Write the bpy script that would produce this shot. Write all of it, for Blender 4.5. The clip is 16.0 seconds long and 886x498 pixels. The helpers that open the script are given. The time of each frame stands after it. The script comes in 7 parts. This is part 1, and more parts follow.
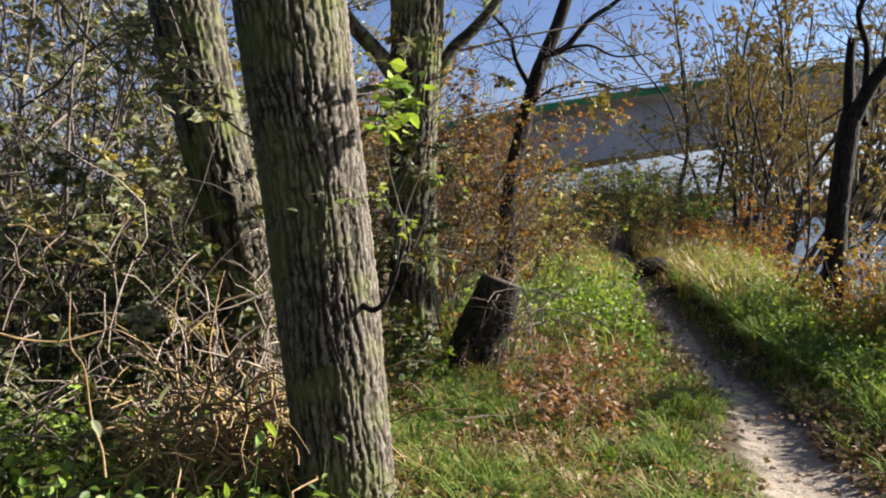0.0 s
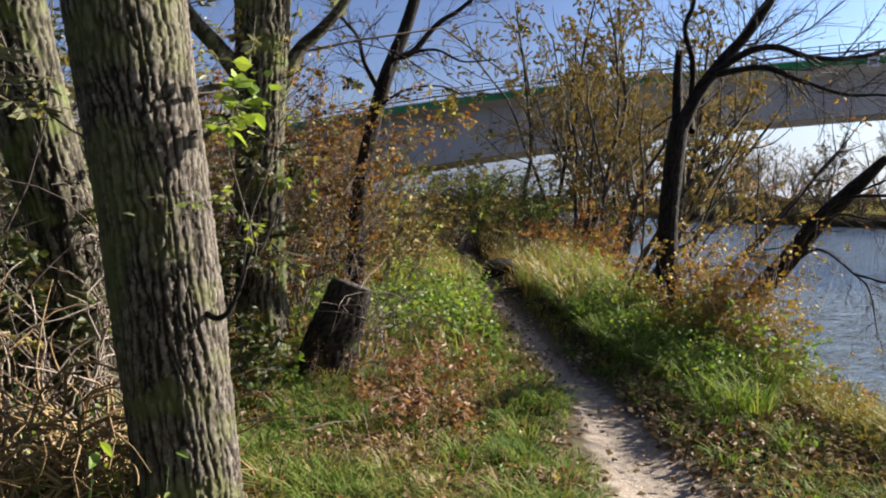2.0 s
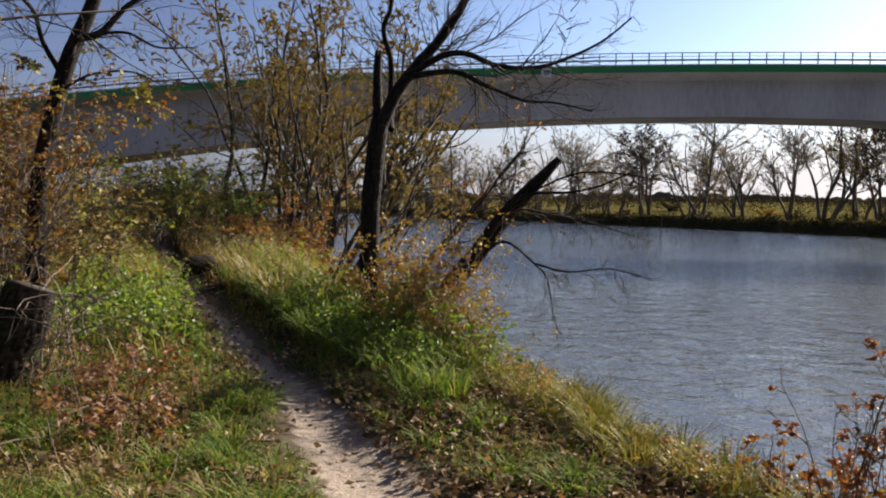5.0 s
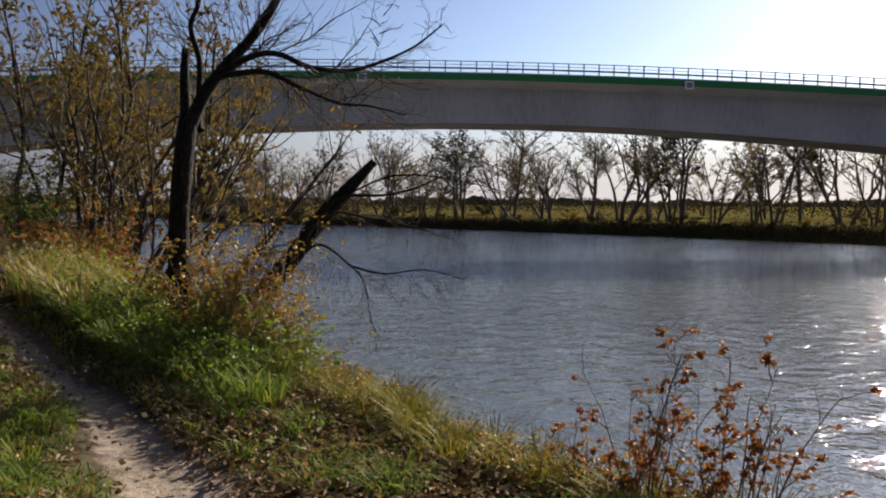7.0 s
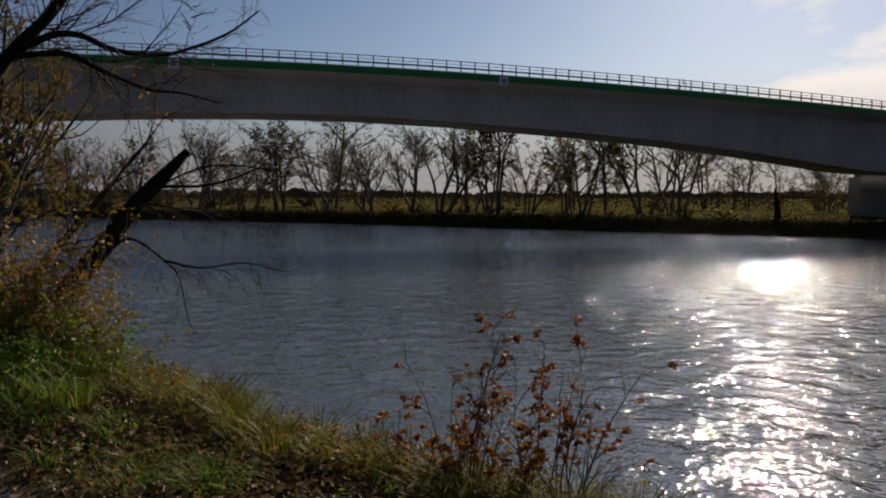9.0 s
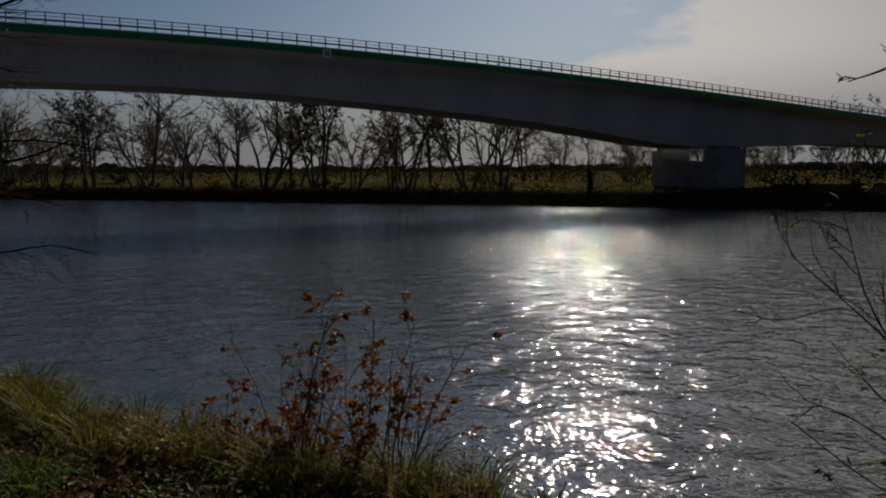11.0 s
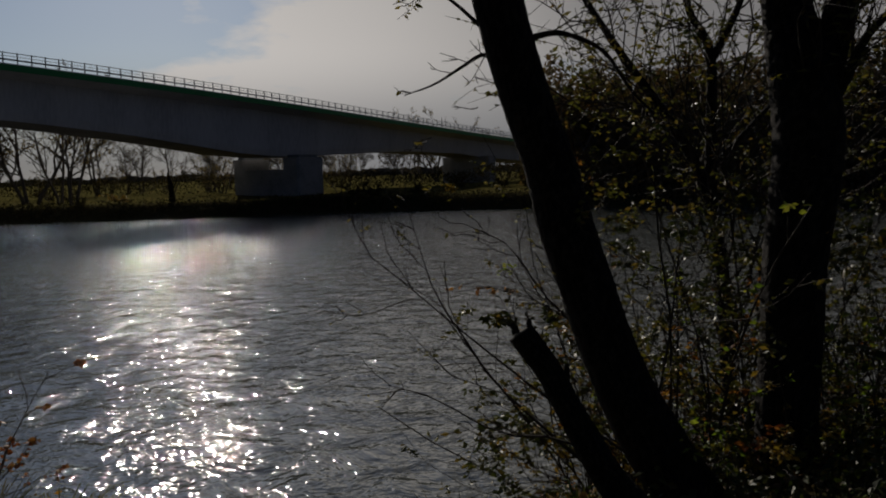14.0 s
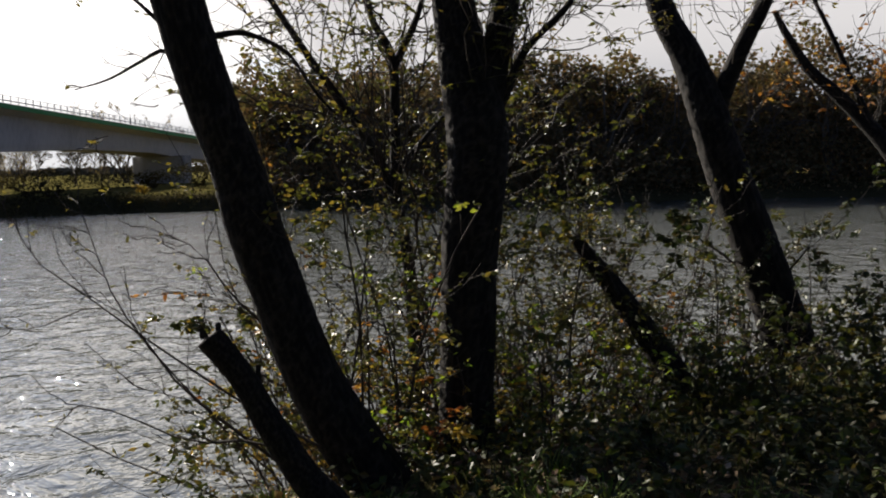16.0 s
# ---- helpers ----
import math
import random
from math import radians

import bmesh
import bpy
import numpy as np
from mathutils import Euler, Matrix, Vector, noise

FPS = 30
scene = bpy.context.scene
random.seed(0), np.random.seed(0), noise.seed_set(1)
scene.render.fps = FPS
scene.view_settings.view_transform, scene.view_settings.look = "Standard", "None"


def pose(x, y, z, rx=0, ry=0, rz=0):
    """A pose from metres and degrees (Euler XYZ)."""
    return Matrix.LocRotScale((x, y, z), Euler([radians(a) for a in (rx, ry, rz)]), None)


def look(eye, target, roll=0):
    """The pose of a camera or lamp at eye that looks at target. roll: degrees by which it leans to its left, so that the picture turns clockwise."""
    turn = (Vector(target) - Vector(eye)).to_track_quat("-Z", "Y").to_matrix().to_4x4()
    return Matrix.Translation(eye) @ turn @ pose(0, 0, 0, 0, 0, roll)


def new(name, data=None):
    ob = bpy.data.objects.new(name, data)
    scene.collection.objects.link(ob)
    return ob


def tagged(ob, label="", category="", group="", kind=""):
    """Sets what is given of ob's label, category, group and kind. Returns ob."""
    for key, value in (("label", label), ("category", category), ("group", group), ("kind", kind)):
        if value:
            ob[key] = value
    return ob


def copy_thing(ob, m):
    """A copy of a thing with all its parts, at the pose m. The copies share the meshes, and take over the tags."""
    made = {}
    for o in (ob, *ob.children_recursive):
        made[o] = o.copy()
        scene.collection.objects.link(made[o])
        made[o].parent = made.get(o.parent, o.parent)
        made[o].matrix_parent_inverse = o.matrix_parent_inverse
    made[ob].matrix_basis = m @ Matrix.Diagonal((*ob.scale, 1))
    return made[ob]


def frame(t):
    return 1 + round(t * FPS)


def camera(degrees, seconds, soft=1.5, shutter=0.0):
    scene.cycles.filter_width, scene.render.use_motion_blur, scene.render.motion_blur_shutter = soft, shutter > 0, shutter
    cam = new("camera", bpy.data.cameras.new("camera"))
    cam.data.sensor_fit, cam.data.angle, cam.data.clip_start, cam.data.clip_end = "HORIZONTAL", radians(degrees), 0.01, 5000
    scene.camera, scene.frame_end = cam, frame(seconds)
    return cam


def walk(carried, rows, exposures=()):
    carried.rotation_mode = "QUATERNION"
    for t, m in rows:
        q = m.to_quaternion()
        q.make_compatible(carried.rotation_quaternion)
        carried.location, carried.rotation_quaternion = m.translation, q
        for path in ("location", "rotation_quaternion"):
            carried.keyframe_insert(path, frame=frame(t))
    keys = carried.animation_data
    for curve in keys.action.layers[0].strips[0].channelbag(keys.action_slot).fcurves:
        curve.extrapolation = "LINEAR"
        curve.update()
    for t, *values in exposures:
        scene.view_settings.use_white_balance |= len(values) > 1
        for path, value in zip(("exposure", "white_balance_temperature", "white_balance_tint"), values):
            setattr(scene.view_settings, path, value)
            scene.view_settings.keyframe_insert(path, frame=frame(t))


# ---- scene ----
cam = camera(55.66, 16.0, 2.0)

# seconds, yaw, pitch, lean, and the small drift of the eye
PATH = [
    (0.0, 0.0, -3.399, -0.208, -0.006, -0.041, 0.008), (0.5, -2.361, -3.417, -0.339, -0.005, -0.035, 0.010),
    (1.0, -5.055, -3.035, -0.387, -0.004, -0.030, 0.011), (1.5, -7.699, -3.133, -0.316, -0.004, -0.011, 0.012),
    (2.0, -10.216, -3.207, -0.179, -0.004, 0.003, 0.013), (2.5, -13.463, -3.379, -0.256, -0.002, 0.016, 0.013),
    (3.0, -17.087, -3.526, -0.407, -0.003, 0.028, 0.015), (3.5, -20.968, -3.661, -0.764, -0.004, 0.031, 0.022),
    (4.0, -24.624, -3.590, -0.670, -0.010, 0.025, 0.013), (6.5, -38.750, -3.097, -0.553, 0.002, 0.011, 0.004),
    (7.0, -42.618, -3.028, -0.338, 0.012, 0.007, -0.008), (7.5, -46.200, -3.164, 0.055, 0.019, 0.006, -0.015),
    (8.0, -49.522, -3.252, 0.202, 0.021, 0.009, -0.020), (10.5, -62.391, -4.645, -0.189, 0.022, 0.009, -0.011),
    (11.0, -66.476, -5.282, 0.231, 0.022, 0.009, -0.003), (11.5, -72.087, -5.569, 0.302, 0.026, 0.005, -0.010),
    (12.0, -75.016, -5.411, 0.942, 0.027, 0.007, -0.007), (12.5, -79.625, -5.037, 1.229, 0.017, 0.010, -0.007),
    (13.0, -84.438, -5.032, 1.728, 0.003, 0.012, -0.007), (13.5, -88.677, -4.995, 1.738, 0.004, 0.009, -0.006),
    (14.0, -94.170, -5.133, 1.778, 0.004, 0.004, -0.004), (14.5, -99.036, -5.094, 1.930, -0.012, -0.003, -0.004),
    (15.0, -103.553, -5.211, 2.014, -0.027, -0.009, -0.007), (15.5, -108.301, -5.586, 1.554, -0.032, -0.023, -0.007),
    (16.0, -114.363, -5.641, 1.438, -0.053, -0.048, -0.004)]
EYE = 1.6


def aim(yaw, pitch, lean, dx, dy, dz):
    eye = Vector((dx, dy, EYE + dz))
    a, p = radians(yaw), radians(pitch)
    return look(eye, eye + Vector((-math.sin(a) * math.cos(p), math.cos(a) * math.cos(p), math.sin(p))), -lean)


EXPOSURES = [(0.0, 1.94), (1.0, 1.82), (4.0, 1.55), (6.5, 1.05), (7.0, 0.95), (8.0, 0.1), (10.5, -0.6), (11.5, -1.65), (12.5, -2.35), (13.5, -1.8), (14.5, -0.45), (15.5, 0.38), (16.0, 1.02)]
walk(cam, [(row[0], aim(*row[1:])) for row in PATH], [(t, e, 6450 if t < 3 else 6650 if t < 5 else 7100 if t < 9 else 6750, 12 if t < 3 or t > 9 else 18) for t, e in EXPOSURES])

# ---- light ----
SUN_AZ, SUN_EL = 76.8, 24.5
world = bpy.data.worlds.new("sky")
scene.world = world
world.use_nodes = True


def link(tree, a, b):
    tree.links.new(a, b)


def build_sky():
    t = world.node_tree
    t.nodes.clear()
    out = t.nodes.new("ShaderNodeOutputWorld")
    bg = t.nodes.new("ShaderNodeBackground")
    sky = t.nodes.new("ShaderNodeTexSky")
    sky.sky_type, sky.sun_disc = "NISHITA", False
    sky.sun_elevation, sky.sun_rotation = radians(SUN_EL), radians(SUN_AZ)
    sky.air_density, sky.dust_density, sky.ozone_density = 1.0, 0.45, 2.5
    # thin autumn cloud in the quarter downstream of the bridge
    co = t.nodes.new("ShaderNodeTexCoord")
    mp = t.nodes.new("ShaderNodeMapping")
    mp.inputs["Scale"].default_value = (1.6, 1.6, 5.0)
    nz = t.nodes.new("ShaderNodeTexNoise")
    nz.inputs["Scale"].default_value, nz.inputs["Detail"].default_value, nz.inputs["Roughness"].default_value = 2.2, 7.0, 0.58
    dot = t.nodes.new("ShaderNodeVectorMath")
    dot.operation = "DOT_PRODUCT"
    a = radians(124)
    dot.inputs[1].default_value = (math.sin(a), math.cos(a), 0.16)
    ad = t.nodes.new("ShaderNodeMath")
    ad.operation = "MULTIPLY_ADD"
    ad.inputs[1].default_value, ad.inputs[2].default_value = 1.3, -0.46
    sm = t.nodes.new("ShaderNodeMath")
    sm.operation = "ADD"
    ramp = t.nodes.new("ShaderNodeMapRange")
    ramp.inputs["From Min"].default_value, ramp.inputs["From Max"].default_value = 1.02, 1.13
    mix = t.nodes.new("ShaderNodeMix")
    mix.data_type = "RGBA"
    link(t, co.outputs["Generated"], mp.inputs["Vector"])
    link(t, mp.outputs["Vector"], nz.inputs["Vector"])
    link(t, co.outputs["Generated"], dot.inputs[0])
    link(t, dot.outputs["Value"], ad.inputs[0])
    link(t, ad.outputs[0], sm.inputs[0])
    link(t, nz.outputs["Fac"], sm.inputs[1])
    link(t, sm.outputs[0], ramp.inputs["Value"])
    link(t, ramp.outputs["Result"], mix.inputs["Factor"])
    deep = t.nodes.new("ShaderNodeMix")
    deep.data_type, deep.blend_type = "RGBA", "MULTIPLY"
    deep.inputs["Factor"].default_value = 1.0
    link(t, sky.outputs["Color"], deep.inputs["A"])
    link(t, deep.outputs["Result"], mix.inputs["A"])
    # pale haze low over the land
    sep = t.nodes.new("ShaderNodeSeparateXYZ")
    link(t, co.outputs["Generated"], sep.inputs[0])
    hz = t.nodes.new("ShaderNodeMapRange")
    hz.interpolation_type = "SMOOTHSTEP"
    hz.inputs["From Min"].default_value, hz.inputs["From Max"].default_value = 0.15, 0.02
    hz.inputs["To Min"].default_value, hz.inputs["To Max"].default_value = 0.0, 0.92
    link(t, sep.outputs["Z"], hz.inputs["Value"])
    mix2 = t.nodes.new("ShaderNodeMix")
    mix2.data_type = "RGBA"
    # the haze is brighter towards the sun
    dot2 = t.nodes.new("ShaderNodeVectorMath")
    dot2.operation = "DOT_PRODUCT"
    dot2.inputs[1].default_value = (math.sin(radians(SUN_AZ)), math.cos(radians(SUN_AZ)), 0)
    glow = t.nodes.new("ShaderNodeMapRange")
    glow.inputs["From Min"].default_value, glow.inputs["From Max"].default_value = 0.45, 0.97
    hazy = t.nodes.new("ShaderNodeMix")
    hazy.data_type = "RGBA"
    hazy.inputs["A"].default_value, hazy.inputs["B"].default_value = (2.2, 2.6, 3.3, 1), (8.6, 9.0, 9.6, 1)
    link(t, co.outputs["Generated"], dot2.inputs[0])
    link(t, dot2.outputs["Value"], glow.inputs["Value"])
    link(t, glow.outputs["Result"], hazy.inputs["Factor"])
    link(t, hazy.outputs["Result"], mix2.inputs["B"])
    # deeper violet blue away from the sun, paler clear blue towards it
    tint = t.nodes.new("ShaderNodeMix")
    tint.data_type = "RGBA"
    tint.inputs["A"].default_value, tint.inputs["B"].default_value = (0.66, 0.65, 0.82, 1), (1.36, 1.53, 1.78, 1)
    link(t, glow.outputs["Result"], tint.inputs["Factor"])
    link(t, tint.outputs["Result"], deep.inputs["B"])
    # the cloud is brightest beside the sun
    near = t.nodes.new("ShaderNodeMapRange")
    near.inputs["From Min"].default_value, near.inputs["From Max"].default_value = 0.86, 0.995
    cloud = t.nodes.new("ShaderNodeMix")
    cloud.data_type = "RGBA"
    cloud.inputs["A"].default_value, cloud.inputs["B"].default_value = (8.6, 8.6, 8.8, 1), (27.0, 26.5, 25.8, 1)
    link(t, dot2.outputs["Value"], near.inputs["Value"])
    link(t, near.outputs["Result"], cloud.inputs["Factor"])
    link(t, cloud.outputs["Result"], mix.inputs["B"])
    link(t, hz.outputs["Result"], mix2.inputs["Factor"])
    link(t, mix.outputs["Result"], mix2.inputs["A"])
    link(t, mix2.outputs["Result"], bg.inputs["Color"])
    bg.inputs["Strength"].default_value = 0.042
    link(t, bg.outputs[0], out.inputs["Surface"])


build_sky()
sun_data = bpy.data.lights.new("sun", "SUN")
sun_data.energy, sun_data.angle, sun_data.color = 5.0, radians(0.53), (1.0, 0.945, 0.85)
sun = new("sun", sun_data)
sa, se = radians(SUN_AZ), radians(SUN_EL)
sun.matrix_world = look((60, 20, 60), (60 - math.sin(sa) * math.cos(se), 20 - math.cos(sa) * math.cos(se), 60 - math.sin(se)))


# ---- materials ----
def material(name, colours, scale=4.0, fine=40.0, rough=0.85, bump=0.3, bump_dist=0.01, stretch=(1, 1, 1), island=0.0, thin=0.0, thin_col=None, spec=0.3):
    """Colours from dark to light, spread by noise at two scales; island: how far single pieces differ; thin: light passing through."""
    m = bpy.data.materials.new(name)
    m.use_nodes = True
    t = m.node_tree
    b = t.nodes["Principled BSDF"]
    b.inputs["Roughness"].default_value = rough
    b.inputs["Specular IOR Level"].default_value = spec
    co = t.nodes.new("ShaderNodeTexCoord")
    mp = t.nodes.new("ShaderNodeMapping")
    mp.inputs["Scale"].default_value = stretch
    link(t, co.outputs["Object"], mp.inputs["Vector"])
    n1 = t.nodes.new("ShaderNodeTexNoise")
    n1.inputs["Scale"].default_value, n1.inputs["Detail"].default_value = scale, 5
    n2 = t.nodes.new("ShaderNodeTexNoise")
    n2.inputs["Scale"].default_value, n2.inputs["Detail"].default_value = fine, 4
    for n in (n1, n2):
        link(t, mp.outputs["Vector"], n.inputs["Vector"])
    add = t.nodes.new("ShaderNodeMath")
    add.operation = "MULTIPLY_ADD"
    add.inputs[1].default_value = 0.45
    link(t, n2.outputs["Fac"], add.inputs[0])
    sc = t.nodes.new("ShaderNodeMath")
    sc.operation = "MULTIPLY"
    sc.inputs[1].default_value = 0.55
    link(t, n1.outputs["Fac"], sc.inputs[0])
    link(t, sc.outputs[0], add.inputs[2])
    val = add.outputs[0]
    if island:
        geo = t.nodes.new("ShaderNodeNewGeometry")
        mi = t.nodes.new("ShaderNodeMix")
        mi.inputs["Factor"].default_value = island
        link(t, val, mi.inputs["A"])
        link(t, geo.outputs["Random Per Island"], mi.inputs["B"])
        val = mi.outputs["Result"]
    ramp = t.nodes.new("ShaderNodeValToRGB")
    lo, hi = (0.02, 0.98) if island > 0.6 else (0.33, 0.67)
    el = ramp.color_ramp.elements
    for i, c in enumerate(colours):
        pos = lo + (hi - lo) * i / (len(colours) - 1)
        e = el[i] if i < 2 else el.new(pos)
        e.position, e.color = pos, (*c, 1)
    link(t, val, ramp.inputs["Fac"])
    link(t, ramp.outputs["Color"], b.inputs["Base Color"])
    if bump:
        bp = t.nodes.new("ShaderNodeBump")
        bp.inputs["Strength"].default_value, bp.inputs["Distance"].default_value = bump, bump_dist
        link(t, add.outputs[0], bp.inputs["Height"])
        link(t, bp.outputs["Normal"], b.inputs["Normal"])
    if thin:
        tr = t.nodes.new("ShaderNodeBsdfTranslucent")
        gain = t.nodes.new("ShaderNodeMix")
        gain.data_type, gain.blend_type = "RGBA", "MULTIPLY"
        gain.inputs["Factor"].default_value = 1.0
        gain.inputs["B"].default_value = (*(thin_col or (1.6, 1.5, 0.8)), 1)
        link(t, ramp.outputs["Color"], gain.inputs["A"])
        link(t, gain.outputs["Result"], tr.inputs["Color"])
        mx = t.nodes.new("ShaderNodeMixShader")
        mx.inputs[0].default_value = thin
        link(t, b.outputs[0], mx.inputs[1])
        link(t, tr.outputs[0], mx.inputs[2])
        link(t, mx.outputs[0], t.nodes["Material Output"].inputs["Surface"])
    return m


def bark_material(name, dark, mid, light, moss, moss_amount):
    """Ridged bark: crests weathered grey, furrows brown with their shade painted in; moss in patches."""
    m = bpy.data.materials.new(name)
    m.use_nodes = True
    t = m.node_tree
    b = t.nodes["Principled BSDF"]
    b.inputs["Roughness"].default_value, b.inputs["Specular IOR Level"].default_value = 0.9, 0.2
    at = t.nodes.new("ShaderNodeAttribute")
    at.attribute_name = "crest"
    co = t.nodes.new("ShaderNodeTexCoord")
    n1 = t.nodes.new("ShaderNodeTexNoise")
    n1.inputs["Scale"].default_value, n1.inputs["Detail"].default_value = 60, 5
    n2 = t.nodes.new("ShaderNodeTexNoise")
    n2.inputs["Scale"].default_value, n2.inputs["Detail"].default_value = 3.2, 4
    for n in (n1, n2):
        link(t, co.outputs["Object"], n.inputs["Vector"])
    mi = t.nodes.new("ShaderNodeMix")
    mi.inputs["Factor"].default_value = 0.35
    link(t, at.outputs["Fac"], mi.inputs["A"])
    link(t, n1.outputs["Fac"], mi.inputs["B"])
    # low crest values go near black: furrow shade painted over the bark brown
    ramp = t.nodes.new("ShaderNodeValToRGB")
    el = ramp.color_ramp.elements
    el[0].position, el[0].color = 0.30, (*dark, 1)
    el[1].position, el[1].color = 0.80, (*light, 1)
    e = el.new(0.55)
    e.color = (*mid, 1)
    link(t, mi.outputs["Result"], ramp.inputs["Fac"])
    mr = t.nodes.new("ShaderNodeMapRange")
    mr.inputs["From Min"].default_value, mr.inputs["From Max"].default_value = 0.66 - moss_amount, 0.80 - moss_amount
    link(t, n2.outputs["Fac"], mr.inputs["Value"])
    ml = t.nodes.new("ShaderNodeMath")
    ml.operation = "MULTIPLY"
    ml.inputs[1].default_value = 0.75
    link(t, mr.outputs["Result"], ml.inputs[0])
    mx = t.nodes.new("ShaderNodeMix")
    mx.data_type = "RGBA"
    mx.inputs["B"].default_value = (*moss, 1)
    link(t, ml.outputs[0], mx.inputs["Factor"])
    link(t, ramp.outputs["Color"], mx.inputs["A"])
    link(t, mx.outputs["Result"], b.inputs["Base Color"])
    mp = t.nodes.new("ShaderNodeMapping")
    mp.inputs["Scale"].default_value = (1, 1, 0.35)
    n3 = t.nodes.new("ShaderNodeTexNoise")
    n3.inputs["Scale"].default_value, n3.inputs["Detail"].default_value, n3.inputs["Roughness"].default_value = 85, 6, 0.7
    link(t, co.outputs["Object"], mp.inputs["Vector"])
    link(t, mp.outputs["Vector"], n3.inputs["Vector"])
    bp = t.nodes.new("ShaderNodeBump")
    bp.inputs["Strength"].default_value, bp.inputs["Distance"].default_value = 0.9, 0.012
    link(t, n3.outputs["Fac"], bp.inputs["Height"])
    link(t, bp.outputs["Normal"], b.inputs["Normal"])
    return m


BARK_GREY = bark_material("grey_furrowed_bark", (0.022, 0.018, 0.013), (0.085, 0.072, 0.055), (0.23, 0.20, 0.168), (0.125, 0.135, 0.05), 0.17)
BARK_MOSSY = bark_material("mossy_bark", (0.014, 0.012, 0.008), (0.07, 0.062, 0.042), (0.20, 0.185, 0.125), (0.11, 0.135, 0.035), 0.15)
BARK_DARK = bark_material("near_black_bark", (0.006, 0.005, 0.0045), (0.016, 0.013, 0.011), (0.040, 0.033, 0.027), (0.045, 0.05, 0.016), -0.05)
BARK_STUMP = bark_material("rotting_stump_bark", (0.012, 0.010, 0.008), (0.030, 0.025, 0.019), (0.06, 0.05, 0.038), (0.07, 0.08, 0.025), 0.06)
TWIG = material("twig_bark", [(0.035, 0.027, 0.022), (0.085, 0.068, 0.054), (0.18, 0.152, 0.122)], 6, 60, 0.85, 0, island=0.5)
TWIG_DARK = material("dark_twig_bark", [(0.02, 0.015, 0.012), (0.05, 0.038, 0.03)], 6, 60, 0.85, 0)
TWIG_FAR = material("far_tree_bark", [(0.06, 0.053, 0.046), (0.135, 0.118, 0.10)], 6, 60, 0.95, 0, spec=0.05)
TWIG_WILLOW = material("willow_twig_bark", [(0.06, 0.056, 0.042), (0.125, 0.112, 0.082), (0.19, 0.17, 0.12)], 6, 60, 0.9, 0, island=0.5, spec=0.1)
STALK = material("dry_stalk", [(0.06, 0.044, 0.034), (0.15, 0.115, 0.09), (0.34, 0.285, 0.225)], 6, 40, 0.8, 0, island=0.7)
CANE = material("bramble_cane", [(0.10, 0.06, 0.03), (0.20, 0.13, 0.06), (0.28, 0.20, 0.09)], 9, 60, 0.7, 0.3, 0.002)
VINE = material("yellow_vine", [(0.20, 0.14, 0.05), (0.38, 0.30, 0.12)], 6, 40, 0.8, 0, island=0.7)
STONE = material("bridge_concrete", [(0.36, 0.345, 0.345), (0.46, 0.445, 0.445), (0.53, 0.515, 0.51)], 0.25, 3, 0.8, 0.1, 0.01, (1, 1, 0.25))
# darker copy of the concrete: paints the shade under the girder
STONE_SHADE = material("shade_dark_concrete", [(0.11, 0.10, 0.09), (0.17, 0.155, 0.14), (0.22, 0.20, 0.18)], 0.3, 4, 0.85, 0.1, 0.01, (1, 1, 0.4))
STONE_OLD = material("pier_concrete", [(0.17, 0.17, 0.17), (0.25, 0.25, 0.25), (0.32, 0.31, 0.31)], 0.4, 4, 0.85, 0.15, 0.02)
GREEN = material("green_fascia_paint", [(0.018, 0.20, 0.055), (0.024, 0.25, 0.075)], 0.4, 6, 0.45, 0)
STEEL = material("galvanised_steel", [(0.10, 0.115, 0.13), (0.17, 0.19, 0.21)], 2, 20, 0.5, 0)
STEEL.node_tree.nodes["Principled BSDF"].inputs["Metallic"].default_value = 0.5
WHITE = material("white_sheet", [(0.7, 0.7, 0.7), (0.8, 0.8, 0.8)], 2, 20, 0.5, 0)


# ---- mesh helpers ----
def mesh_of(name, verts, faces, mats, smooth=True, crest=None, index=None):
    """verts: n x 3; faces: arrays of triangles or quads, or one such array."""
    me = bpy.data.meshes.new(name)
    faces = faces if isinstance(faces, (list, tuple)) else [faces]
    faces = [np.asarray(f, dtype=np.int32) for f in faces if len(f)]
    verts = np.asarray(verts, dtype=np.float32)
    loops = np.concatenate([f.ravel() for f in faces])
    sizes = np.concatenate([np.full(len(f), f.shape[1], dtype=np.int32) for f in faces])
    me.vertices.add(len(verts))
    me.vertices.foreach_set("co", verts.ravel())
    me.loops.add(len(loops))
    me.loops.foreach_set("vertex_index", loops)
    me.polygons.add(len(sizes))
    me.polygons.foreach_set("loop_start", np.concatenate([[0], np.cumsum(sizes)[:-1]]).astype(np.int32))
    me.polygons.foreach_set("use_smooth", np.full(len(sizes), smooth))
    if index is not None:
        me.polygons.foreach_set("material_index", np.asarray(index, dtype=np.int32))
    for m in mats if isinstance(mats, (list, tuple)) else [mats]:
        me.materials.append(m)
    if crest is not None:
        a = me.attributes.new("crest", "FLOAT", "POINT")
        a.data.foreach_set("value", np.asarray(crest, dtype=np.float32))
    me.update(calc_edges=True)
    return me


def part(name, me, parent=None, label=""):
    ob = new(name, me)
    if parent is not None:
        ob.parent = parent
    return tagged(ob, label) if label else ob


def thing(name, label, category, group="", at=(0, 0, 0)):
    ob = new(name)
    ob.location = at
    return tagged(ob, label, category, group)


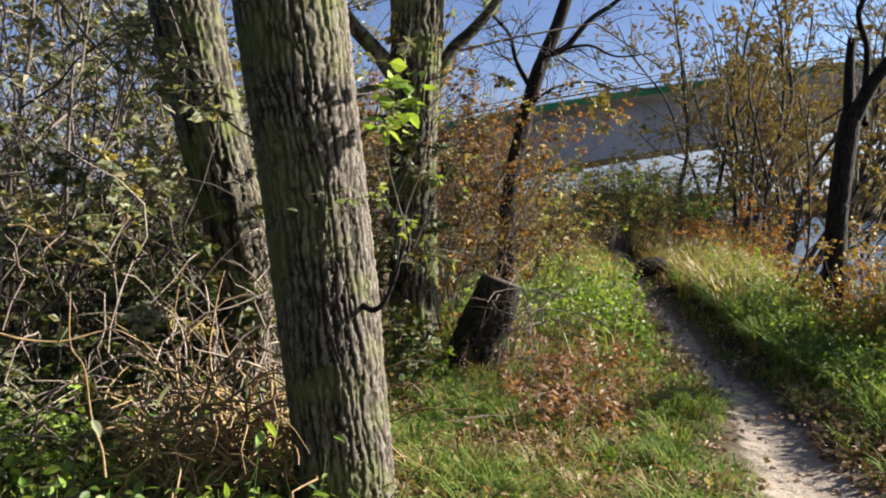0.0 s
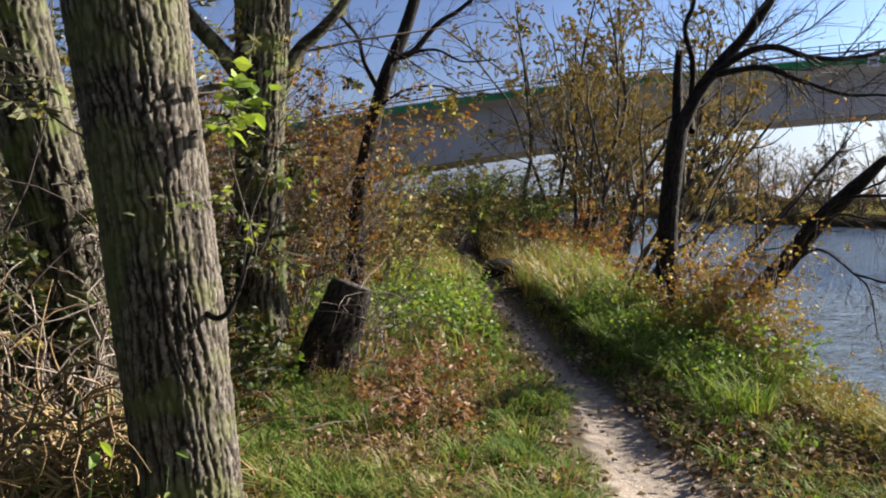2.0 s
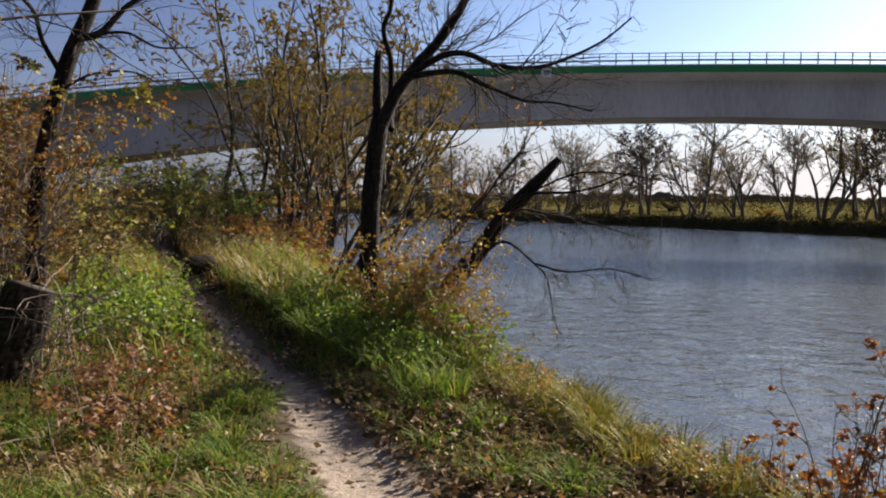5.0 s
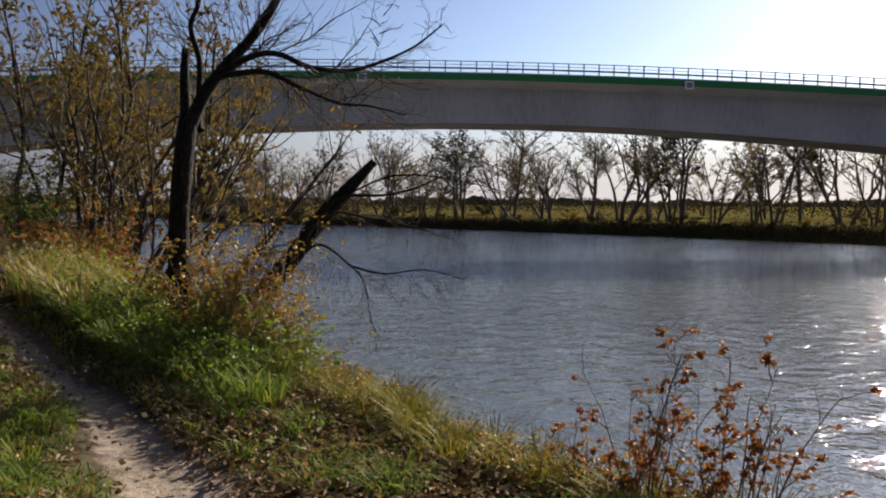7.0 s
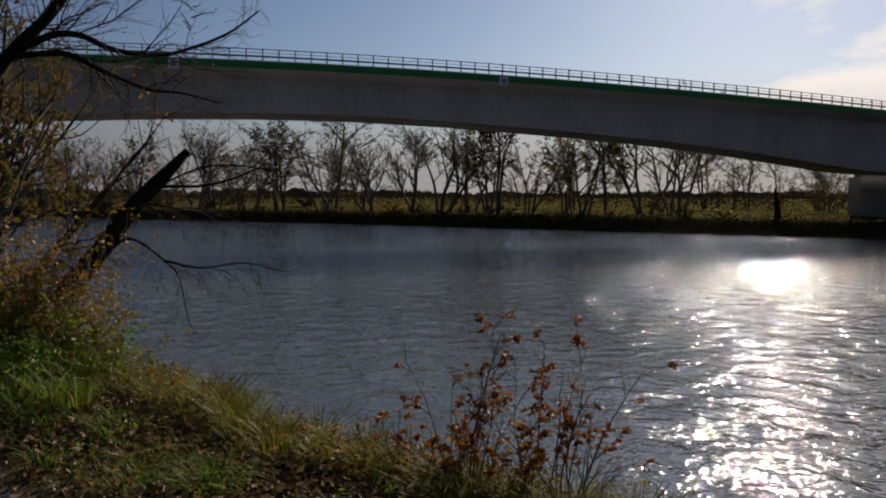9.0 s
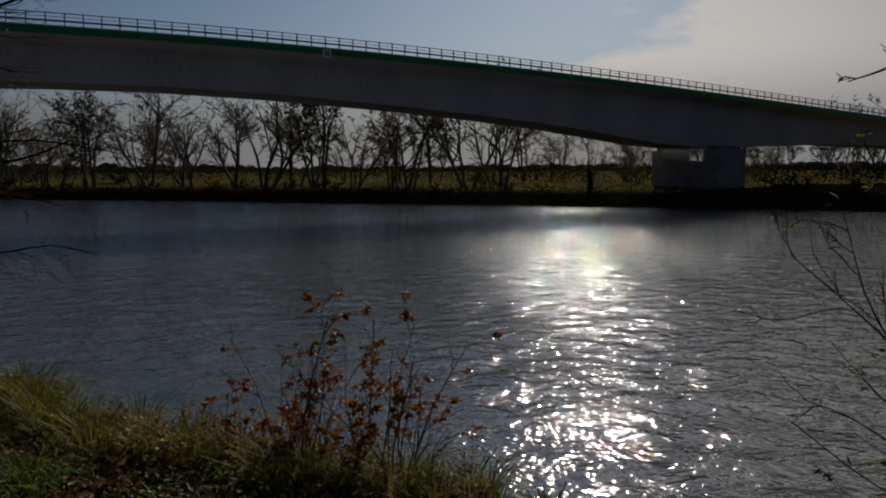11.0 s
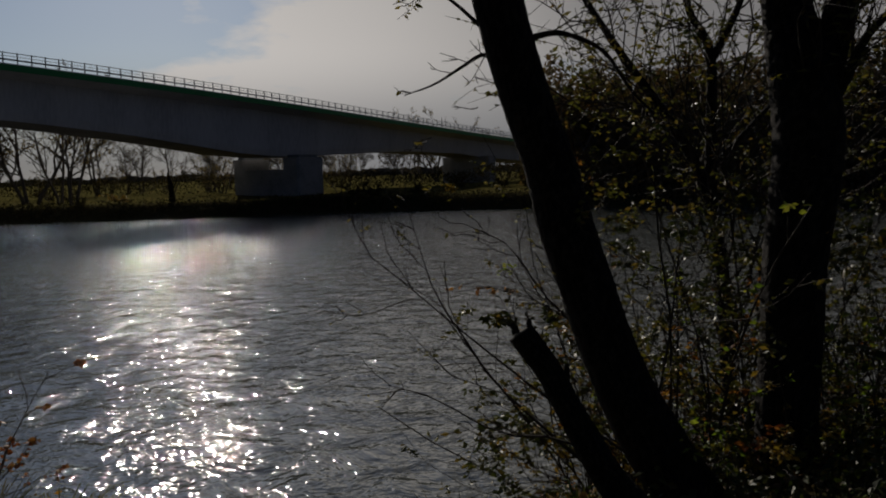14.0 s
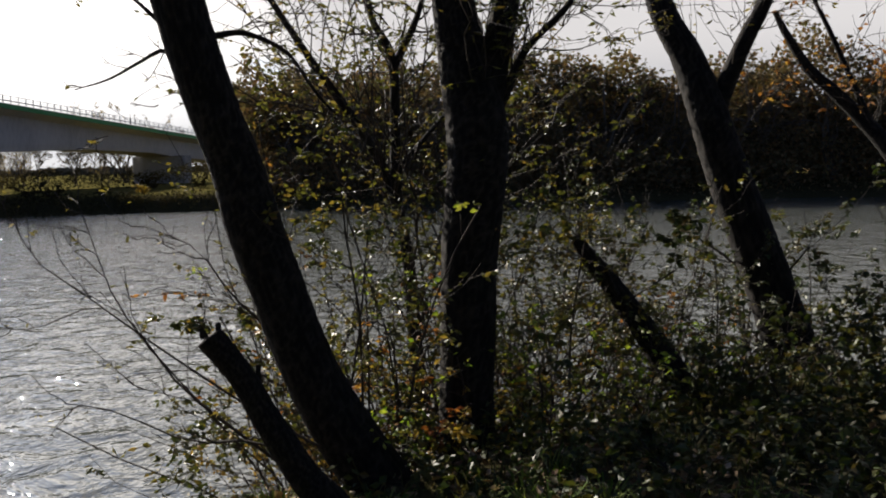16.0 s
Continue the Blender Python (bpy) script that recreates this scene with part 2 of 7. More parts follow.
def lattice(ix, iy, iz=0):
    """A repeatable random number in 0..1 for each whole-numbered cell."""
    h = (ix.astype(np.int64) * 374761393 + iy.astype(np.int64) * 668265263 + iz * 1274126177) & 0xFFFFFFFF
    h = ((h ^ (h >> 13)) * 1274126177) & 0xFFFFFFFF
    return ((h ^ (h >> 16)) & 0xFFFF) / 65535.0


def value_noise(x, y, seed=0, wrap=0):
    """Smooth noise in 0..1; wrap: cells after which it repeats in x."""
    x0, y0 = np.floor(x), np.floor(y)
    fx, fy = x - x0, y - y0
    fx, fy = fx * fx * (3 - 2 * fx), fy * fy * (3 - 2 * fy)
    xa, xb = (x0 % wrap, (x0 + 1) % wrap) if wrap else (x0, x0 + 1)
    a, b = lattice(xa, y0, seed), lattice(xb, y0, seed)
    c, d = lattice(xa, y0 + 1, seed), lattice(xb, y0 + 1, seed)
    return (a * (1 - fx) + b * fx) * (1 - fy) + (c * (1 - fx) + d * fx) * fy


def fractal(x, y, seed=0, octaves=4):
    s, amp, tot = 0.0, 1.0, 0.0
    for o in range(octaves):
        s = s + amp * value_noise(x * 2 ** o, y * 2 ** o, seed + o)
        tot += amp
        amp *= 0.5
    return s / tot


def smoothed(points, n):
    """n points on a smooth line through the given ones."""
    p = np.asarray(points, dtype=float)
    q = np.vstack([2 * p[0] - p[1], p, 2 * p[-1] - p[-2]])
    u = np.linspace(0, len(p) - 1 - 1e-9, n)
    i = np.floor(u).astype(int)
    t = (u - i)[:, None]
    a, b, c, d = q[i], q[i + 1], q[i + 2], q[i + 3]
    return 0.5 * (2 * b + (c - a) * t + (2 * a - 5 * b + 4 * c - d) * t ** 2 + (3 * b - a - 3 * c + d) * t ** 3)


def frames_along(line):
    tan = np.gradient(line, axis=0)
    tan /= np.linalg.norm(tan, axis=1)[:, None] + 1e-12
    ref = np.array([0.31, 0.95, 0.05]) if abs(tan[:, 2]).mean() > 0.6 else np.array([0.1, 0.15, 0.98])
    side = np.cross(tan, ref)
    side /= np.linalg.norm(side, axis=1)[:, None] + 1e-12
    return tan, side, np.cross(tan, side)


def bark_trunk(line, radii, sides=120, rings=420, furrow=0.018, cell=0.035, long=0.22, seed=0, flare=0.0):
    """A trunk with real furrows: verts, quads and how far each vertex stands out."""
    pts = smoothed(line, rings)
    rad = np.interp(np.linspace(0, 1, rings), np.linspace(0, 1, len(radii)), radii)
    tan, side, up = frames_along(pts)
    length = np.concatenate([[0], np.cumsum(np.linalg.norm(np.diff(pts, axis=0), axis=1))])
    ang = np.linspace(0, 2 * np.pi, sides, endpoint=False)
    girth = 2 * np.pi * float(np.mean(rad))
    cells = max(6, int(round(girth / cell)))
    U, V = np.meshgrid(ang / (2 * np.pi) * cells, length / long)
    half = max(3, cells // 3)
    warp = 1.15 * (value_noise(U * half / cells, V, seed + 11, half) - 0.5) + 0.8 * (value_noise(U, V * 2.4, seed + 12, cells) - 0.5) + 0.45 * (value_noise(U * 2, V * 10, seed + 13, cells * 2) - 0.5) + 0.22 * (value_noise(U * 5, V * 30, seed + 14, cells * 5) - 0.5)
    wave = np.abs(np.sin(np.pi * (U + warp)))
    # slanting cross furrows that split and join the ridges
    slant = 2.2 * (value_noise(U * half / cells, V * 0.8, seed + 15, half) - 0.5) + 0.5 * (value_noise(U, V * 4, seed + 16, cells) - 0.5)
    split = np.abs(np.sin(np.pi * (0.5 * (cells // 2 * 2) / cells * U + 0.4 * V + slant)))
    wave = np.minimum(wave, 0.22 + 0.9 * split)
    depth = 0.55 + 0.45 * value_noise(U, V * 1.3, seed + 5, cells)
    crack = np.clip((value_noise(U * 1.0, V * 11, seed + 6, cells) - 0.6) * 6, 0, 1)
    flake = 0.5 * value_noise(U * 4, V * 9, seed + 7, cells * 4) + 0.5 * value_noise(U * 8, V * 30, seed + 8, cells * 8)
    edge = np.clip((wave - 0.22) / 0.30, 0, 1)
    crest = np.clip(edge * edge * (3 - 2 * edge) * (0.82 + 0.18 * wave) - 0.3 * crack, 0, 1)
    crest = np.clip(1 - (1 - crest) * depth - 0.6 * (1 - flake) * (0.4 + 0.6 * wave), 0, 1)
    lump = value_noise(U * 3 / cells, V * 0.5, seed + 21, 3) - 0.5
    h0 = length[:, None]
    r = rad[:, None] * (1 + 0.10 * lump) + furrow * (crest - 0.6) * np.clip(rad[:, None] / 0.15, 0.3, 1)
    if flare:
        r = r * (1 + flare * np.exp(-h0 / 0.18) * (0.7 + 0.6 * value_noise(U * 5 / cells, V * 0, seed + 31, 5)))
    co = pts[:, None, :] + r[..., None] * (np.cos(ang)[None, :, None] * side[:, None, :] + np.sin(ang)[None, :, None] * up[:, None, :])
    i = np.arange(rings - 1)[:, None] * sides
    j = np.arange(sides)[None, :]
    k = (j + 1) % sides
    quads = np.stack([i + j, i + k, i + sides + k, i + sides + j], -1).reshape(-1, 4)
    return co.reshape(-1, 3), quads, crest.ravel()


def tubes(lines, r0, r1, sides=4, bend=0):
    """Many thin tapering stems at once. lines: n x k x 3; r0, r1: radius at foot and tip."""
    lines = np.asarray(lines, dtype=float)
    n, k, _ = lines.shape
    tan = np.gradient(lines, axis=1)
    tan /= np.linalg.norm(tan, axis=2, keepdims=True) + 1e-9
    ref = np.where(np.abs(tan[..., 2:3]) > 0.8, np.array([1.0, 0.2, 0.0]), np.array([0.0, 0.1, 1.0]))
    side = np.cross(tan, ref)
    side /= np.linalg.norm(side, axis=2, keepdims=True) + 1e-9
    up = np.cross(tan, side)
    w = np.linspace(0, 1, k)[None, :]
    r = np.asarray(r0).reshape(-1, 1) * (1 - w) + np.asarray(r1).reshape(-1, 1) * w
    ang = np.arange(sides) * 2 * np.pi / sides
    co = lines[:, :, None, :] + r[..., None, None] * (np.cos(ang)[None, None, :, None] * side[:, :, None, :] + np.sin(ang)[None, None, :, None] * up[:, :, None, :])
    base = (np.arange(n)[:, None, None] * k + np.arange(k - 1)[None, :, None]) * sides
    j = np.arange(sides)[None, None, :]
    m = (j + 1) % sides
    quads = np.stack([base + j, base + m, base + sides + m, base + sides + j], -1).reshape(-1, 4)
    return co.reshape(-1, 3), quads


def leaves(points, size, rng, droop=0.3, slim=0.5, flat=0.35):
    """A folded leaf of two quads at each point: verts and quads."""
    n = len(points)
    d = rng.normal(size=(n, 3))
    d[:, 2] = d[:, 2] * flat - droop
    d /= np.linalg.norm(d, axis=1)[:, None]
    s = np.cross(d, rng.normal(size=(n, 3)))
    s /= np.linalg.norm(s, axis=1)[:, None] + 1e-9
    u = np.cross(s, d)
    L = (size * rng.uniform(0.55, 1.3, n))[:, None]
    W = L * slim * 0.5
    p = np.asarray(points)
    mid = p + d * L * 0.5
    lift = u * L * rng.uniform(0.02, 0.22, n)[:, None]
    v = np.stack([p, mid + s * W + lift, p + d * L + u * L * 0.05, mid - s * W + lift, mid - u * L * 0.02], 1)
    b = np.arange(n)[:, None] * 5
    f = np.concatenate([b + np.array([0, 1, 4]), b + np.array([1, 2, 4]), b + np.array([2, 3, 4]), b + np.array([3, 0, 4])])
    return v.reshape(-1, 3), f


def far_leaves(points, size, rng, droop=0.3, slim=0.6, flat=0.5):
    """Leaves for far crowns: one bent diamond each."""
    n = len(points)
    d = rng.normal(size=(n, 3))
    d[:, 2] = d[:, 2] * flat - droop
    d /= np.linalg.norm(d, axis=1)[:, None]
    s = np.cross(d, rng.normal(size=(n, 3)))
    s /= np.linalg.norm(s, axis=1)[:, None] + 1e-9
    L = (size * rng.uniform(0.5, 1.35, n))[:, None]
    p = np.asarray(points)
    v = np.stack([p, p + d * L * 0.5 + s * L * slim * 0.5, p + d * L, p + d * L * 0.5 - s * L * slim * 0.5], 1)
    b = np.arange(n)[:, None] * 4
    return v.reshape(-1, 3), np.concatenate([b + np.array([0, 1, 2]), b + np.array([0, 2, 3])])


def fine_leaves(points, size, rng, droop=0.3, slim=0.5, flat=0.35):
    """Closer leaves: a curved blade of eight triangles with a folded midrib."""
    n = len(points)
    d = rng.normal(size=(n, 3))
    d[:, 2] = d[:, 2] * flat - droop
    d /= np.linalg.norm(d, axis=1)[:, None]
    up = np.array([0, 0, 1.0]) + rng.normal(size=(n, 3)) * 0.5
    s = np.cross(d, up)
    s /= np.linalg.norm(s, axis=1)[:, None] + 1e-9
    u = np.cross(s, d)
    L = (size * rng.uniform(0.55, 1.3, n))[:, None]
    p = np.asarray(points)
    curl = rng.uniform(-0.05, 0.3, n)[:, None]
    fold = rng.uniform(0.02, 0.14, n)[:, None]
    rows = [p]
    for f, w in ((0.22, 0.75), (0.5, 1.0), (0.78, 0.6)):
        c = p + d * L * f - u * L * curl * f * f
        side = s * L * slim * 0.5 * w
        rows += [c - side + u * L * fold * w, c, c + side + u * L * fold * w]
    rows.append(p + d * L - u * L * curl)
    v = np.stack(rows, 1)
    b = np.arange(n)[:, None] * 11
    tri = [(0, 1, 2), (0, 2, 3), (7, 10, 8), (8, 10, 9)]
    quad = [(1, 4, 5, 2), (2, 5, 6, 3), (4, 7, 8, 5), (5, 8, 9, 6)]
    return v.reshape(-1, 3), [np.concatenate([b + np.array(t) for t in tri]), np.concatenate([b + np.array(q) for q in quad])]


def blades(points, height, width, rng, lean=0.5):
    """Grass blades, each a bent tapering strip."""
    n = len(points)
    a = rng.uniform(0, 2 * np.pi, n)
    h = height * rng.uniform(0.5, 1.3, n)
    b = lean * rng.uniform(0.2, 1.4, n) * h
    dirn = np.stack([np.cos(a), np.sin(a), 0 * a], -1)
    face = np.stack([-np.sin(a), np.cos(a), 0 * a], -1) * (width * rng.uniform(0.6, 1.3, n) * 0.5)[:, None]
    p = np.asarray(points)
    up = np.array([0, 0, 1.0])
    q1 = p + dirn * (b * 0.3)[:, None] + up * (h * 0.55)[:, None]
    q2 = p + dirn * b[:, None] + up * (h * np.clip(1 - 0.3 * lean, 0.4, 1))[:, None]
    v = np.stack([p - face, p + face, q1 - face * 0.8, q1 + face * 0.8, q2], 1)
    i = np.arange(n)[:, None] * 5
    quads = i + np.array([0, 1, 3, 2])
    tris = i + np.array([2, 3, 4])
    return v.reshape(-1, 3), quads, tris


def merged(pieces):
    """Joins (verts, faces) pieces with faces of one size."""
    vs, fs, o = [], [], 0
    for v, f in pieces:
        vs.append(v)
        fs.append(np.asarray(f) + o)
        o += len(v)
    return np.concatenate(vs), np.concatenate(fs)


def box(cx, cy, cz, sx, sy, sz):
    v = np.array([[x, y, z] for x in (-.5, .5) for y in (-.5, .5) for z in (-.5, .5)]) * (sx, sy, sz) + (cx, cy, cz)
    f = np.array([[0, 1, 3, 2], [4, 6, 7, 5], [0, 4, 5, 1], [2, 3, 7, 6], [0, 2, 6, 4], [1, 5, 7, 3]])
    return v, f


# ---- ground, river ----
WATER = -3.4


def near_edge(y):
    """x of the near bank's brink."""
    y = np.asarray(y, dtype=float)
    base = np.interp(y, [-120, -40, -12, -5, -2, 3, 5, 8, 12, 30, 60, 120, 260, 900], [-60, 2, 4.4, 4.5, 4.1, 3.9, 4.3, 4.7, 5.0, 10.6, 20, 36, 60, 120])
    return base + 0.25 * (fractal(y * 0.9 + 40, y * 0 + 3.3, 7) - 0.5)


def far_edge(y):
    y = np.asarray(y, dtype=float)
    return np.interp(y, [-300, -160, -88, -30, 0, 40, 115, 222, 500, 900], [-150, -10, 74, 108, 116, 117, 118, 108, 150, 220]) + 2.5 * (fractal(y * 0.08 + 9, y * 0 + 1.7, 17) - 0.5)


def path_x(y):
    return np.interp(y, [-8, 0, 2, 4.3, 6.3, 8.3, 12, 16.3, 22, 34, 60], [0.9, 1.2, 1.55, 2.05, 2.45, 2.72, 3.15, 3.75, 4.6, 6.9, 12])


def ground_z(x, y):
    x, y = np.asarray(x, dtype=float), np.asarray(y, dtype=float)
    z = 0.16 * (fractal(x * 0.35, y * 0.35, 3) - 0.5) + 0.05 * (fractal(x * 2.2, y * 2.2, 5, 3) - 0.5)
    dp = np.abs(x - path_x(y))
    z = z - 0.10 * np.exp(-(dp / 0.42) ** 2) * ((y > -8) & (y < 60))
    z = z + 0.25 * np.clip((y - 8) / 30, 0, 1.5)
    z = z - 0.35 * np.clip(-(x + 2.5) / 8, 0, 1)
    s = x - near_edge(y)
    fall = np.clip((s + 0.5) / 1.0, 0, 1) ** 2 * 0.35 + np.clip(s, 0, None) * 0.95
    zn = np.maximum(z - fall, -6.0)
    e = x - far_edge(y)
    zf = -6.0 + np.clip((e + 4) / 4, 0, 1) * 2.9 + np.clip(e / 3, 0, 1) * 1.7 + np.clip((e - 3) / 20, 0, 1) * 0.8 + 0.5 * (fractal(x * 0.06, y * 0.06, 29) - 0.5) * np.clip(e / 8, 0, 1)
    zf = zf + np.clip((e - 120) / 400, 0, 1) * 2.0
    return np.where(s > 30, np.maximum(zf, -6.0), zn)


def spread(fine_lo, fine_hi, step, lo, hi, grow, most):
    c = list(np.arange(fine_lo, fine_hi, step))
    for sign, start, end in ((1, fine_hi, hi), (-1, fine_lo, lo)):
        p, d, r = start, step, []
        while (p - end) * sign < 0:
            r.append(p)
            d = min(d * grow, most(p))
            p += sign * d
        r.append(end)
        c = c + r if sign > 0 else r[::-1] + c
    return np.unique(np.round(c, 4))


def build_ground():
    xs = spread(-4, 6.5, 0.11, -3500, 3500, 1.09, lambda p: 1.6 if 0 < p < 14 or 104 < p < 126 else 4.0 if 0 < p < 135 else (4 if -60 < p < 200 else 400))
    ys = spread(-6, 13, 0.14, -3500, 3500, 1.07, lambda p: 3.0 if -150 < p < 260 else 400)
    X, Y = np.meshgrid(xs, ys)
    Z = ground_z(X, Y)
    far = np.hypot(X, Y)
    Z = np.where(far > 900, -2.0, Z)
    nx, ny = len(xs), len(ys)
    i = np.arange(ny - 1)[:, None] * nx + np.arange(nx - 1)[None, :]
    quads = np.stack([i, i + 1, i + nx + 1, i + nx], -1).reshape(-1, 4)
    return np.stack([X, Y, Z], -1).reshape(-1, 3), quads, X.ravel(), Y.ravel()


def ground_material():
    m = bpy.data.materials.new("river_bank_earth")
    m.use_nodes = True
    t = m.node_tree
    b = t.nodes["Principled BSDF"]
    b.inputs["Roughness"].default_value, b.inputs["Specular IOR Level"].default_value = 1.0, 0.0
    at = t.nodes.new("ShaderNodeAttribute")
    at.attribute_name = "crest"
    co = t.nodes.new("ShaderNodeTexCoord")
    ns = []
    for sc, de in ((0.8, 5), (9, 5), (70, 4)):
        n = t.nodes.new("ShaderNodeTexNoise")
        n.inputs["Scale"].default_value, n.inputs["Detail"].default_value = sc, de
        link(t, co.outputs["Object"], n.inputs["Vector"])
        ns.append(n)

    def ramp(src, cols):
        r = t.nodes.new("ShaderNodeValToRGB")
        for i, c in enumerate(cols):
            p = 0.34 + 0.32 * i / (len(cols) - 1)
            e = r.color_ramp.elements[i] if i < 2 else r.color_ramp.elements.new(p)
            e.position, e.color = p, (*c, 1)
        r.color_ramp.interpolation = "EASE"
        link(t, src, r.inputs["Fac"])
        return r.outputs["Color"]
    soil = ramp(ns[1].outputs["Fac"], [(0.03, 0.023, 0.015), (0.052, 0.048, 0.022), (0.075, 0.06, 0.036)])
    turf = ramp(ns[0].outputs["Fac"], [(0.055, 0.056, 0.02), (0.10, 0.09, 0.03), (0.17, 0.135, 0.045)])
    mat2 = t.nodes.new("ShaderNodeAttribute")
    mat2.attribute_name = "meadow"
    mx0 = t.nodes.new("ShaderNodeMix")
    mx0.data_type = "RGBA"
    link(t, mat2.outputs["Fac"], mx0.inputs["Factor"])
    link(t, soil, mx0.inputs["A"])
    link(t, turf, mx0.inputs["B"])
    soil = mx0.outputs["Result"]
    trod = t.nodes.new("ShaderNodeAttribute")
    trod.attribute_name = "trod"
    dirt = ramp(ns[2].outputs["Fac"], [(0.085, 0.066, 0.048), (0.14, 0.112, 0.084), (0.20, 0.165, 0.125)])
    mx1 = t.nodes.new("ShaderNodeMix")
    mx1.data_type = "RGBA"
    link(t, trod.outputs["Fac"], mx1.inputs["Factor"])
    link(t, soil, mx1.inputs["A"])
    link(t, dirt, mx1.inputs["B"])
    soil = mx1.outputs["Result"]
    sand = ramp(ns[2].outputs["Fac"], [(0.17, 0.14, 0.11), (0.27, 0.226, 0.18), (0.37, 0.315, 0.255)])
    wear = t.nodes.new("ShaderNodeMath")
    wear.operation = "MULTIPLY_ADD"
    wear.inputs[1].default_value = 0.9
    link(t, ns[1].outputs["Fac"], wear.inputs[0])
    link(t, at.outputs["Fac"], wear.inputs[2])
    mr = t.nodes.new("ShaderNodeMapRange")
    mr.inputs["From Min"].default_value, mr.inputs["From Max"].default_value = 0.92, 1.12
    link(t, wear.outputs[0], mr.inputs["Value"])
    mx = t.nodes.new("ShaderNodeMix")
    mx.data_type = "RGBA"
    link(t, mr.outputs["Result"], mx.inputs["Factor"])
    link(t, soil, mx.inputs["A"])
    link(t, sand, mx.inputs["B"])
    link(t, mx.outputs["Result"], b.inputs["Base Color"])
    bp = t.nodes.new("ShaderNodeBump")
    bp.inputs["Strength"].default_value, bp.inputs["Distance"].default_value = 0.8, 0.03
    link(t, ns[1].outputs["Fac"], bp.inputs["Height"])
    bp2 = t.nodes.new("ShaderNodeBump")
    bp2.inputs["Strength"].default_value, bp2.inputs["Distance"].default_value = 0.5, 0.008
    link(t, ns[2].outputs["Fac"], bp2.inputs["Height"])
    link(t, bp.outputs["Normal"], bp2.inputs["Normal"])
    link(t, bp2.outputs["Normal"], b.inputs["Normal"])
    return m


gv, gq, gx, gy = build_ground()
sand_amount = np.exp(-((gx - path_x(gy)) / (0.40 * np.interp(gy, [0, 4.5, 6.5, 9, 14, 30], [1.0, 0.92, 0.56, 0.34, 0.26, 0.25]))) ** 2) * ((gy > -8) & (gy < 60))
sand_amount = sand_amount * (0.62 + 0.76 * fractal(gx * 2.4, gy * 2.4, 53, 3))
ground_mesh = mesh_of("ground", gv, gq, ground_material(), True, sand_amount)
meadow = ground_mesh.attributes.new("meadow", "FLOAT", "POINT")
meadow.data.foreach_set("value", np.clip((gx - far_edge(gy) - 3) / 4, 0, 1).astype(np.float32))
trodden = ground_mesh.attributes.new("trod", "FLOAT", "POINT")
trodden.data.foreach_set("value", (np.clip(1.6 * np.exp(-((gx - path_x(gy)) / np.interp(gy, [4, 7, 12], [0.36, 0.25, 0.22])) ** 2) * (0.5 + fractal(gx * 2.1, gy * 2.1, 57, 3)), 0, 1) * ((gy > -8) & (gy < 60))).astype(np.float32))
ground = part("ground", ground_mesh)
tagged(ground, "earthen river bank with a trodden sandy path", "ground", "", "structure")


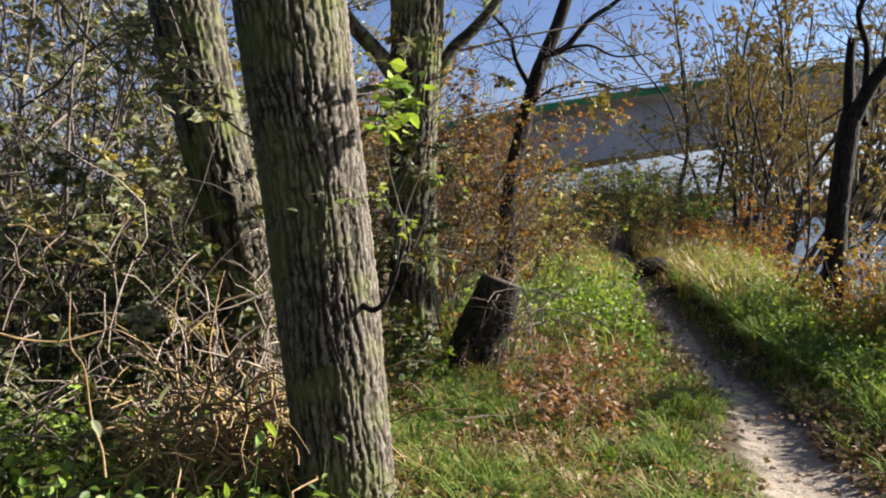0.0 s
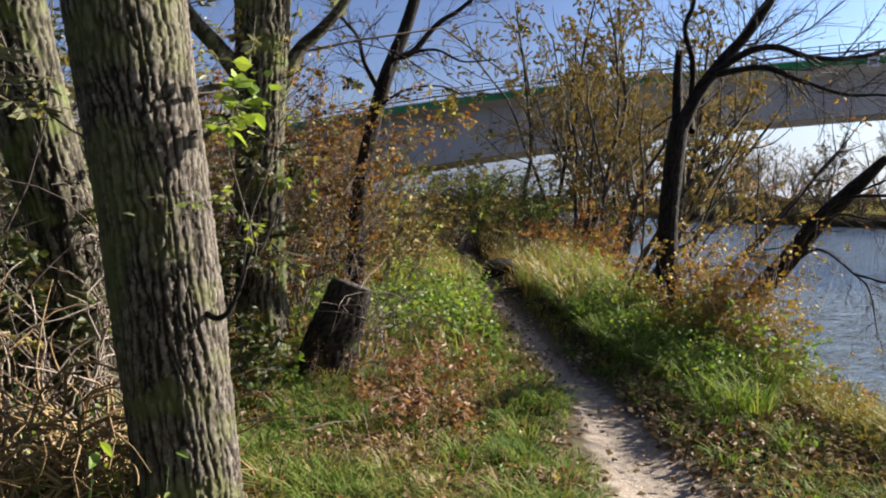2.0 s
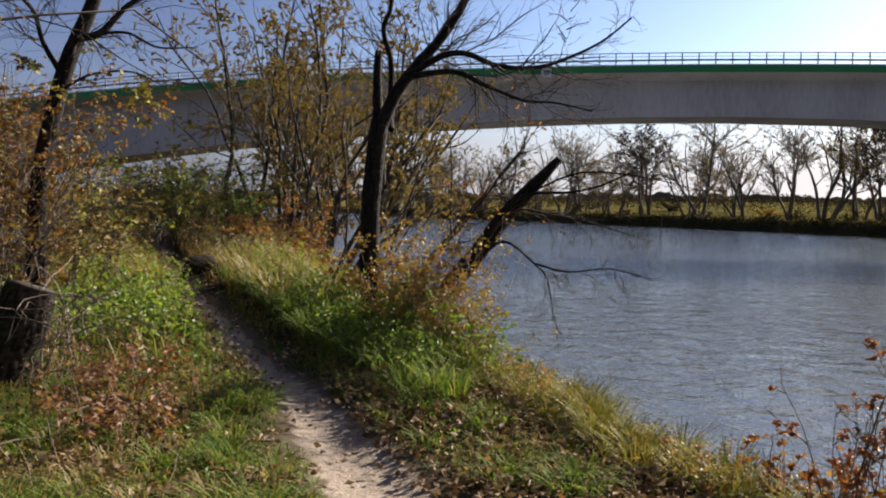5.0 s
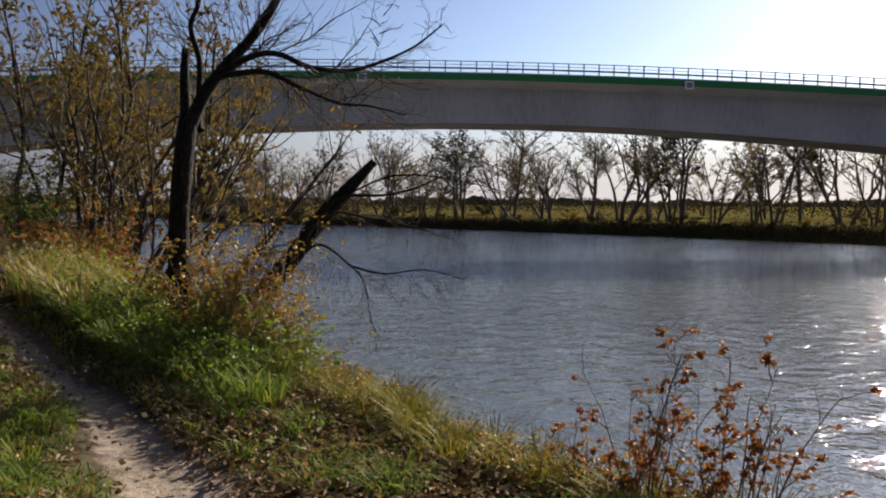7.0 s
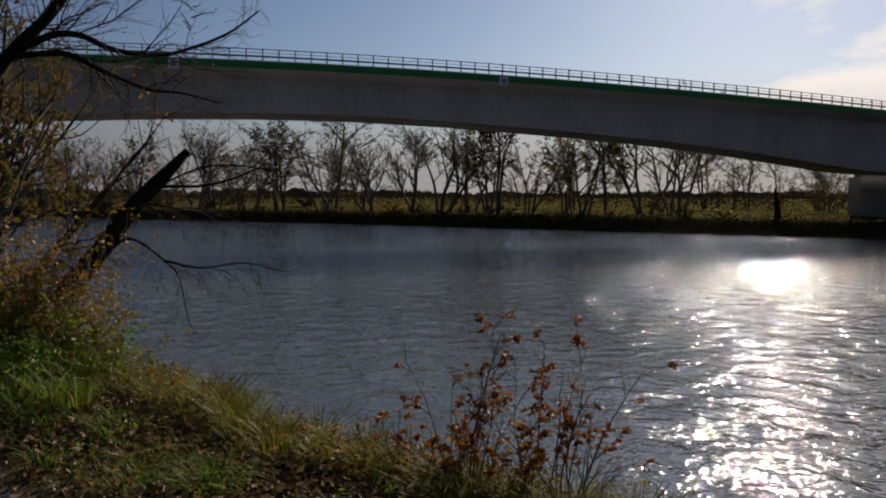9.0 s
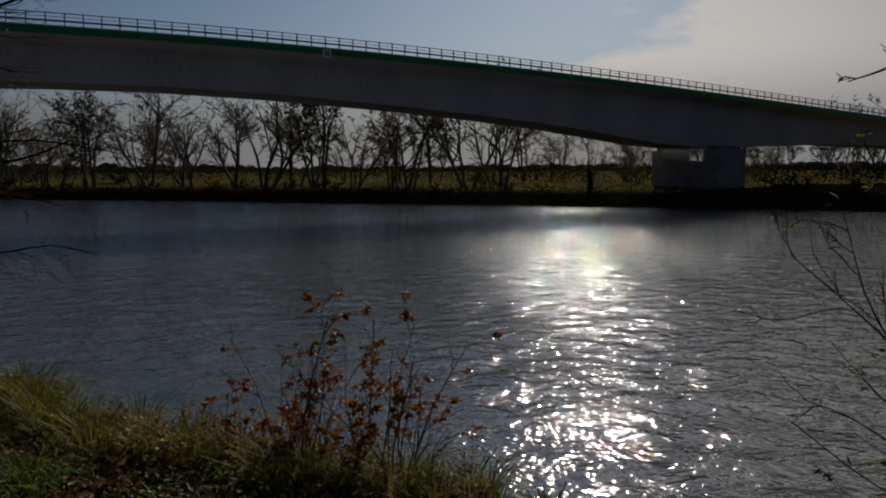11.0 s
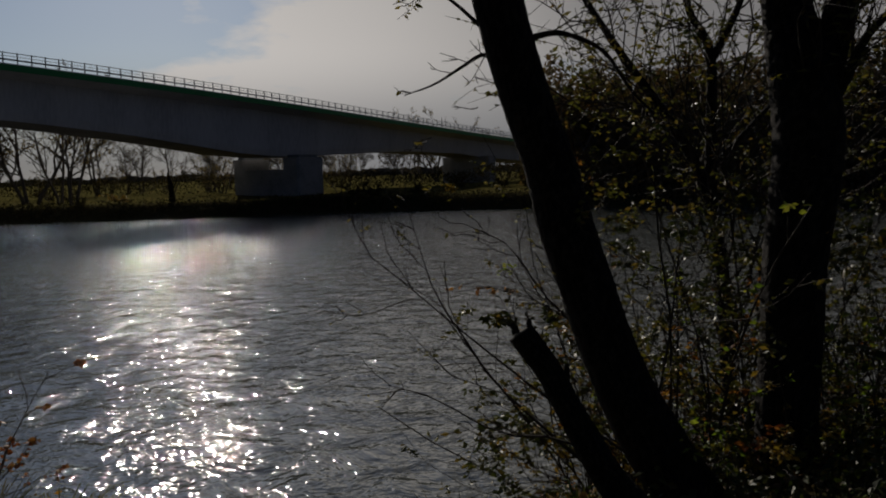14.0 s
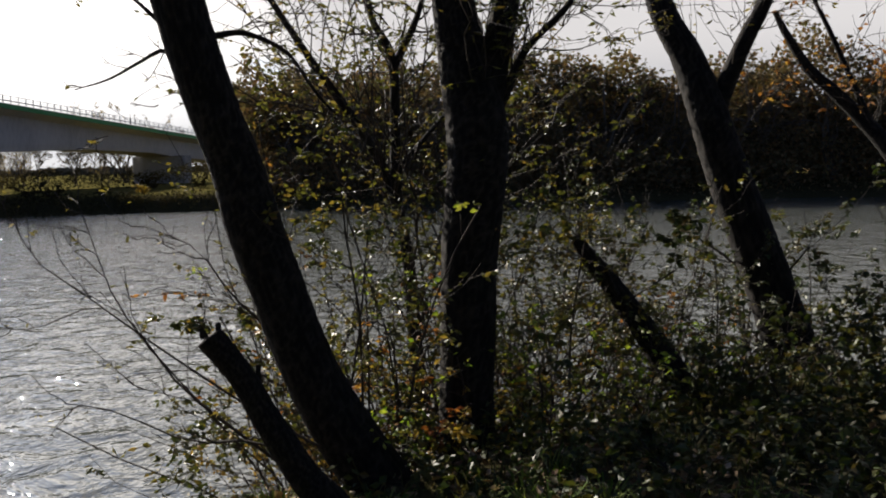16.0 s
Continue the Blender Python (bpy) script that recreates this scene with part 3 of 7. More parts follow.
def water_material():
    """River water: wave slopes taken from the gradient of a fractal wave height, so that they hold at any distance."""
    m = bpy.data.materials.new("river_water")
    m.use_nodes = True
    t = m.node_tree
    b = t.nodes["Principled BSDF"]
    b.inputs["Base Color"].default_value = (0.07, 0.078, 0.072, 1)
    b.inputs["Roughness"].default_value, b.inputs["IOR"].default_value = 0.035, 2.0
    co = t.nodes.new("ShaderNodeTexCoord")

    def height(dx, dy, scale, detail, turn, stretch):
        add = t.nodes.new("ShaderNodeVectorMath")
        add.operation = "ADD"
        add.inputs[1].default_value = (dx, dy, 0)
        link(t, co.outputs["Object"], add.inputs[0])
        mp = t.nodes.new("ShaderNodeMapping")
        mp.inputs["Rotation"].default_value = (0, 0, radians(turn))
        mp.inputs["Scale"].default_value = (1.0, stretch, 1)
        link(t, add.outputs[0], mp.inputs["Vector"])
        n = t.nodes.new("ShaderNodeTexNoise")
        n.inputs["Scale"].default_value, n.inputs["Detail"].default_value, n.inputs["Roughness"].default_value = scale, detail, 0.6
        n.inputs["Distortion"].default_value = 0.35
        link(t, mp.outputs["Vector"], n.inputs["Vector"])
        return n.outputs["Fac"]

    def calc(op, a, c):
        n = t.nodes.new("ShaderNodeMath")
        n.operation = op
        for i, v in enumerate((a, c)):
            if isinstance(v, float):
                n.inputs[i].default_value = v
            else:
                link(t, v, n.inputs[i])
        return n.outputs[0]

    # gusts roughen the water in broad patches
    gust = t.nodes.new("ShaderNodeTexNoise")
    gust.inputs["Scale"].default_value, gust.inputs["Detail"].default_value = 0.035, 3
    link(t, co.outputs["Object"], gust.inputs["Vector"])
    gain = t.nodes.new("ShaderNodeMapRange")
    gain.inputs["From Min"].default_value, gain.inputs["From Max"].default_value = 0.35, 0.65
    gain.inputs["To Min"].default_value, gain.inputs["To Max"].default_value = 0.75, 1.25
    link(t, gust.outputs["Fac"], gain.inputs["Value"])
    # the middle of the river lies more open to the wind than the water under the near bank
    sep = t.nodes.new("ShaderNodeSeparateXYZ")
    link(t, co.outputs["Object"], sep.inputs[0])
    lee = t.nodes.new("ShaderNodeMapRange")
    lee.inputs["From Min"].default_value, lee.inputs["From Max"].default_value = 12.0, 70.0
    lee.inputs["To Min"].default_value, lee.inputs["To Max"].default_value = 0.85, 1.55
    link(t, sep.outputs["X"], lee.inputs["Value"])
    wind = calc("MULTIPLY", gain.outputs["Result"], lee.outputs["Result"])
    eps = 0.03
    slopes = [None, None]
    for scale, detail, turn, stretch, amp in WAVES:
        h0 = height(0, 0, scale, detail, turn, stretch)
        for axis, d in enumerate(((eps, 0), (0, eps))):
            g = calc("MULTIPLY", calc("SUBTRACT", height(d[0], d[1], scale, detail, turn, stretch), h0), amp / eps)
            slopes[axis] = g if slopes[axis] is None else calc("ADD", slopes[axis], g)
    comb = t.nodes.new("ShaderNodeCombineXYZ")
    for axis in (0, 1):
        link(t, calc("MULTIPLY", calc("MULTIPLY", slopes[axis], wind), -1.0), comb.inputs[axis])
    comb.inputs[2].default_value = 1.0
    unit = t.nodes.new("ShaderNodeVectorMath")
    unit.operation = "NORMALIZE"
    link(t, comb.outputs[0], unit.inputs[0])
    link(t, unit.outputs[0], b.inputs["Normal"])
    return m


# wave height noise: scale per metre, detail, turn, stretch across the wind, height
WAVES = ((0.85, 4.0, 12, 1.0, 0.25),)
wx = np.array([-400, 0, 60, 130, 600.0])
wy = np.linspace(-700, 1000, 12)
WX, WY = np.meshgrid(wx, wy)
wi = np.arange(11)[:, None] * 5 + np.arange(4)[None, :]
water = part("water", mesh_of("water", np.stack([WX, WY, 0 * WX + WATER], -1).reshape(-1, 3), np.stack([wi, wi + 1, wi + 6, wi + 5], -1).reshape(-1, 4), water_material()))
tagged(water, "wide rippled grey-blue river with sun glitter", "river", "", "structure")

# ---- bridge ----
BA = radians(36)
BU = np.array([math.sin(BA), math.cos(BA)])
BT = np.array([math.cos(BA), -math.sin(BA)])


def deck_z(s):
    s = np.asarray(s, dtype=float)
    c = np.clip(s, -70, 170)
    z = 1.56434701e-06 * c ** 3 - 5.80609202e-04 * c ** 2 + 1.80715330e-02 * c + 14.7435
    return z + np.where(s < -70, (s + 70) * 0.10, 0) + np.where(s > 170, -(s - 170) * 0.045, 0)


def soffit_z(s):
    s = np.asarray(s, dtype=float)
    return np.interp(s, [-150, -110, -90, -72, -60, -42, -28, -14, 0, 10, 20, 32, 45, 58, 70, 80, 88, 95, 101, 107, 130, 150, 160, 400],
                     [-3, 0.4, 1.9, 2.2, 3.7, 6.2, 7.8, 9.1, 9.85, 10.15, 10.22, 9.93, 9.3, 8.5, 7.5, 6.35, 5.4, 5.0, 4.95, 5.25, 5.95, 5.6, 4.8, -5])


def at_bridge(s, depth, z):
    """World points: s along the bridge, depth away from the near edge."""
    s, depth, z = np.broadcast_arrays(np.asarray(s, float), np.asarray(depth, float), np.asarray(z, float))
    xy = (85 + depth)[..., None] * BU + s[..., None] * BT
    return np.concatenate([xy, z[..., None]], -1)


def swept(section, ss):
    """A closed section (list of functions of s giving depth, z) carried along the bridge."""
    rows = np.stack([at_bridge(ss, d(ss), z(ss)) for d, z in section], 1)
    n, k = len(ss), len(section)
    i = np.arange(n - 1)[:, None] * k
    j = np.arange(k)[None, :]
    m = (j + 1) % k
    return rows.reshape(-1, 3), np.stack([i + j, i + m, i + k + m, i + k + j], -1).reshape(-1, 4)


def build_bridge():
    br = thing("road_bridge", "long haunched concrete road bridge with green edge beam", "bridge")
    ss = np.linspace(-150, 400, 221)
    c = lambda v: (lambda s: np.full_like(s, v))
    dz = lambda o: (lambda s: deck_z(s) - o)
    deck = [(c(0.05), dz(0.30)), (c(13.45), dz(0.30)), (c(13.45), dz(0.62)), (c(10.8), dz(1.15)), (c(2.7), dz(1.15)), (c(0.05), dz(0.62))]
    part("deck_slab", mesh_of("deck_slab", *swept(deck, ss), STONE, False), br, "pale grey concrete deck slab")
    so = lambda o: (lambda s: soffit_z(s) + o)
    web = [(c(2.7), dz(1.10)), (c(10.8), dz(1.10)), (c(10.3), so(0.7)), (c(10.3), so(0.0)), (c(3.2), so(0.0)), (c(3.0), so(0.9))]
    part("box_girder", mesh_of("box_girder", *swept(web, ss), STONE, False), br, "deep grey concrete box girder")
    # thin dark sheet under the girder, standing in for its shade
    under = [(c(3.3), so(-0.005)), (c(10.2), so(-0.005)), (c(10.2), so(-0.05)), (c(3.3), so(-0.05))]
    part("soffit", mesh_of("soffit", *swept(under, ss), STONE_SHADE, False), br, "underside of the girder with its shade painted dark")
    for d0, d1 in ((-0.12, 0.045), (13.455, 13.62)):
        fa = [(c(d0), dz(-0.02)), (c(d1), dz(-0.02)), (c(d1), dz(0.66)), (c(d0), dz(0.66))]
        beam = part("edge_beam", mesh_of("edge_beam", *swept(fa, ss), GREEN, False), br, "green painted edge beam")
        kb = [(c(d0 - 0.03), dz(-0.12)), (c(d0 + 0.5), dz(-0.12)), (c(d0 + 0.5), dz(-0.024)), (c(d0 - 0.03), dz(-0.024))]
        part("kerb_cap", mesh_of("kerb_cap", *swept(kb, ss), WHITE, False), beam, "pale cap over the edge beam")
    for d in (0.12, 13.3):
        for h, w in ((1.12, 0.075), (0.78, 0.045), (0.42, 0.16)):
            ra = [(c(d - w / 2), dz(-h - 0.12 - w / 2)), (c(d + w / 2), dz(-h - 0.12 - w / 2)), (c(d + w / 2), dz(-h - 0.12 + w / 2)), (c(d - w / 2), dz(-h - 0.12 + w / 2))]
            part("rail", mesh_of("rail", *swept(ra, ss), STEEL, False), br, "galvanised steel rail")
    pv, pf = box(0, 0, 0.6, 0.10, 0.10, 1.2)
    pm = mesh_of("rail_post", pv, pf, STEEL, False)
    for s in np.arange(-70, 320, 1.6):
        p = part("rail_post", pm, br)
        p.location = at_bridge(s, 0.12, deck_z(s) + 0.1)
        p.rotation_euler = (0, 0, -BA)
    rest = [box(*at_bridge(s, 13.3, deck_z(s) + 0.7), 0.07, 0.07, 1.2) for s in np.arange(-70, 260, 3.2)]
    tagged(part("far_rail_post", mesh_of("far_rail_post", *merged(rest), STEEL, False), br), kind="stuff")
    for s in (1.6, 35.6):
        v, f = box(0, 0, 0, 0.95, 0.14, 0.85)
        sg = part("sign_board", mesh_of("sign_board", v, f, WHITE, False), br, "square white navigation sign on the edge beam")
        sg.location = at_bridge(s, -0.25, deck_z(s) - 0.55)
        sg.rotation_euler = (0, 0, -BA)
        v, f = box(0, -0.075, 0, 0.6, 0.012, 0.5)
        part("sign_panel", mesh_of("sign_panel", v, f, STONE_OLD, False), sg)

    def prism(s0, s1, d0, d1, z0, z1, bev=0.25):
        ring = [(s0 + bev, d0), (s1 - bev, d0), (s1, d0 + bev), (s1, d1 - bev), (s1 - bev, d1), (s0 + bev, d1), (s0, d1 - bev), (s0, d0 + bev)]
        v = np.array([at_bridge(a, b, z) for z in (z0, z1) for a, b in ring])
        q = np.array([[i, (i + 1) % 8, 8 + (i + 1) % 8, 8 + i] for i in range(8)])
        return v, [q, np.array([list(range(8, 16))]), np.array([list(range(7, -1, -1))])]
    for s, w, top, foot in ((-78, 2.0, 1.9, -5), (99.6, 3.0, 4.75, -6), (159.5, 1.8, 5.1, -4)):
        if s > 120:
            part("pier", mesh_of("pier", *prism(s - 1.6, s + 1.6, 0.8, 12.6, foot, top), STONE_OLD, False), br, "grey concrete wall pier on the far bank")
            continue
        notch = top - 1.75
        pier = part("pier", mesh_of("pier", *prism(s - w, s + w, 0.2, 13.8, foot, notch), STONE_OLD, False), br, "broad grey concrete pier at the water")
        for d0, d1 in ((0.2, 3.3), (11.4, 13.8)):
            part("pier_shoulder", mesh_of("pier_shoulder", *prism(s - w, s + w, d0, d1, notch + 0.004, top, 0.25), STONE_OLD, False), pier)
            part("bearing", mesh_of("bearing", *prism(s - 2.2, s + 2.2, d0 + 0.5, d1 - 0.3, top + 0.004, float(soffit_z(s)) + 0.2, 0.1), STEEL, False), pier, "dark bridge bearing")
        part("pier_footing", mesh_of("pier_footing", *prism(s - w - 0.8, s + w + 0.8, -0.4, 13.9, foot, -1.6), STONE_OLD, False), br, "dark wet concrete footing")
    return br


build_bridge()

# ---- plants: shared makers ----
def leaf_mat(name, cols, thin=0.45, gain=(1.5, 1.45, 0.75), rough=0.55, spec=0.3):
    return material(name, cols, 3, 30, rough, 0, island=0.85, thin=thin, thin_col=gain, spec=spec)


LEAF_GREEN = leaf_mat("green_leaf", [(0.036, 0.074, 0.015), (0.086, 0.15, 0.026), (0.14, 0.205, 0.04), (0.225, 0.235, 0.06)], 0.42, (1.3, 1.4, 0.6))
LEAF_LIME = leaf_mat("yellow_green_leaf", [(0.07, 0.12, 0.018), (0.14, 0.20, 0.028), (0.22, 0.265, 0.042), (0.29, 0.27, 0.07)], 0.4, (1.25, 1.3, 0.6))
LEAF_GOLD = leaf_mat("golden_leaf", [(0.12, 0.075, 0.025), (0.27, 0.17, 0.03), (0.38, 0.26, 0.045), (0.24, 0.21, 0.06)], 0.2, spec=0.15)
LEAF_RUST = leaf_mat("rusty_leaf", [(0.09, 0.037, 0.018), (0.20, 0.082, 0.028), (0.29, 0.14, 0.04), (0.29, 0.19, 0.06)], 0.34, spec=0.12)
LEAF_BROWN = leaf_mat("brown_autumn_leaf", [(0.05, 0.026, 0.014), (0.12, 0.06, 0.024), (0.21, 0.115, 0.035), (0.24, 0.185, 0.05)], 0.2, spec=0.12)
LEAF_FLAME = leaf_mat("orange_bush_leaf", [(0.10, 0.035, 0.016), (0.25, 0.08, 0.024), (0.38, 0.15, 0.04), (0.36, 0.23, 0.075)], 0.18, (1.4, 1.25, 0.8), spec=0.12)
LEAF_OLIVE = leaf_mat("olive_willow_leaf", [(0.07, 0.07, 0.022), (0.16, 0.145, 0.04), (0.27, 0.22, 0.06), (0.34, 0.27, 0.10)], 0.19, spec=0.15)
LEAF_GREY = leaf_mat("grey_green_leaf", [(0.048, 0.058, 0.03), (0.11, 0.125, 0.062), (0.215, 0.22, 0.13), (0.16, 0.11, 0.06)], 0.32)
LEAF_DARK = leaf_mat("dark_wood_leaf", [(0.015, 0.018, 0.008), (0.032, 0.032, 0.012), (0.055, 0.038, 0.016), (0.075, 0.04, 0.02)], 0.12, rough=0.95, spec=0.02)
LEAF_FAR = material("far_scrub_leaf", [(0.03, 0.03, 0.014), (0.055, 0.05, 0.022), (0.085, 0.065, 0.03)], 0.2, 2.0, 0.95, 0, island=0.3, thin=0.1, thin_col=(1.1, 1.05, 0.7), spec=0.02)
# darkened leaf greens: the shade on the bank is put into the colour
LEAF_SHADE = leaf_mat("shade_painted_leaf", [(0.017, 0.028, 0.008), (0.036, 0.052, 0.013), (0.062, 0.068, 0.017), (0.10, 0.07, 0.022)], 0.2, rough=0.5, spec=0.3)
LEAF_WILLOW = leaf_mat("willow_leaf", [(0.10, 0.082, 0.034), (0.20, 0.15, 0.052), (0.29, 0.215, 0.075), (0.31, 0.205, 0.082)], 0.25, rough=0.8, spec=0.1)
LEAF_WOOD = leaf_mat("autumn_wood_leaf", [(0.07, 0.07, 0.045), (0.125, 0.11, 0.062), (0.18, 0.125, 0.068), (0.21, 0.115, 0.06)], 0.16, rough=0.95, spec=0.02)
LEAF_BANK = leaf_mat("dull_bank_leaf", [(0.028, 0.034, 0.010), (0.065, 0.07, 0.018), (0.115, 0.11, 0.026), (0.17, 0.10, 0.03)], 0.32, rough=0.45, spec=0.35)
LEAF_FRESH = leaf_mat("fresh_leaf", [(0.12, 0.19, 0.03), (0.19, 0.28, 0.045), (0.28, 0.34, 0.06)], 0.35)
LITTER = leaf_mat("fallen_leaf", [(0.045, 0.026, 0.014), (0.13, 0.08, 0.045), (0.24, 0.165, 0.10), (0.42, 0.33, 0.24)], 0.1, rough=0.8, spec=0.1)
DRY_LEAF = leaf_mat("withered_leaf", [(0.08, 0.035, 0.02), (0.20, 0.10, 0.05), (0.33, 0.19, 0.11)], 0.3)
GRASS = leaf_mat("bank_grass", [(0.040, 0.078, 0.015), (0.09, 0.152, 0.026), (0.15, 0.205, 0.045), (0.27, 0.255, 0.095)], 0.32, (1.35, 1.42, 0.6), rough=0.75, spec=0.12)
GRASS_GOLD = leaf_mat("yellowing_grass", [(0.07, 0.09, 0.018), (0.155, 0.165, 0.03), (0.25, 0.225, 0.05), (0.33, 0.25, 0.085)], 0.19, (1.4, 1.4, 0.55), rough=0.75, spec=0.12)
GRASS_RUSSET = leaf_mat("russet_grass", [(0.08, 0.055, 0.02), (0.17, 0.115, 0.036), (0.26, 0.18, 0.06), (0.30, 0.23, 0.09)], 0.25, rough=0.75, spec=0.12)
GRASS_DRY = leaf_mat("dry_grass", [(0.13, 0.115, 0.045), (0.23, 0.20, 0.075), (0.33, 0.27, 0.125)], 0.3)


def runners(start, way, length, k, wobble, pull, rng):
    """Wandering stems: n x k x 3. pull: how much each step bends up (or down)."""
    p = np.array(start, dtype=float)
    d = np.array(way, dtype=float)
    d /= np.linalg.norm(d, axis=1)[:, None] + 1e-9
    step = (np.broadcast_to(np.asarray(length, float), (len(p),)) / (k - 1))[:, None]
    out = [p.copy()]
    for _ in range(k - 1):
        p = p + d * step
        out.append(p.copy())
        d = d + wobble * rng.normal(size=d.shape)
        d[:, 2] += pull
        d /= np.linalg.norm(d, axis=1)[:, None] + 1e-9
    return np.stack(out, 1)


def offshoots(lines, radii, count, rng, lo, hi, angle, ratio, k, wobble, pull, size=None):
    """count twigs set on the given stems: lines, foot radii."""
    n, kk, _ = lines.shape
    L = np.linalg.norm(np.diff(lines, axis=1), axis=2).sum(1)
    pick = rng.choice(n, count, p=L / L.sum())
    u = rng.uniform(lo, hi, count) * (kk - 1)
    i = np.minimum(u.astype(int), kk - 2)
    f = (u - i)[:, None]
    a, b = lines[pick, i], lines[pick, i + 1]
    start = a * (1 - f) + b * f
    t = b - a
    t /= np.linalg.norm(t, axis=1)[:, None] + 1e-9
    r = rng.normal(size=t.shape)
    r -= (r * t).sum(1)[:, None] * t
    r /= np.linalg.norm(r, axis=1)[:, None] + 1e-9
    an = np.radians(angle) * rng.uniform(0.6, 1.3, count)[:, None]
    w = t * np.cos(an) + r * np.sin(an)
    length = (np.full(count, size) if size else L[pick] * ratio) * rng.uniform(0.45, 1.2, count) * (1.15 - 0.6 * u / (kk - 1))
    rad = np.asarray(radii)[pick] * (1 - 0.7 * u / (kk - 1)) * 0.6
    return runners(start, w, length, k, wobble, pull, rng), rad


def points_on(lines, count, rng, lo=0.2, hi=1.0):
    n, k, _ = lines.shape
    pick = rng.integers(0, n, count)
    u = rng.uniform(lo, hi, count) * (k - 1)
    i = np.minimum(u.astype(int), k - 2)
    f = (u - i)[:, None]
    return lines[pick, i] * (1 - f) + lines[pick, i + 1] * f


def tree_parts(ob, stems, radii, rng, levels, bark, leaf=None, leaf_n=0, leaf_size=0.08, slim=0.5, sides=5, least=0.004, droop=0.3, tip=0.35, far=False):
    """Hangs limbs, twigs and foliage under a thing. levels: (count, lo, hi, angle, ratio, k, wobble, pull)."""
    lines, rad = stems, np.asarray(radii, float)
    last = stems
    names = ("limb", "branch", "twig", "twig")
    pieces = []
    for n, (count, lo, hi, angle, ratio, k, wobble, pull) in enumerate(levels):
        kids, kr = offshoots(lines, rad, count, rng, lo, hi, angle, ratio, k, wobble, pull)
        kr = np.maximum(kr, least)
        pieces.append((names[n], kids, kr))
        lines, rad, last = kids, kr, kids
    for name, kids, kr in pieces:
        v, q = tubes(kids, kr, np.maximum(kr * tip, least * 0.6), sides if name == "limb" else 3)
        bough = tagged(part("twig", mesh_of("twig", v, q, bark, True), ob), kind="stuff")
    if leaf_n:
        pts = points_on(last, leaf_n, rng)
        v, f = (far_leaves if far else leaves)(pts, leaf_size, rng, droop, slim)
        tagged(part("foliage", mesh_of("foliage", v, f, leaf, False), bough), kind="stuff")
    return last


def shrub(name, label, category, base, height, stems, spread, rng, bark, leaf, leaf_n, leaf_size, group="", arch=-0.08, levels=None, slim=0.5, radius=0.012, wobble=0.16, lean=(0, 0), droop=0.3):
    ob = thing(name, label, category, group)
    a = rng.uniform(0, 2 * np.pi, stems)
    r = np.sqrt(rng.uniform(0, 1, stems)) * spread * 0.45
    foot = np.stack([base[0] + r * np.cos(a), base[1] + r * np.sin(a), 0 * a], -1)
    foot[:, 2] = ground_z(foot[:, 0], foot[:, 1]) - 0.05 if len(base) == 2 else base[2]
    way = np.stack([np.cos(a) * spread * 0.5 + lean[0], np.sin(a) * spread * 0.5 + lean[1], np.full(stems, height)], -1)
    way += rng.normal(size=way.shape) * 0.12 * height
    L = height * rng.uniform(0.6, 1.15, stems)
    lines = runners(foot, way, L, 8, wobble, arch, rng)
    rad = radius * rng.uniform(0.6, 1.3, stems)
    if stems <= 20:
        for i in range(stems):
            v, q = tubes(lines[i:i + 1], rad[i:i + 1], rad[i:i + 1] * 0.35, 5)
            part("stem", mesh_of("stem", v, q, bark, True), ob)
    else:
        v, q = tubes(lines, rad, rad * 0.35, 5)
        tagged(part("stem", mesh_of("stem", v, q, bark, True), ob), kind="stuff")
    tree_parts(ob, lines, rad, rng, levels or [(stems * 7, 0.25, 1.0, 45, 0.42, 5, 0.2, 0.0), (stems * 16, 0.2, 1.0, 45, 0.45, 4, 0.2, 0.0)], bark, leaf, leaf_n, leaf_size, slim, least=0.0025, droop=droop)
    return ob


def scatter(n, x0, x1, y0, y1, rng, keep):
    x, y = rng.uniform(x0, x1, n), rng.uniform(y0, y1, n)
    ok = rng.uniform(0, 1, n) < keep(x, y)
    x, y = x[ok], y[ok]
    return np.stack([x, y, ground_z(x, y) - 0.01], -1)


def stuff(name, label, category, me, parent=None):
    return tagged(part(name, me, parent), label, category, "", "stuff")


# ---- trunks near the path ----
def polar(az, d, z):
    """A place by bearing (degrees to the left of the first view), distance and height."""
    a = radians(az)
    return (-math.sin(a) * d, math.cos(a) * d, z)


def by_sight(az, el, d):
    return polar(az, d, EYE + d * math.tan(radians(el)))


def old_tree(label, line, radii, mat, category="tree", group="", name="tree", cap=None, **kw):
    ob = thing(name, label, category, group)
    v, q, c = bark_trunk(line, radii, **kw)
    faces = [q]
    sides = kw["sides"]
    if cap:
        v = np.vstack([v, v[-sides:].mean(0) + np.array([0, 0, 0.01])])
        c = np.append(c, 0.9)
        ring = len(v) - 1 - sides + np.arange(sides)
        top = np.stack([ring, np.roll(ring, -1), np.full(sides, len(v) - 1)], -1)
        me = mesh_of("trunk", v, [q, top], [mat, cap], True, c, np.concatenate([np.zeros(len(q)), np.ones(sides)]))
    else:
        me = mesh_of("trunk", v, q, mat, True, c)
    part("trunk", me, ob)
    return ob


def limb(ob, line, r0, r1, mat, seed, name="limb", label=""):
    n = max(18, int(8 * len(line)))
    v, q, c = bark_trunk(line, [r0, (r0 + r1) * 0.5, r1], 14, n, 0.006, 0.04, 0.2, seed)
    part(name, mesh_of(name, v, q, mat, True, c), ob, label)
    return smoothed(line, 10)


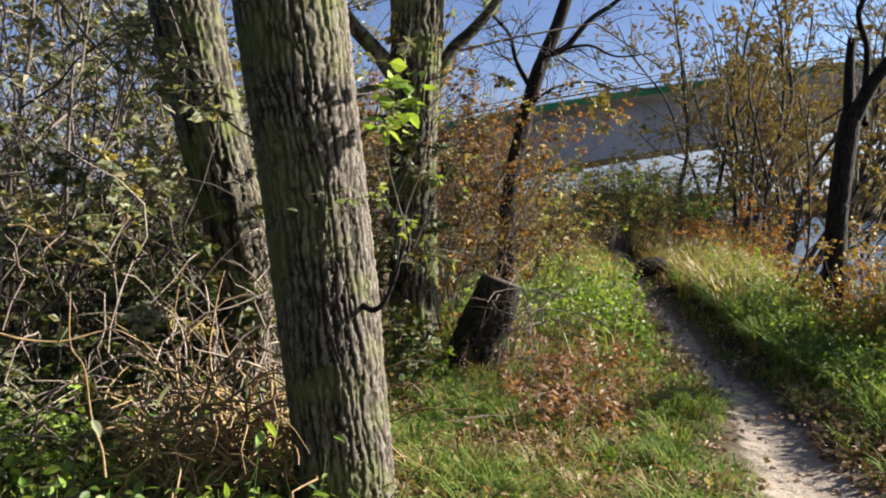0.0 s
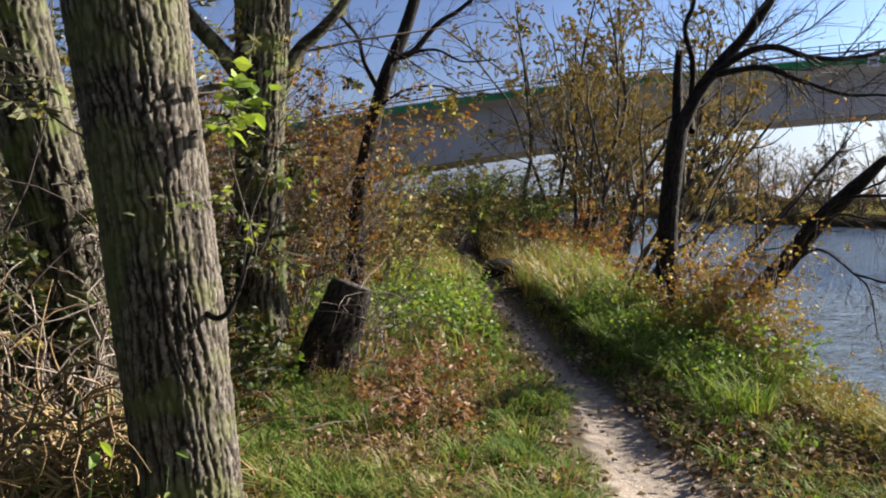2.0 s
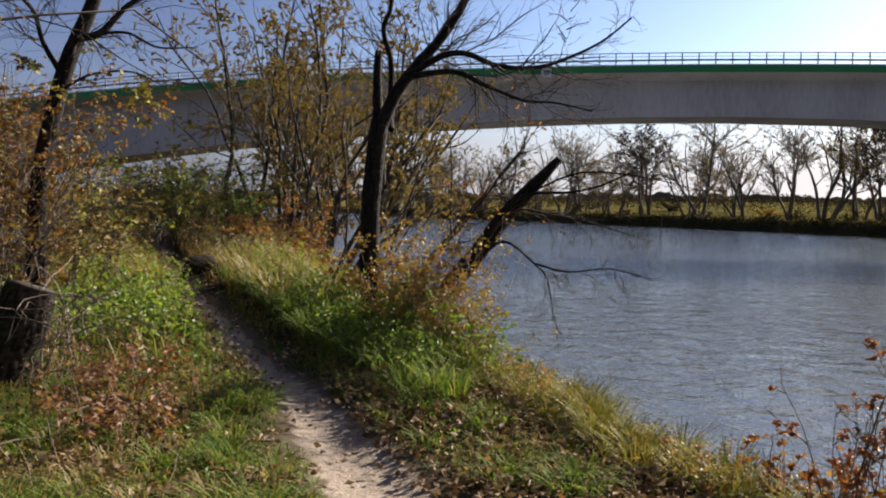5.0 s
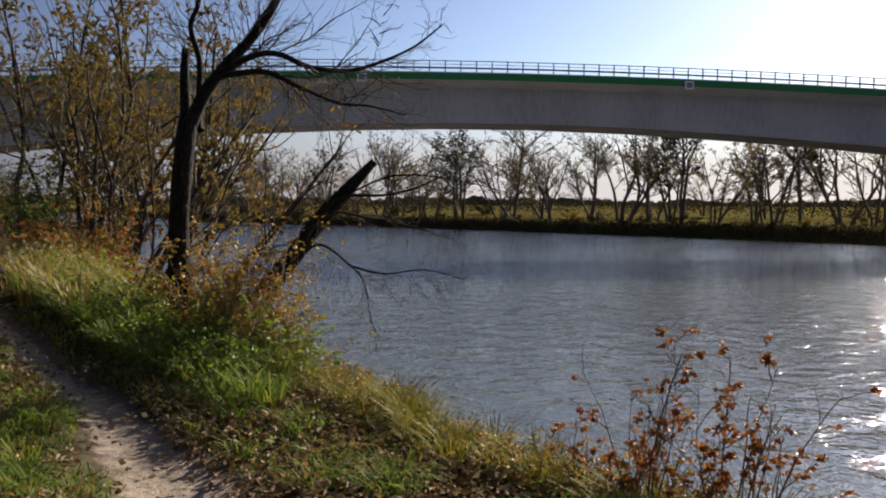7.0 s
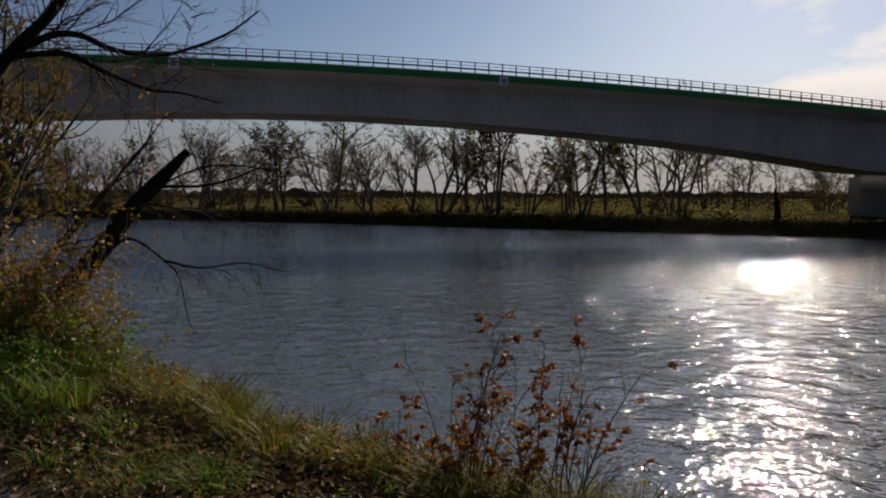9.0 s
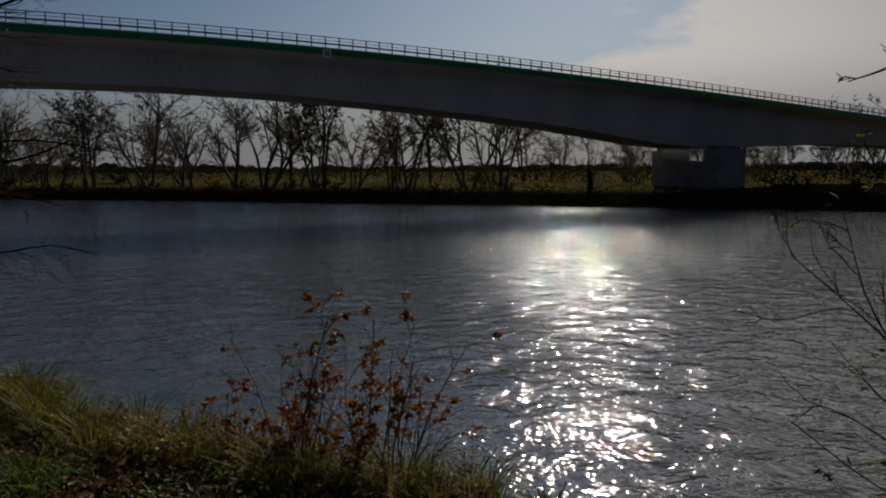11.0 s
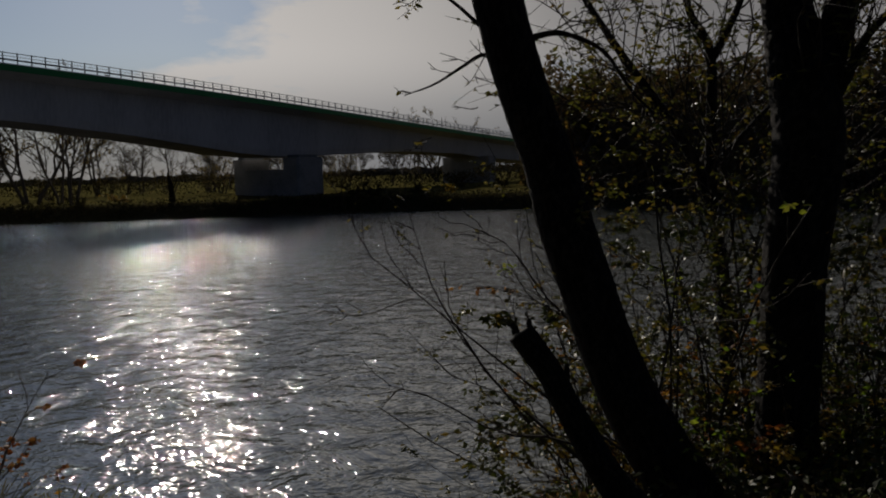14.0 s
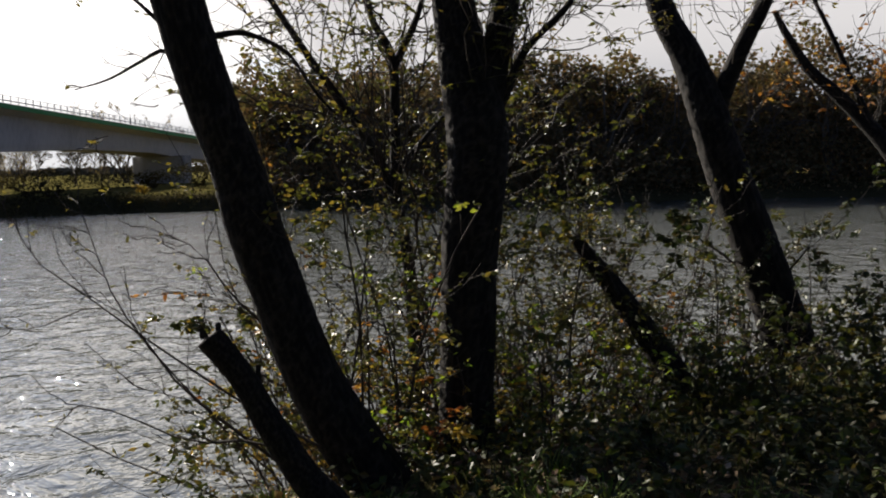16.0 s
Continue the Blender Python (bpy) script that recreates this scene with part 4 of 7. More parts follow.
def twigs_on(ob, lines, r, rng, n1, n2, leaf=None, leaf_n=0, leaf_size=0.05, bark=None, pull=0.02, len1=0.35, slim=0.45, angle=50, wob=0.2):
    st = np.stack(lines)
    return tree_parts(ob, st, np.full(len(st), r), rng, [(n1, 0.12, 1.0, angle, len1, 7, wob, pull), (n2, 0.15, 1.0, 45, 0.5, 5, wob, pull)], bark or TWIG_DARK, leaf, leaf_n, leaf_size, slim, 4, 0.0028)


rng = np.random.default_rng(5)
OLD_CUT = material("blackened_cut_wood", [(0.02, 0.016, 0.012), (0.045, 0.036, 0.028), (0.07, 0.055, 0.04)], 8, 60, 0.9, 0.5, 0.006)
CUT_WOOD = material("grey_cut_wood", [(0.12, 0.092, 0.066), (0.20, 0.158, 0.115), (0.28, 0.225, 0.165)], 8, 60, 0.9, 0.4, 0.004)

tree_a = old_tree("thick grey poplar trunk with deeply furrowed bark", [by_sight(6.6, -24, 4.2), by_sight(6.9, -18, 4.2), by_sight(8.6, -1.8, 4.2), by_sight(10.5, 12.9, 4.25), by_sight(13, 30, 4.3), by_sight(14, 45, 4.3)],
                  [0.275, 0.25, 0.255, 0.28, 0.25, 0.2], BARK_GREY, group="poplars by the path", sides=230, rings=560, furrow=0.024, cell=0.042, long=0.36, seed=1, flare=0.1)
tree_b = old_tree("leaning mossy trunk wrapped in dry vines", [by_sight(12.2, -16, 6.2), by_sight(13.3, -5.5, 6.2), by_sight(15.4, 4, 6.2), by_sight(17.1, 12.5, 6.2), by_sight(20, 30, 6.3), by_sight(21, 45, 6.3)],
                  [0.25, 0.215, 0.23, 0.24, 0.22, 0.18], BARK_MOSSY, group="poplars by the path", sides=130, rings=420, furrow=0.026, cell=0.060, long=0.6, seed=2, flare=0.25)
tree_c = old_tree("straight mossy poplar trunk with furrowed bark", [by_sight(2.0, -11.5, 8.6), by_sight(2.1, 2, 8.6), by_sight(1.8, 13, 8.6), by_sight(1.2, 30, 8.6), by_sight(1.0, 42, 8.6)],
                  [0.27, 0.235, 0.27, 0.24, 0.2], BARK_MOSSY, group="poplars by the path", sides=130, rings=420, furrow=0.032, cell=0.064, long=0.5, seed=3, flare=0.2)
# short crooked side shoots on the thick trunk
stub_line = [by_sight(5.6, -7.2, 4.0), by_sight(4.9, -7.5, 3.92), by_sight(4.1, -6.9, 3.9), by_sight(3.3, -5.0, 3.9), by_sight(2.9, -3.2, 3.9)]
limb(tree_a, stub_line, 0.016, 0.007, BARK_DARK, 41, "shoot", "dark crooked side shoot")
shoots = [smoothed([by_sight(3.3, -5.0, 3.9), by_sight(2.9, -1.5, 3.88), by_sight(1.6, 2.2, 3.85), by_sight(0.6, 5.5, 3.8), by_sight(-2.8, 8.5, 3.8)], 10),
          smoothed([by_sight(3.4, -5.0, 3.9), by_sight(2.6, -2.6, 3.9), by_sight(3.5, 1.0, 3.95), by_sight(4.2, 4.0, 4.0), by_sight(3.6, 7.5, 4.0)], 10),
          smoothed([by_sight(3.1, -4.3, 3.9), by_sight(1.9, -2.8, 3.9), by_sight(0.8, 0.2, 3.8), by_sight(-1.2, 3.4, 3.8), by_sight(-3.4, 6.6, 3.8)], 10)]
for l in shoots:
    v, q = tubes(l[None], np.full(1, 0.006), np.full(1, 0.002), 5)
    part("shoot", mesh_of("shoot", v, q, TWIG, True), tree_a, "long thin reddish water shoot")
twigs_on(tree_a, shoots, 0.004, rng, 16, 40, LEAF_LIME, 90, 0.055, TWIG)
tuft = points_on(np.stack([smoothed([by_sight(4.2, 4.4, 4.0), by_sight(3.2, 6.2, 4.0), by_sight(2.7, 8.5, 4.0)], 6)]), 46, rng, 0, 1) + rng.normal(size=(46, 3)) * 0.045
v, f = fine_leaves(tuft, 0.085, rng, 0.2, 0.75)
tagged(part("foliage", mesh_of("foliage", v, f, LEAF_FRESH, False), tree_a, "bright yellow-green leaves"), kind="stuff")
v, f = fine_leaves(np.array([by_sight(7.9, -0.2 + 0.1 * i, 3.93) for i in range(14)]) + rng.normal(size=(14, 3)) * np.array([0.10, 0.03, 0.05]), 0.05, rng, 0.3, 0.6)
tagged(part("foliage", mesh_of("foliage", v, f, LEAF_GREY, False), tree_a, "small grey-green leaves on the bark"), kind="stuff")
# dead side shoots and a knot on the leaning trunk
kn = limb(tree_b, [by_sight(13.2, -1.0, 6.05), by_sight(12.2, -0.6, 5.9), by_sight(11.2, 0.6, 5.85), by_sight(10.4, 1.0, 5.85)], 0.012, 0.004, BARK_DARK, 65, "shoot")
kn2 = limb(tree_b, [by_sight(16.2, 6.5, 6.0), by_sight(15.0, 5.6, 5.8), by_sight(13.4, 4.4, 5.75), by_sight(12.2, 4.0, 5.7)], 0.012, 0.004, BARK_DARK, 66, "shoot")
kn3 = limb(tree_b, [by_sight(13.0, -7.0, 6.0), by_sight(12.0, -6.6, 5.85), by_sight(10.8, -6.9, 5.8)], 0.012, 0.004, BARK_DARK, 67, "shoot")
twigs_on(tree_b, [kn, kn2, kn3], 0.006, rng, 30, 60, LEAF_LIME, 40, 0.05, STALK, wob=0.3)
# limbs of the tree behind
limb(tree_c, [(-0.42, 8.56, 2.6), (-0.52, 8.54, 2.88), (-0.72, 8.53, 3.13), (-0.92, 8.51, 3.35), (-1.06, 8.49, 3.6), (-1.2, 8.45, 4.2)], 0.10, 0.06, BARK_MOSSY, 42)
cr = limb(tree_c, [(-0.2, 8.6, 2.4), (-0.09, 8.66, 2.78), (0.08, 8.66, 3.13), (0.31, 8.65, 3.35), (0.54, 8.64, 3.64), (0.8, 8.6, 4.2)], 0.09, 0.04, BARK_MOSSY, 43)
twigs_on(tree_c, [cr, smoothed([(0.31, 8.65, 3.35), (0.9, 8.6, 3.6), (1.3, 8.5, 4.0)], 10), smoothed([(-0.72, 8.53, 3.13), (-1.3, 8.6, 3.5), (-1.7, 8.6, 4.1)], 10)], 0.02, rng, 26, 120, LEAF_GOLD, 140, 0.06)

stump = old_tree("sawn mossy tree stump leaning beside the path", [by_sight(-1.9, -12.5, 7.9), by_sight(-2.6, -9.5, 7.85), by_sight(-3.5, -7, 7.8), by_sight(-4.0, -5.5, 7.8)],
                 [0.31, 0.255, 0.215, 0.20], BARK_STUMP, "tree stump", name="tree_stump", cap=OLD_CUT, sides=72, rings=80, furrow=0.02, cell=0.06, long=0.3, seed=12, flare=0.25)

tree_dead = old_tree("bare dark leaning tree beside the stump", [by_sight(-4.2, -9, 11.5), by_sight(-4.3, -3, 11.5), by_sight(-4.6, 1.3, 11.5), by_sight(-6.1, 7.7, 11.5), by_sight(-8.1, 13, 11.4), by_sight(-10.3, 21, 11.2)],
                     [0.14, 0.115, 0.105, 0.10, 0.08, 0.05], BARK_DARK, sides=40, rings=140, furrow=0.012, cell=0.05, long=0.3, seed=4)
d_lines = [limb(tree_dead, [(1.25, 11.22, 3.3), (1.32, 11.18, 3.5), (1.59, 11.15, 3.6), (1.91, 11.09, 3.96), (2.26, 11.03, 4.2), (2.9, 10.9, 4.8)], 0.06, 0.02, BARK_DARK, 44),
           limb(tree_dead, [(1.3, 11.2, 3.45), (1.4, 11.07, 3.52), (1.86, 11.0, 3.61), (2.22, 10.94, 3.46), (2.63, 10.84, 3.48)], 0.028, 0.008, BARK_DARK, 45),
           limb(tree_dead, [(1.2, 11.4, 3.05), (0.98, 11.42, 3.46), (0.87, 11.43, 3.84), (0.56, 11.44, 4.22), (0.2, 11.4, 5.0)], 0.035, 0.015, BARK_DARK, 46),
           limb(tree_dead, [(1.16, 11.4, 2.9), (1.5, 11.2, 3.1), (1.95, 11.1, 3.15), (2.3, 11.0, 3.0)], 0.02, 0.007, BARK_DARK, 47),
           smoothed([(1.6, 11.2, 4.2), (1.95, 11.1, 4.4), (2.4, 11.0, 4.35)], 10)]
twigs_on(tree_dead, d_lines, 0.018, rng, 70, 420, pull=0.03)

bank_tree = old_tree("dark forked bank tree with bare arching limbs", [(4.72, 9.95, -0.3), (4.66, 9.9, 0.6), (4.62, 9.82, 1.4), (4.65, 9.78, 1.96), (4.72, 9.76, 2.61)],
                     [0.17, 0.135, 0.118, 0.12, 0.115], BARK_DARK, sides=50, rings=170, furrow=0.015, cell=0.05, long=0.3, seed=5, flare=0.2)
bl = [limb(bank_tree, [(4.72, 9.76, 2.5), (4.89, 9.66, 2.93), (5.14, 9.53, 3.32), (5.4, 9.38, 3.66), (5.63, 9.24, 4.08), (5.9, 9.1, 4.8), (6.0, 9.0, 5.6)], 0.092, 0.035, BARK_DARK, 48),
      limb(bank_tree, [(5.05, 9.5, 3.2), (5.21, 9.03, 3.36), (5.47, 8.88, 3.39), (5.78, 8.68, 3.25), (6.15, 8.41, 3.22), (6.45, 8.19, 3.32), (6.78, 7.91, 3.52), (7.04, 7.68, 3.79)], 0.045, 0.010, BARK_DARK, 49),
      limb(bank_tree, [(5.02, 9.4, 3.15), (5.23, 8.79, 3.14), (5.56, 8.58, 2.98), (5.94, 8.32, 2.8), (6.24, 8.09, 2.77), (6.58, 7.82, 2.67)], 0.04, 0.008, BARK_DARK, 50),
      limb(bank_tree, [(4.9, 9.8, 2.5), (5.01, 10.05, 2.83), (5.02, 10.04, 3.38), (4.93, 10.09, 3.82), (5.02, 10.04, 4.18), (5.0, 10.0, 5.0)], 0.045, 0.025, BARK_DARK, 51)]
limb(bank_tree, [(4.74, 9.85, 2.45), (4.77, 9.93, 2.9), (4.77, 9.94, 3.2), (4.78, 9.93, 3.51)], 0.075, 0.045, BARK_DARK, 52, "broken_stub", "snapped upright stub")
bl.append(smoothed([(5.3, 9.4, 3.6), (5.6, 9.5, 4.0), (5.75, 9.6, 4.6)], 10))
bl.append(smoothed([(6.45, 8.19, 3.32), (6.4, 8.1, 3.7), (6.5, 8.0, 4.2)], 10))
twigs_on(bank_tree, bl, 0.022, rng, 120, 800, LEAF_RUST, 60, 0.06, pull=0.03, len1=0.4)
side = shrub("shrub", "thin many-stemmed shrub growing from the bank", "shrub", (5.3, 11.3, 0.1), 3.0, 7, 1.6, rng, TWIG_DARK, LEAF_RUST, 260, 0.06, lean=(1.6, -0.8), radius=0.026, wobble=0.1, arch=0.02)

lean_log = old_tree("broken dark trunk leaning out over the river", [(4.44, 8.38, -0.71), (4.61, 8.22, 0.10), (4.78, 8.07, 0.61), (4.99, 7.84, 1.01), (5.20, 7.62, 1.42), (5.37, 7.37, 1.73), (5.55, 7.11, 2.05)],
                    [0.13, 0.12, 0.11, 0.10, 0.09, 0.075, 0.04], BARK_DARK, "broken trunk", cap=CUT_WOOD, sides=44, rings=140, furrow=0.016, cell=0.05, long=0.2, seed=6)
ll = [limb(lean_log, [(5.0, 7.62, 1.2), (5.06, 7.49, 1.41), (5.26, 7.33, 1.66), (5.62, 7.06, 1.69), (5.87, 6.85, 1.76), (6.14, 6.61, 1.92)], 0.028, 0.006, BARK_DARK, 53),
      limb(lean_log, [(4.92, 7.8, 0.85), (5.0, 7.52, 1.12), (5.14, 7.42, 1.14), (5.35, 7.27, 0.93), (5.46, 7.18, 0.76), (5.53, 7.13, 0.29)], 0.022, 0.004, BARK_DARK, 54),
      limb(lean_log, [(5.05, 7.58, 1.3), (5.2, 7.4, 1.5), (5.5, 7.2, 1.45), (5.9, 6.9, 1.35), (6.3, 6.6, 1.2)], 0.016, 0.004, BARK_DARK, 55)]
ll.append(smoothed([(5.26, 7.33, 1.66), (5.7, 6.95, 1.9), (6.2, 6.5, 1.85), (6.7, 6.1, 1.7)], 10))
ll.append(smoothed([(5.35, 7.27, 0.93), (5.6, 7.0, 0.85), (5.9, 6.7, 0.9), (6.2, 6.4, 0.8)], 10))
for l in ll[-2:]:
    v, q = tubes(l[None], np.full(1, 0.012), np.full(1, 0.003), 5)
    part("limb", mesh_of("limb", v, q, BARK_DARK, True), lean_log)
twigs_on(lean_log, ll, 0.010, rng, 80, 420, pull=-0.07, len1=0.45)

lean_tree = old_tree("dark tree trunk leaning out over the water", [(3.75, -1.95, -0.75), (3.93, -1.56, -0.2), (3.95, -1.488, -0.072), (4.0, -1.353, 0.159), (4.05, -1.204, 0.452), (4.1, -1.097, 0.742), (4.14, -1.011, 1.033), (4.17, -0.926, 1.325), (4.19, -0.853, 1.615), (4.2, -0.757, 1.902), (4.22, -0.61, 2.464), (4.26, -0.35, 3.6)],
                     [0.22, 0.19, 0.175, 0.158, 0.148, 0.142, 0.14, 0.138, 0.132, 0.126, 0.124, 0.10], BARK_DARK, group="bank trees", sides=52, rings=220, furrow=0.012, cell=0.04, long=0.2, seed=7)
tl = [limb(lean_tree, [(4.22, -0.6, 2.1), (4.31, -0.55, 2.19), (4.33, -0.43, 2.13), (4.34, -0.29, 2.05), (4.35, -0.14, 2.0)], 0.014, 0.003, BARK_DARK, 56),
      limb(lean_tree, [(4.25, -0.62, 2.2), (4.45, -0.85, 2.3), (4.45, -1.0, 2.31), (4.4, -1.19, 2.21), (4.37, -1.33, 2.0), (4.33, -1.44, 1.87)], 0.02, 0.005, BARK_DARK, 57),
      limb(lean_tree, [(4.24, -0.55, 2.3), (4.35, -0.35, 2.5), (4.4, -0.1, 2.6)], 0.012, 0.003, BARK_DARK, 58),
      smoothed([(4.24, -0.5, 2.0), (4.35, -0.5, 1.9), (4.4, -0.3, 1.8), (4.45, -0.2, 1.72)], 10)]
twigs_on(lean_tree, tl, 0.007, rng, 34, 90, LEAF_OLIVE, 70, 0.045, pull=0.03, len1=0.35)

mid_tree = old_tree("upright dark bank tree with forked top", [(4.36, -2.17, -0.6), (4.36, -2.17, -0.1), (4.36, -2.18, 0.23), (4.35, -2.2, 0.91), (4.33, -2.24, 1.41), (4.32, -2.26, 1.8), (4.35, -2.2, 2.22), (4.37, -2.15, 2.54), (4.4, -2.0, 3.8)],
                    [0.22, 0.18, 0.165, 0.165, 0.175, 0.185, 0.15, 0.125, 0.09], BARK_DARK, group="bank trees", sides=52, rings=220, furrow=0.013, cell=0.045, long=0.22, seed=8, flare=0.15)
ml = [limb(mid_tree, [(4.33, -2.25, 1.7), (4.3, -2.32, 1.96), (4.28, -2.37, 2.21), (4.24, -2.43, 2.53), (4.2, -2.6, 3.4)], 0.10, 0.07, BARK_DARK, 59),
      limb(mid_tree, [(4.3, -2.32, 1.8), (4.26, -2.42, 1.99), (4.2, -2.52, 2.24), (4.08, -2.70, 2.45), (4.03, -2.80, 2.6), (3.9, -3.0, 3.0)], 0.03, 0.01, BARK_DARK, 60),
      smoothed([(4.28, -2.4, 2.0), (4.25, -2.6, 2.25), (4.1, -2.9, 2.5), (4.0, -3.1, 2.6)], 10), smoothed([(4.36, -2.1, 2.1), (4.5, -1.8, 2.4), (4.6, -1.5, 2.55), (4.65, -1.3, 2.6)], 10)]
twigs_on(mid_tree, ml, 0.012, rng, 60, 260, LEAF_BANK, 800, 0.06, pull=0.02, len1=0.5, slim=0.28)

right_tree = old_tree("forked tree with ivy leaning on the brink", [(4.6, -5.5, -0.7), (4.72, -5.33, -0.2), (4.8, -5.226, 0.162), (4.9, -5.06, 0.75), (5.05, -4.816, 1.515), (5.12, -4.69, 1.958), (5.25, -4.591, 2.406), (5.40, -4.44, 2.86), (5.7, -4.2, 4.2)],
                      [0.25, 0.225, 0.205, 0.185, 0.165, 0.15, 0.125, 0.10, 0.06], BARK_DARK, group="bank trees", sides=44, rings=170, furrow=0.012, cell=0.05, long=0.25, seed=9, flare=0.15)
rl = [limb(right_tree, [(5.13, -4.76, 1.85), (5.1, -4.78, 2.02), (5.02, -4.87, 2.34), (4.94, -4.95, 2.59), (4.87, -5.02, 2.79), (4.6, -5.2, 3.6)], 0.085, 0.05, BARK_DARK, 61),
      smoothed([(5.0, -4.9, 2.4), (5.2, -5.0, 2.6), (5.3, -5.2, 2.9)], 10), smoothed([(5.3, -4.6, 2.5), (5.2, -4.3, 2.6), (5.1, -4.0, 2.7)], 10)]
twigs_on(right_tree, rl, 0.012, rng, 36, 160, LEAF_OLIVE, 240, 0.06, len1=0.5, slim=0.3)
ivy_pts = np.concatenate([np.array([[4.85 + 0.3 * u, -5.05 + 0.3 * u, 0.4 + 1.5 * u] for u in rng.uniform(0, 1, 190)])]) + rng.normal(size=(190, 3)) * np.array([0.10, 0.10, 0.05])
v, f = leaves(ivy_pts, 0.042, rng, 0.4, 0.8)
part("ivy", mesh_of("ivy", v, f, LEAF_BANK, False), right_tree, "green ivy leaves on the trunk")

edge_tree = old_tree("bare slanting tree at the bank's edge", [(3.6, -6.7, -0.5), (4.0, -6.4, 0.6), (4.44, -6.05, 1.48), (4.64, -5.9, 1.82), (4.83, -5.74, 2.1), (4.98, -5.6, 2.31), (5.11, -5.49, 2.6), (5.17, -5.43, 2.78)],
                     [0.12, 0.10, 0.075, 0.06, 0.05, 0.042, 0.03, 0.02], BARK_DARK, group="bank trees", sides=30, rings=150, furrow=0.008, cell=0.05, long=0.2, seed=13)
el = [limb(edge_tree, [(4.55, -5.96, 1.7), (4.62, -5.91, 1.82), (4.73, -5.82, 2.16), (4.86, -5.71, 2.57), (4.96, -5.63, 2.85), (5.1, -5.5, 3.3)], 0.03, 0.012, BARK_DARK, 62),
      smoothed([(4.8, -5.76, 2.08), (5.0, -5.5, 2.2), (5.2, -5.2, 2.22), (5.3, -5.0, 2.15)], 10), smoothed([(4.98, -5.6, 2.31), (5.1, -5.4, 2.32), (5.25, -5.2, 2.38)], 10), smoothed([(4.4, -6.1, 1.45), (4.3, -6.4, 2.0), (4.2, -6.6, 2.7)], 10)]
twigs_on(edge_tree, el, 0.010, rng, 50, 220, LEAF_RUST, 420, 0.06, len1=0.45)

cut_log = old_tree("sawn leaning branch stub beside the trunk", [(3.45, -1.5, -0.6), (3.58, -1.13, 0.0), (3.65, -1.0, 0.171), (3.72, -0.859, 0.43), (3.77, -0.75, 0.66), (3.81, -0.621, 0.85)],
                   [0.11, 0.09, 0.078, 0.066, 0.062, 0.066], BARK_DARK, "broken trunk", cap=OLD_CUT, sides=44, rings=150, furrow=0.016, cell=0.035, long=0.1, seed=10)
for i, (a, b) in enumerate((((3.81, -0.60, 0.85), (3.81, -0.585, 0.89)), ((3.80, -0.67, 0.82), (3.80, -0.66, 0.91)), ((3.77, -0.82, 0.62), (3.78, -0.83, 0.70)))):
    limb(cut_log, [a, tuple((np.array(a) + np.array(b)) / 2), b], 0.02, 0.012, BARK_DARK, 63 + i, "snag")
slant_log = old_tree("slanting dead trunk among bank bushes", [(4.3, -4.2, -0.5), (4.46, -4.0, -0.13), (4.58, -3.85, 0.19), (4.77, -3.61, 0.63), (4.93, -3.39, 0.99), (4.96, -3.34, 1.07)],
                     [0.13, 0.11, 0.10, 0.08, 0.05, 0.03], BARK_DARK, "broken trunk", sides=36, rings=120, furrow=0.014, cell=0.05, long=0.2, seed=11)
limb(slant_log, [(4.77, -3.61, 0.63), (4.72, -3.5, 0.72), (4.7, -3.42, 0.86)], 0.03, 0.012, BARK_DARK, 75, "snag")
limb(slant_log, [(4.93, -3.39, 0.99), (5.02, -3.42, 1.06), (5.1, -3.5, 1.2)], 0.022, 0.009, BARK_DARK, 76, "snag")
twigs_on(slant_log, [smoothed([(4.5, -3.95, 0.0), (4.7, -3.7, 0.5), (4.9, -3.42, 0.95), (5.0, -3.25, 1.25)], 10)], 0.008, rng, 60, 200, LEAF_BANK, 900, 0.055, pull=0.02, len1=0.4, slim=0.5)
# fan of thin twigs reaching out over the water from the leaning stems
fan = thing("twig_fan", "thin leafy willow shoots reaching over water", "shrub")
fl = [smoothed(p, 10) for p in ([(3.95, -1.3, 0.1), (4.08, -0.93, 0.35), (4.14, -0.63, 0.59), (4.17, -0.35, 0.83), (4.19, -0.14, 1.02), (4.19, 0.08, 1.21)], [(4.0, -1.3, 0.2), (4.17, -1.0, 0.74), (4.21, -0.8, 0.98), (4.24, -0.64, 1.22), (4.27, -0.41, 1.34)],
                                [(4.0, -1.0, 0.1), (4.15, -0.57, 0.5), (4.17, -0.41, 0.74), (4.18, -0.25, 1.01), (4.19, -0.15, 1.36)], [(3.9, -1.2, 0.0), (3.99, -0.88, 0.26), (4.05, -0.55, 0.3), (4.08, -0.22, 0.49), (4.09, 0.0, 0.56)],
                                [(4.2, -1.4, 0.2), (4.3, -1.2, 0.7), (4.35, -1.1, 1.1), (4.4, -0.9, 1.5)], [(4.1, -1.3, 0.1), (4.3, -1.5, 0.7), (4.4, -1.6, 1.2), (4.4, -1.7, 1.6)])]
for l in fl:
    v, q = tubes(l[None], np.full(1, 0.009), np.full(1, 0.002), 5)
    part("stem", mesh_of("stem", v, q, TWIG_DARK, True), fan)
twigs_on(fan, fl, 0.005, rng, 60, 170, LEAF_OLIVE, 230, 0.036, len1=0.42, slim=0.35, angle=38)

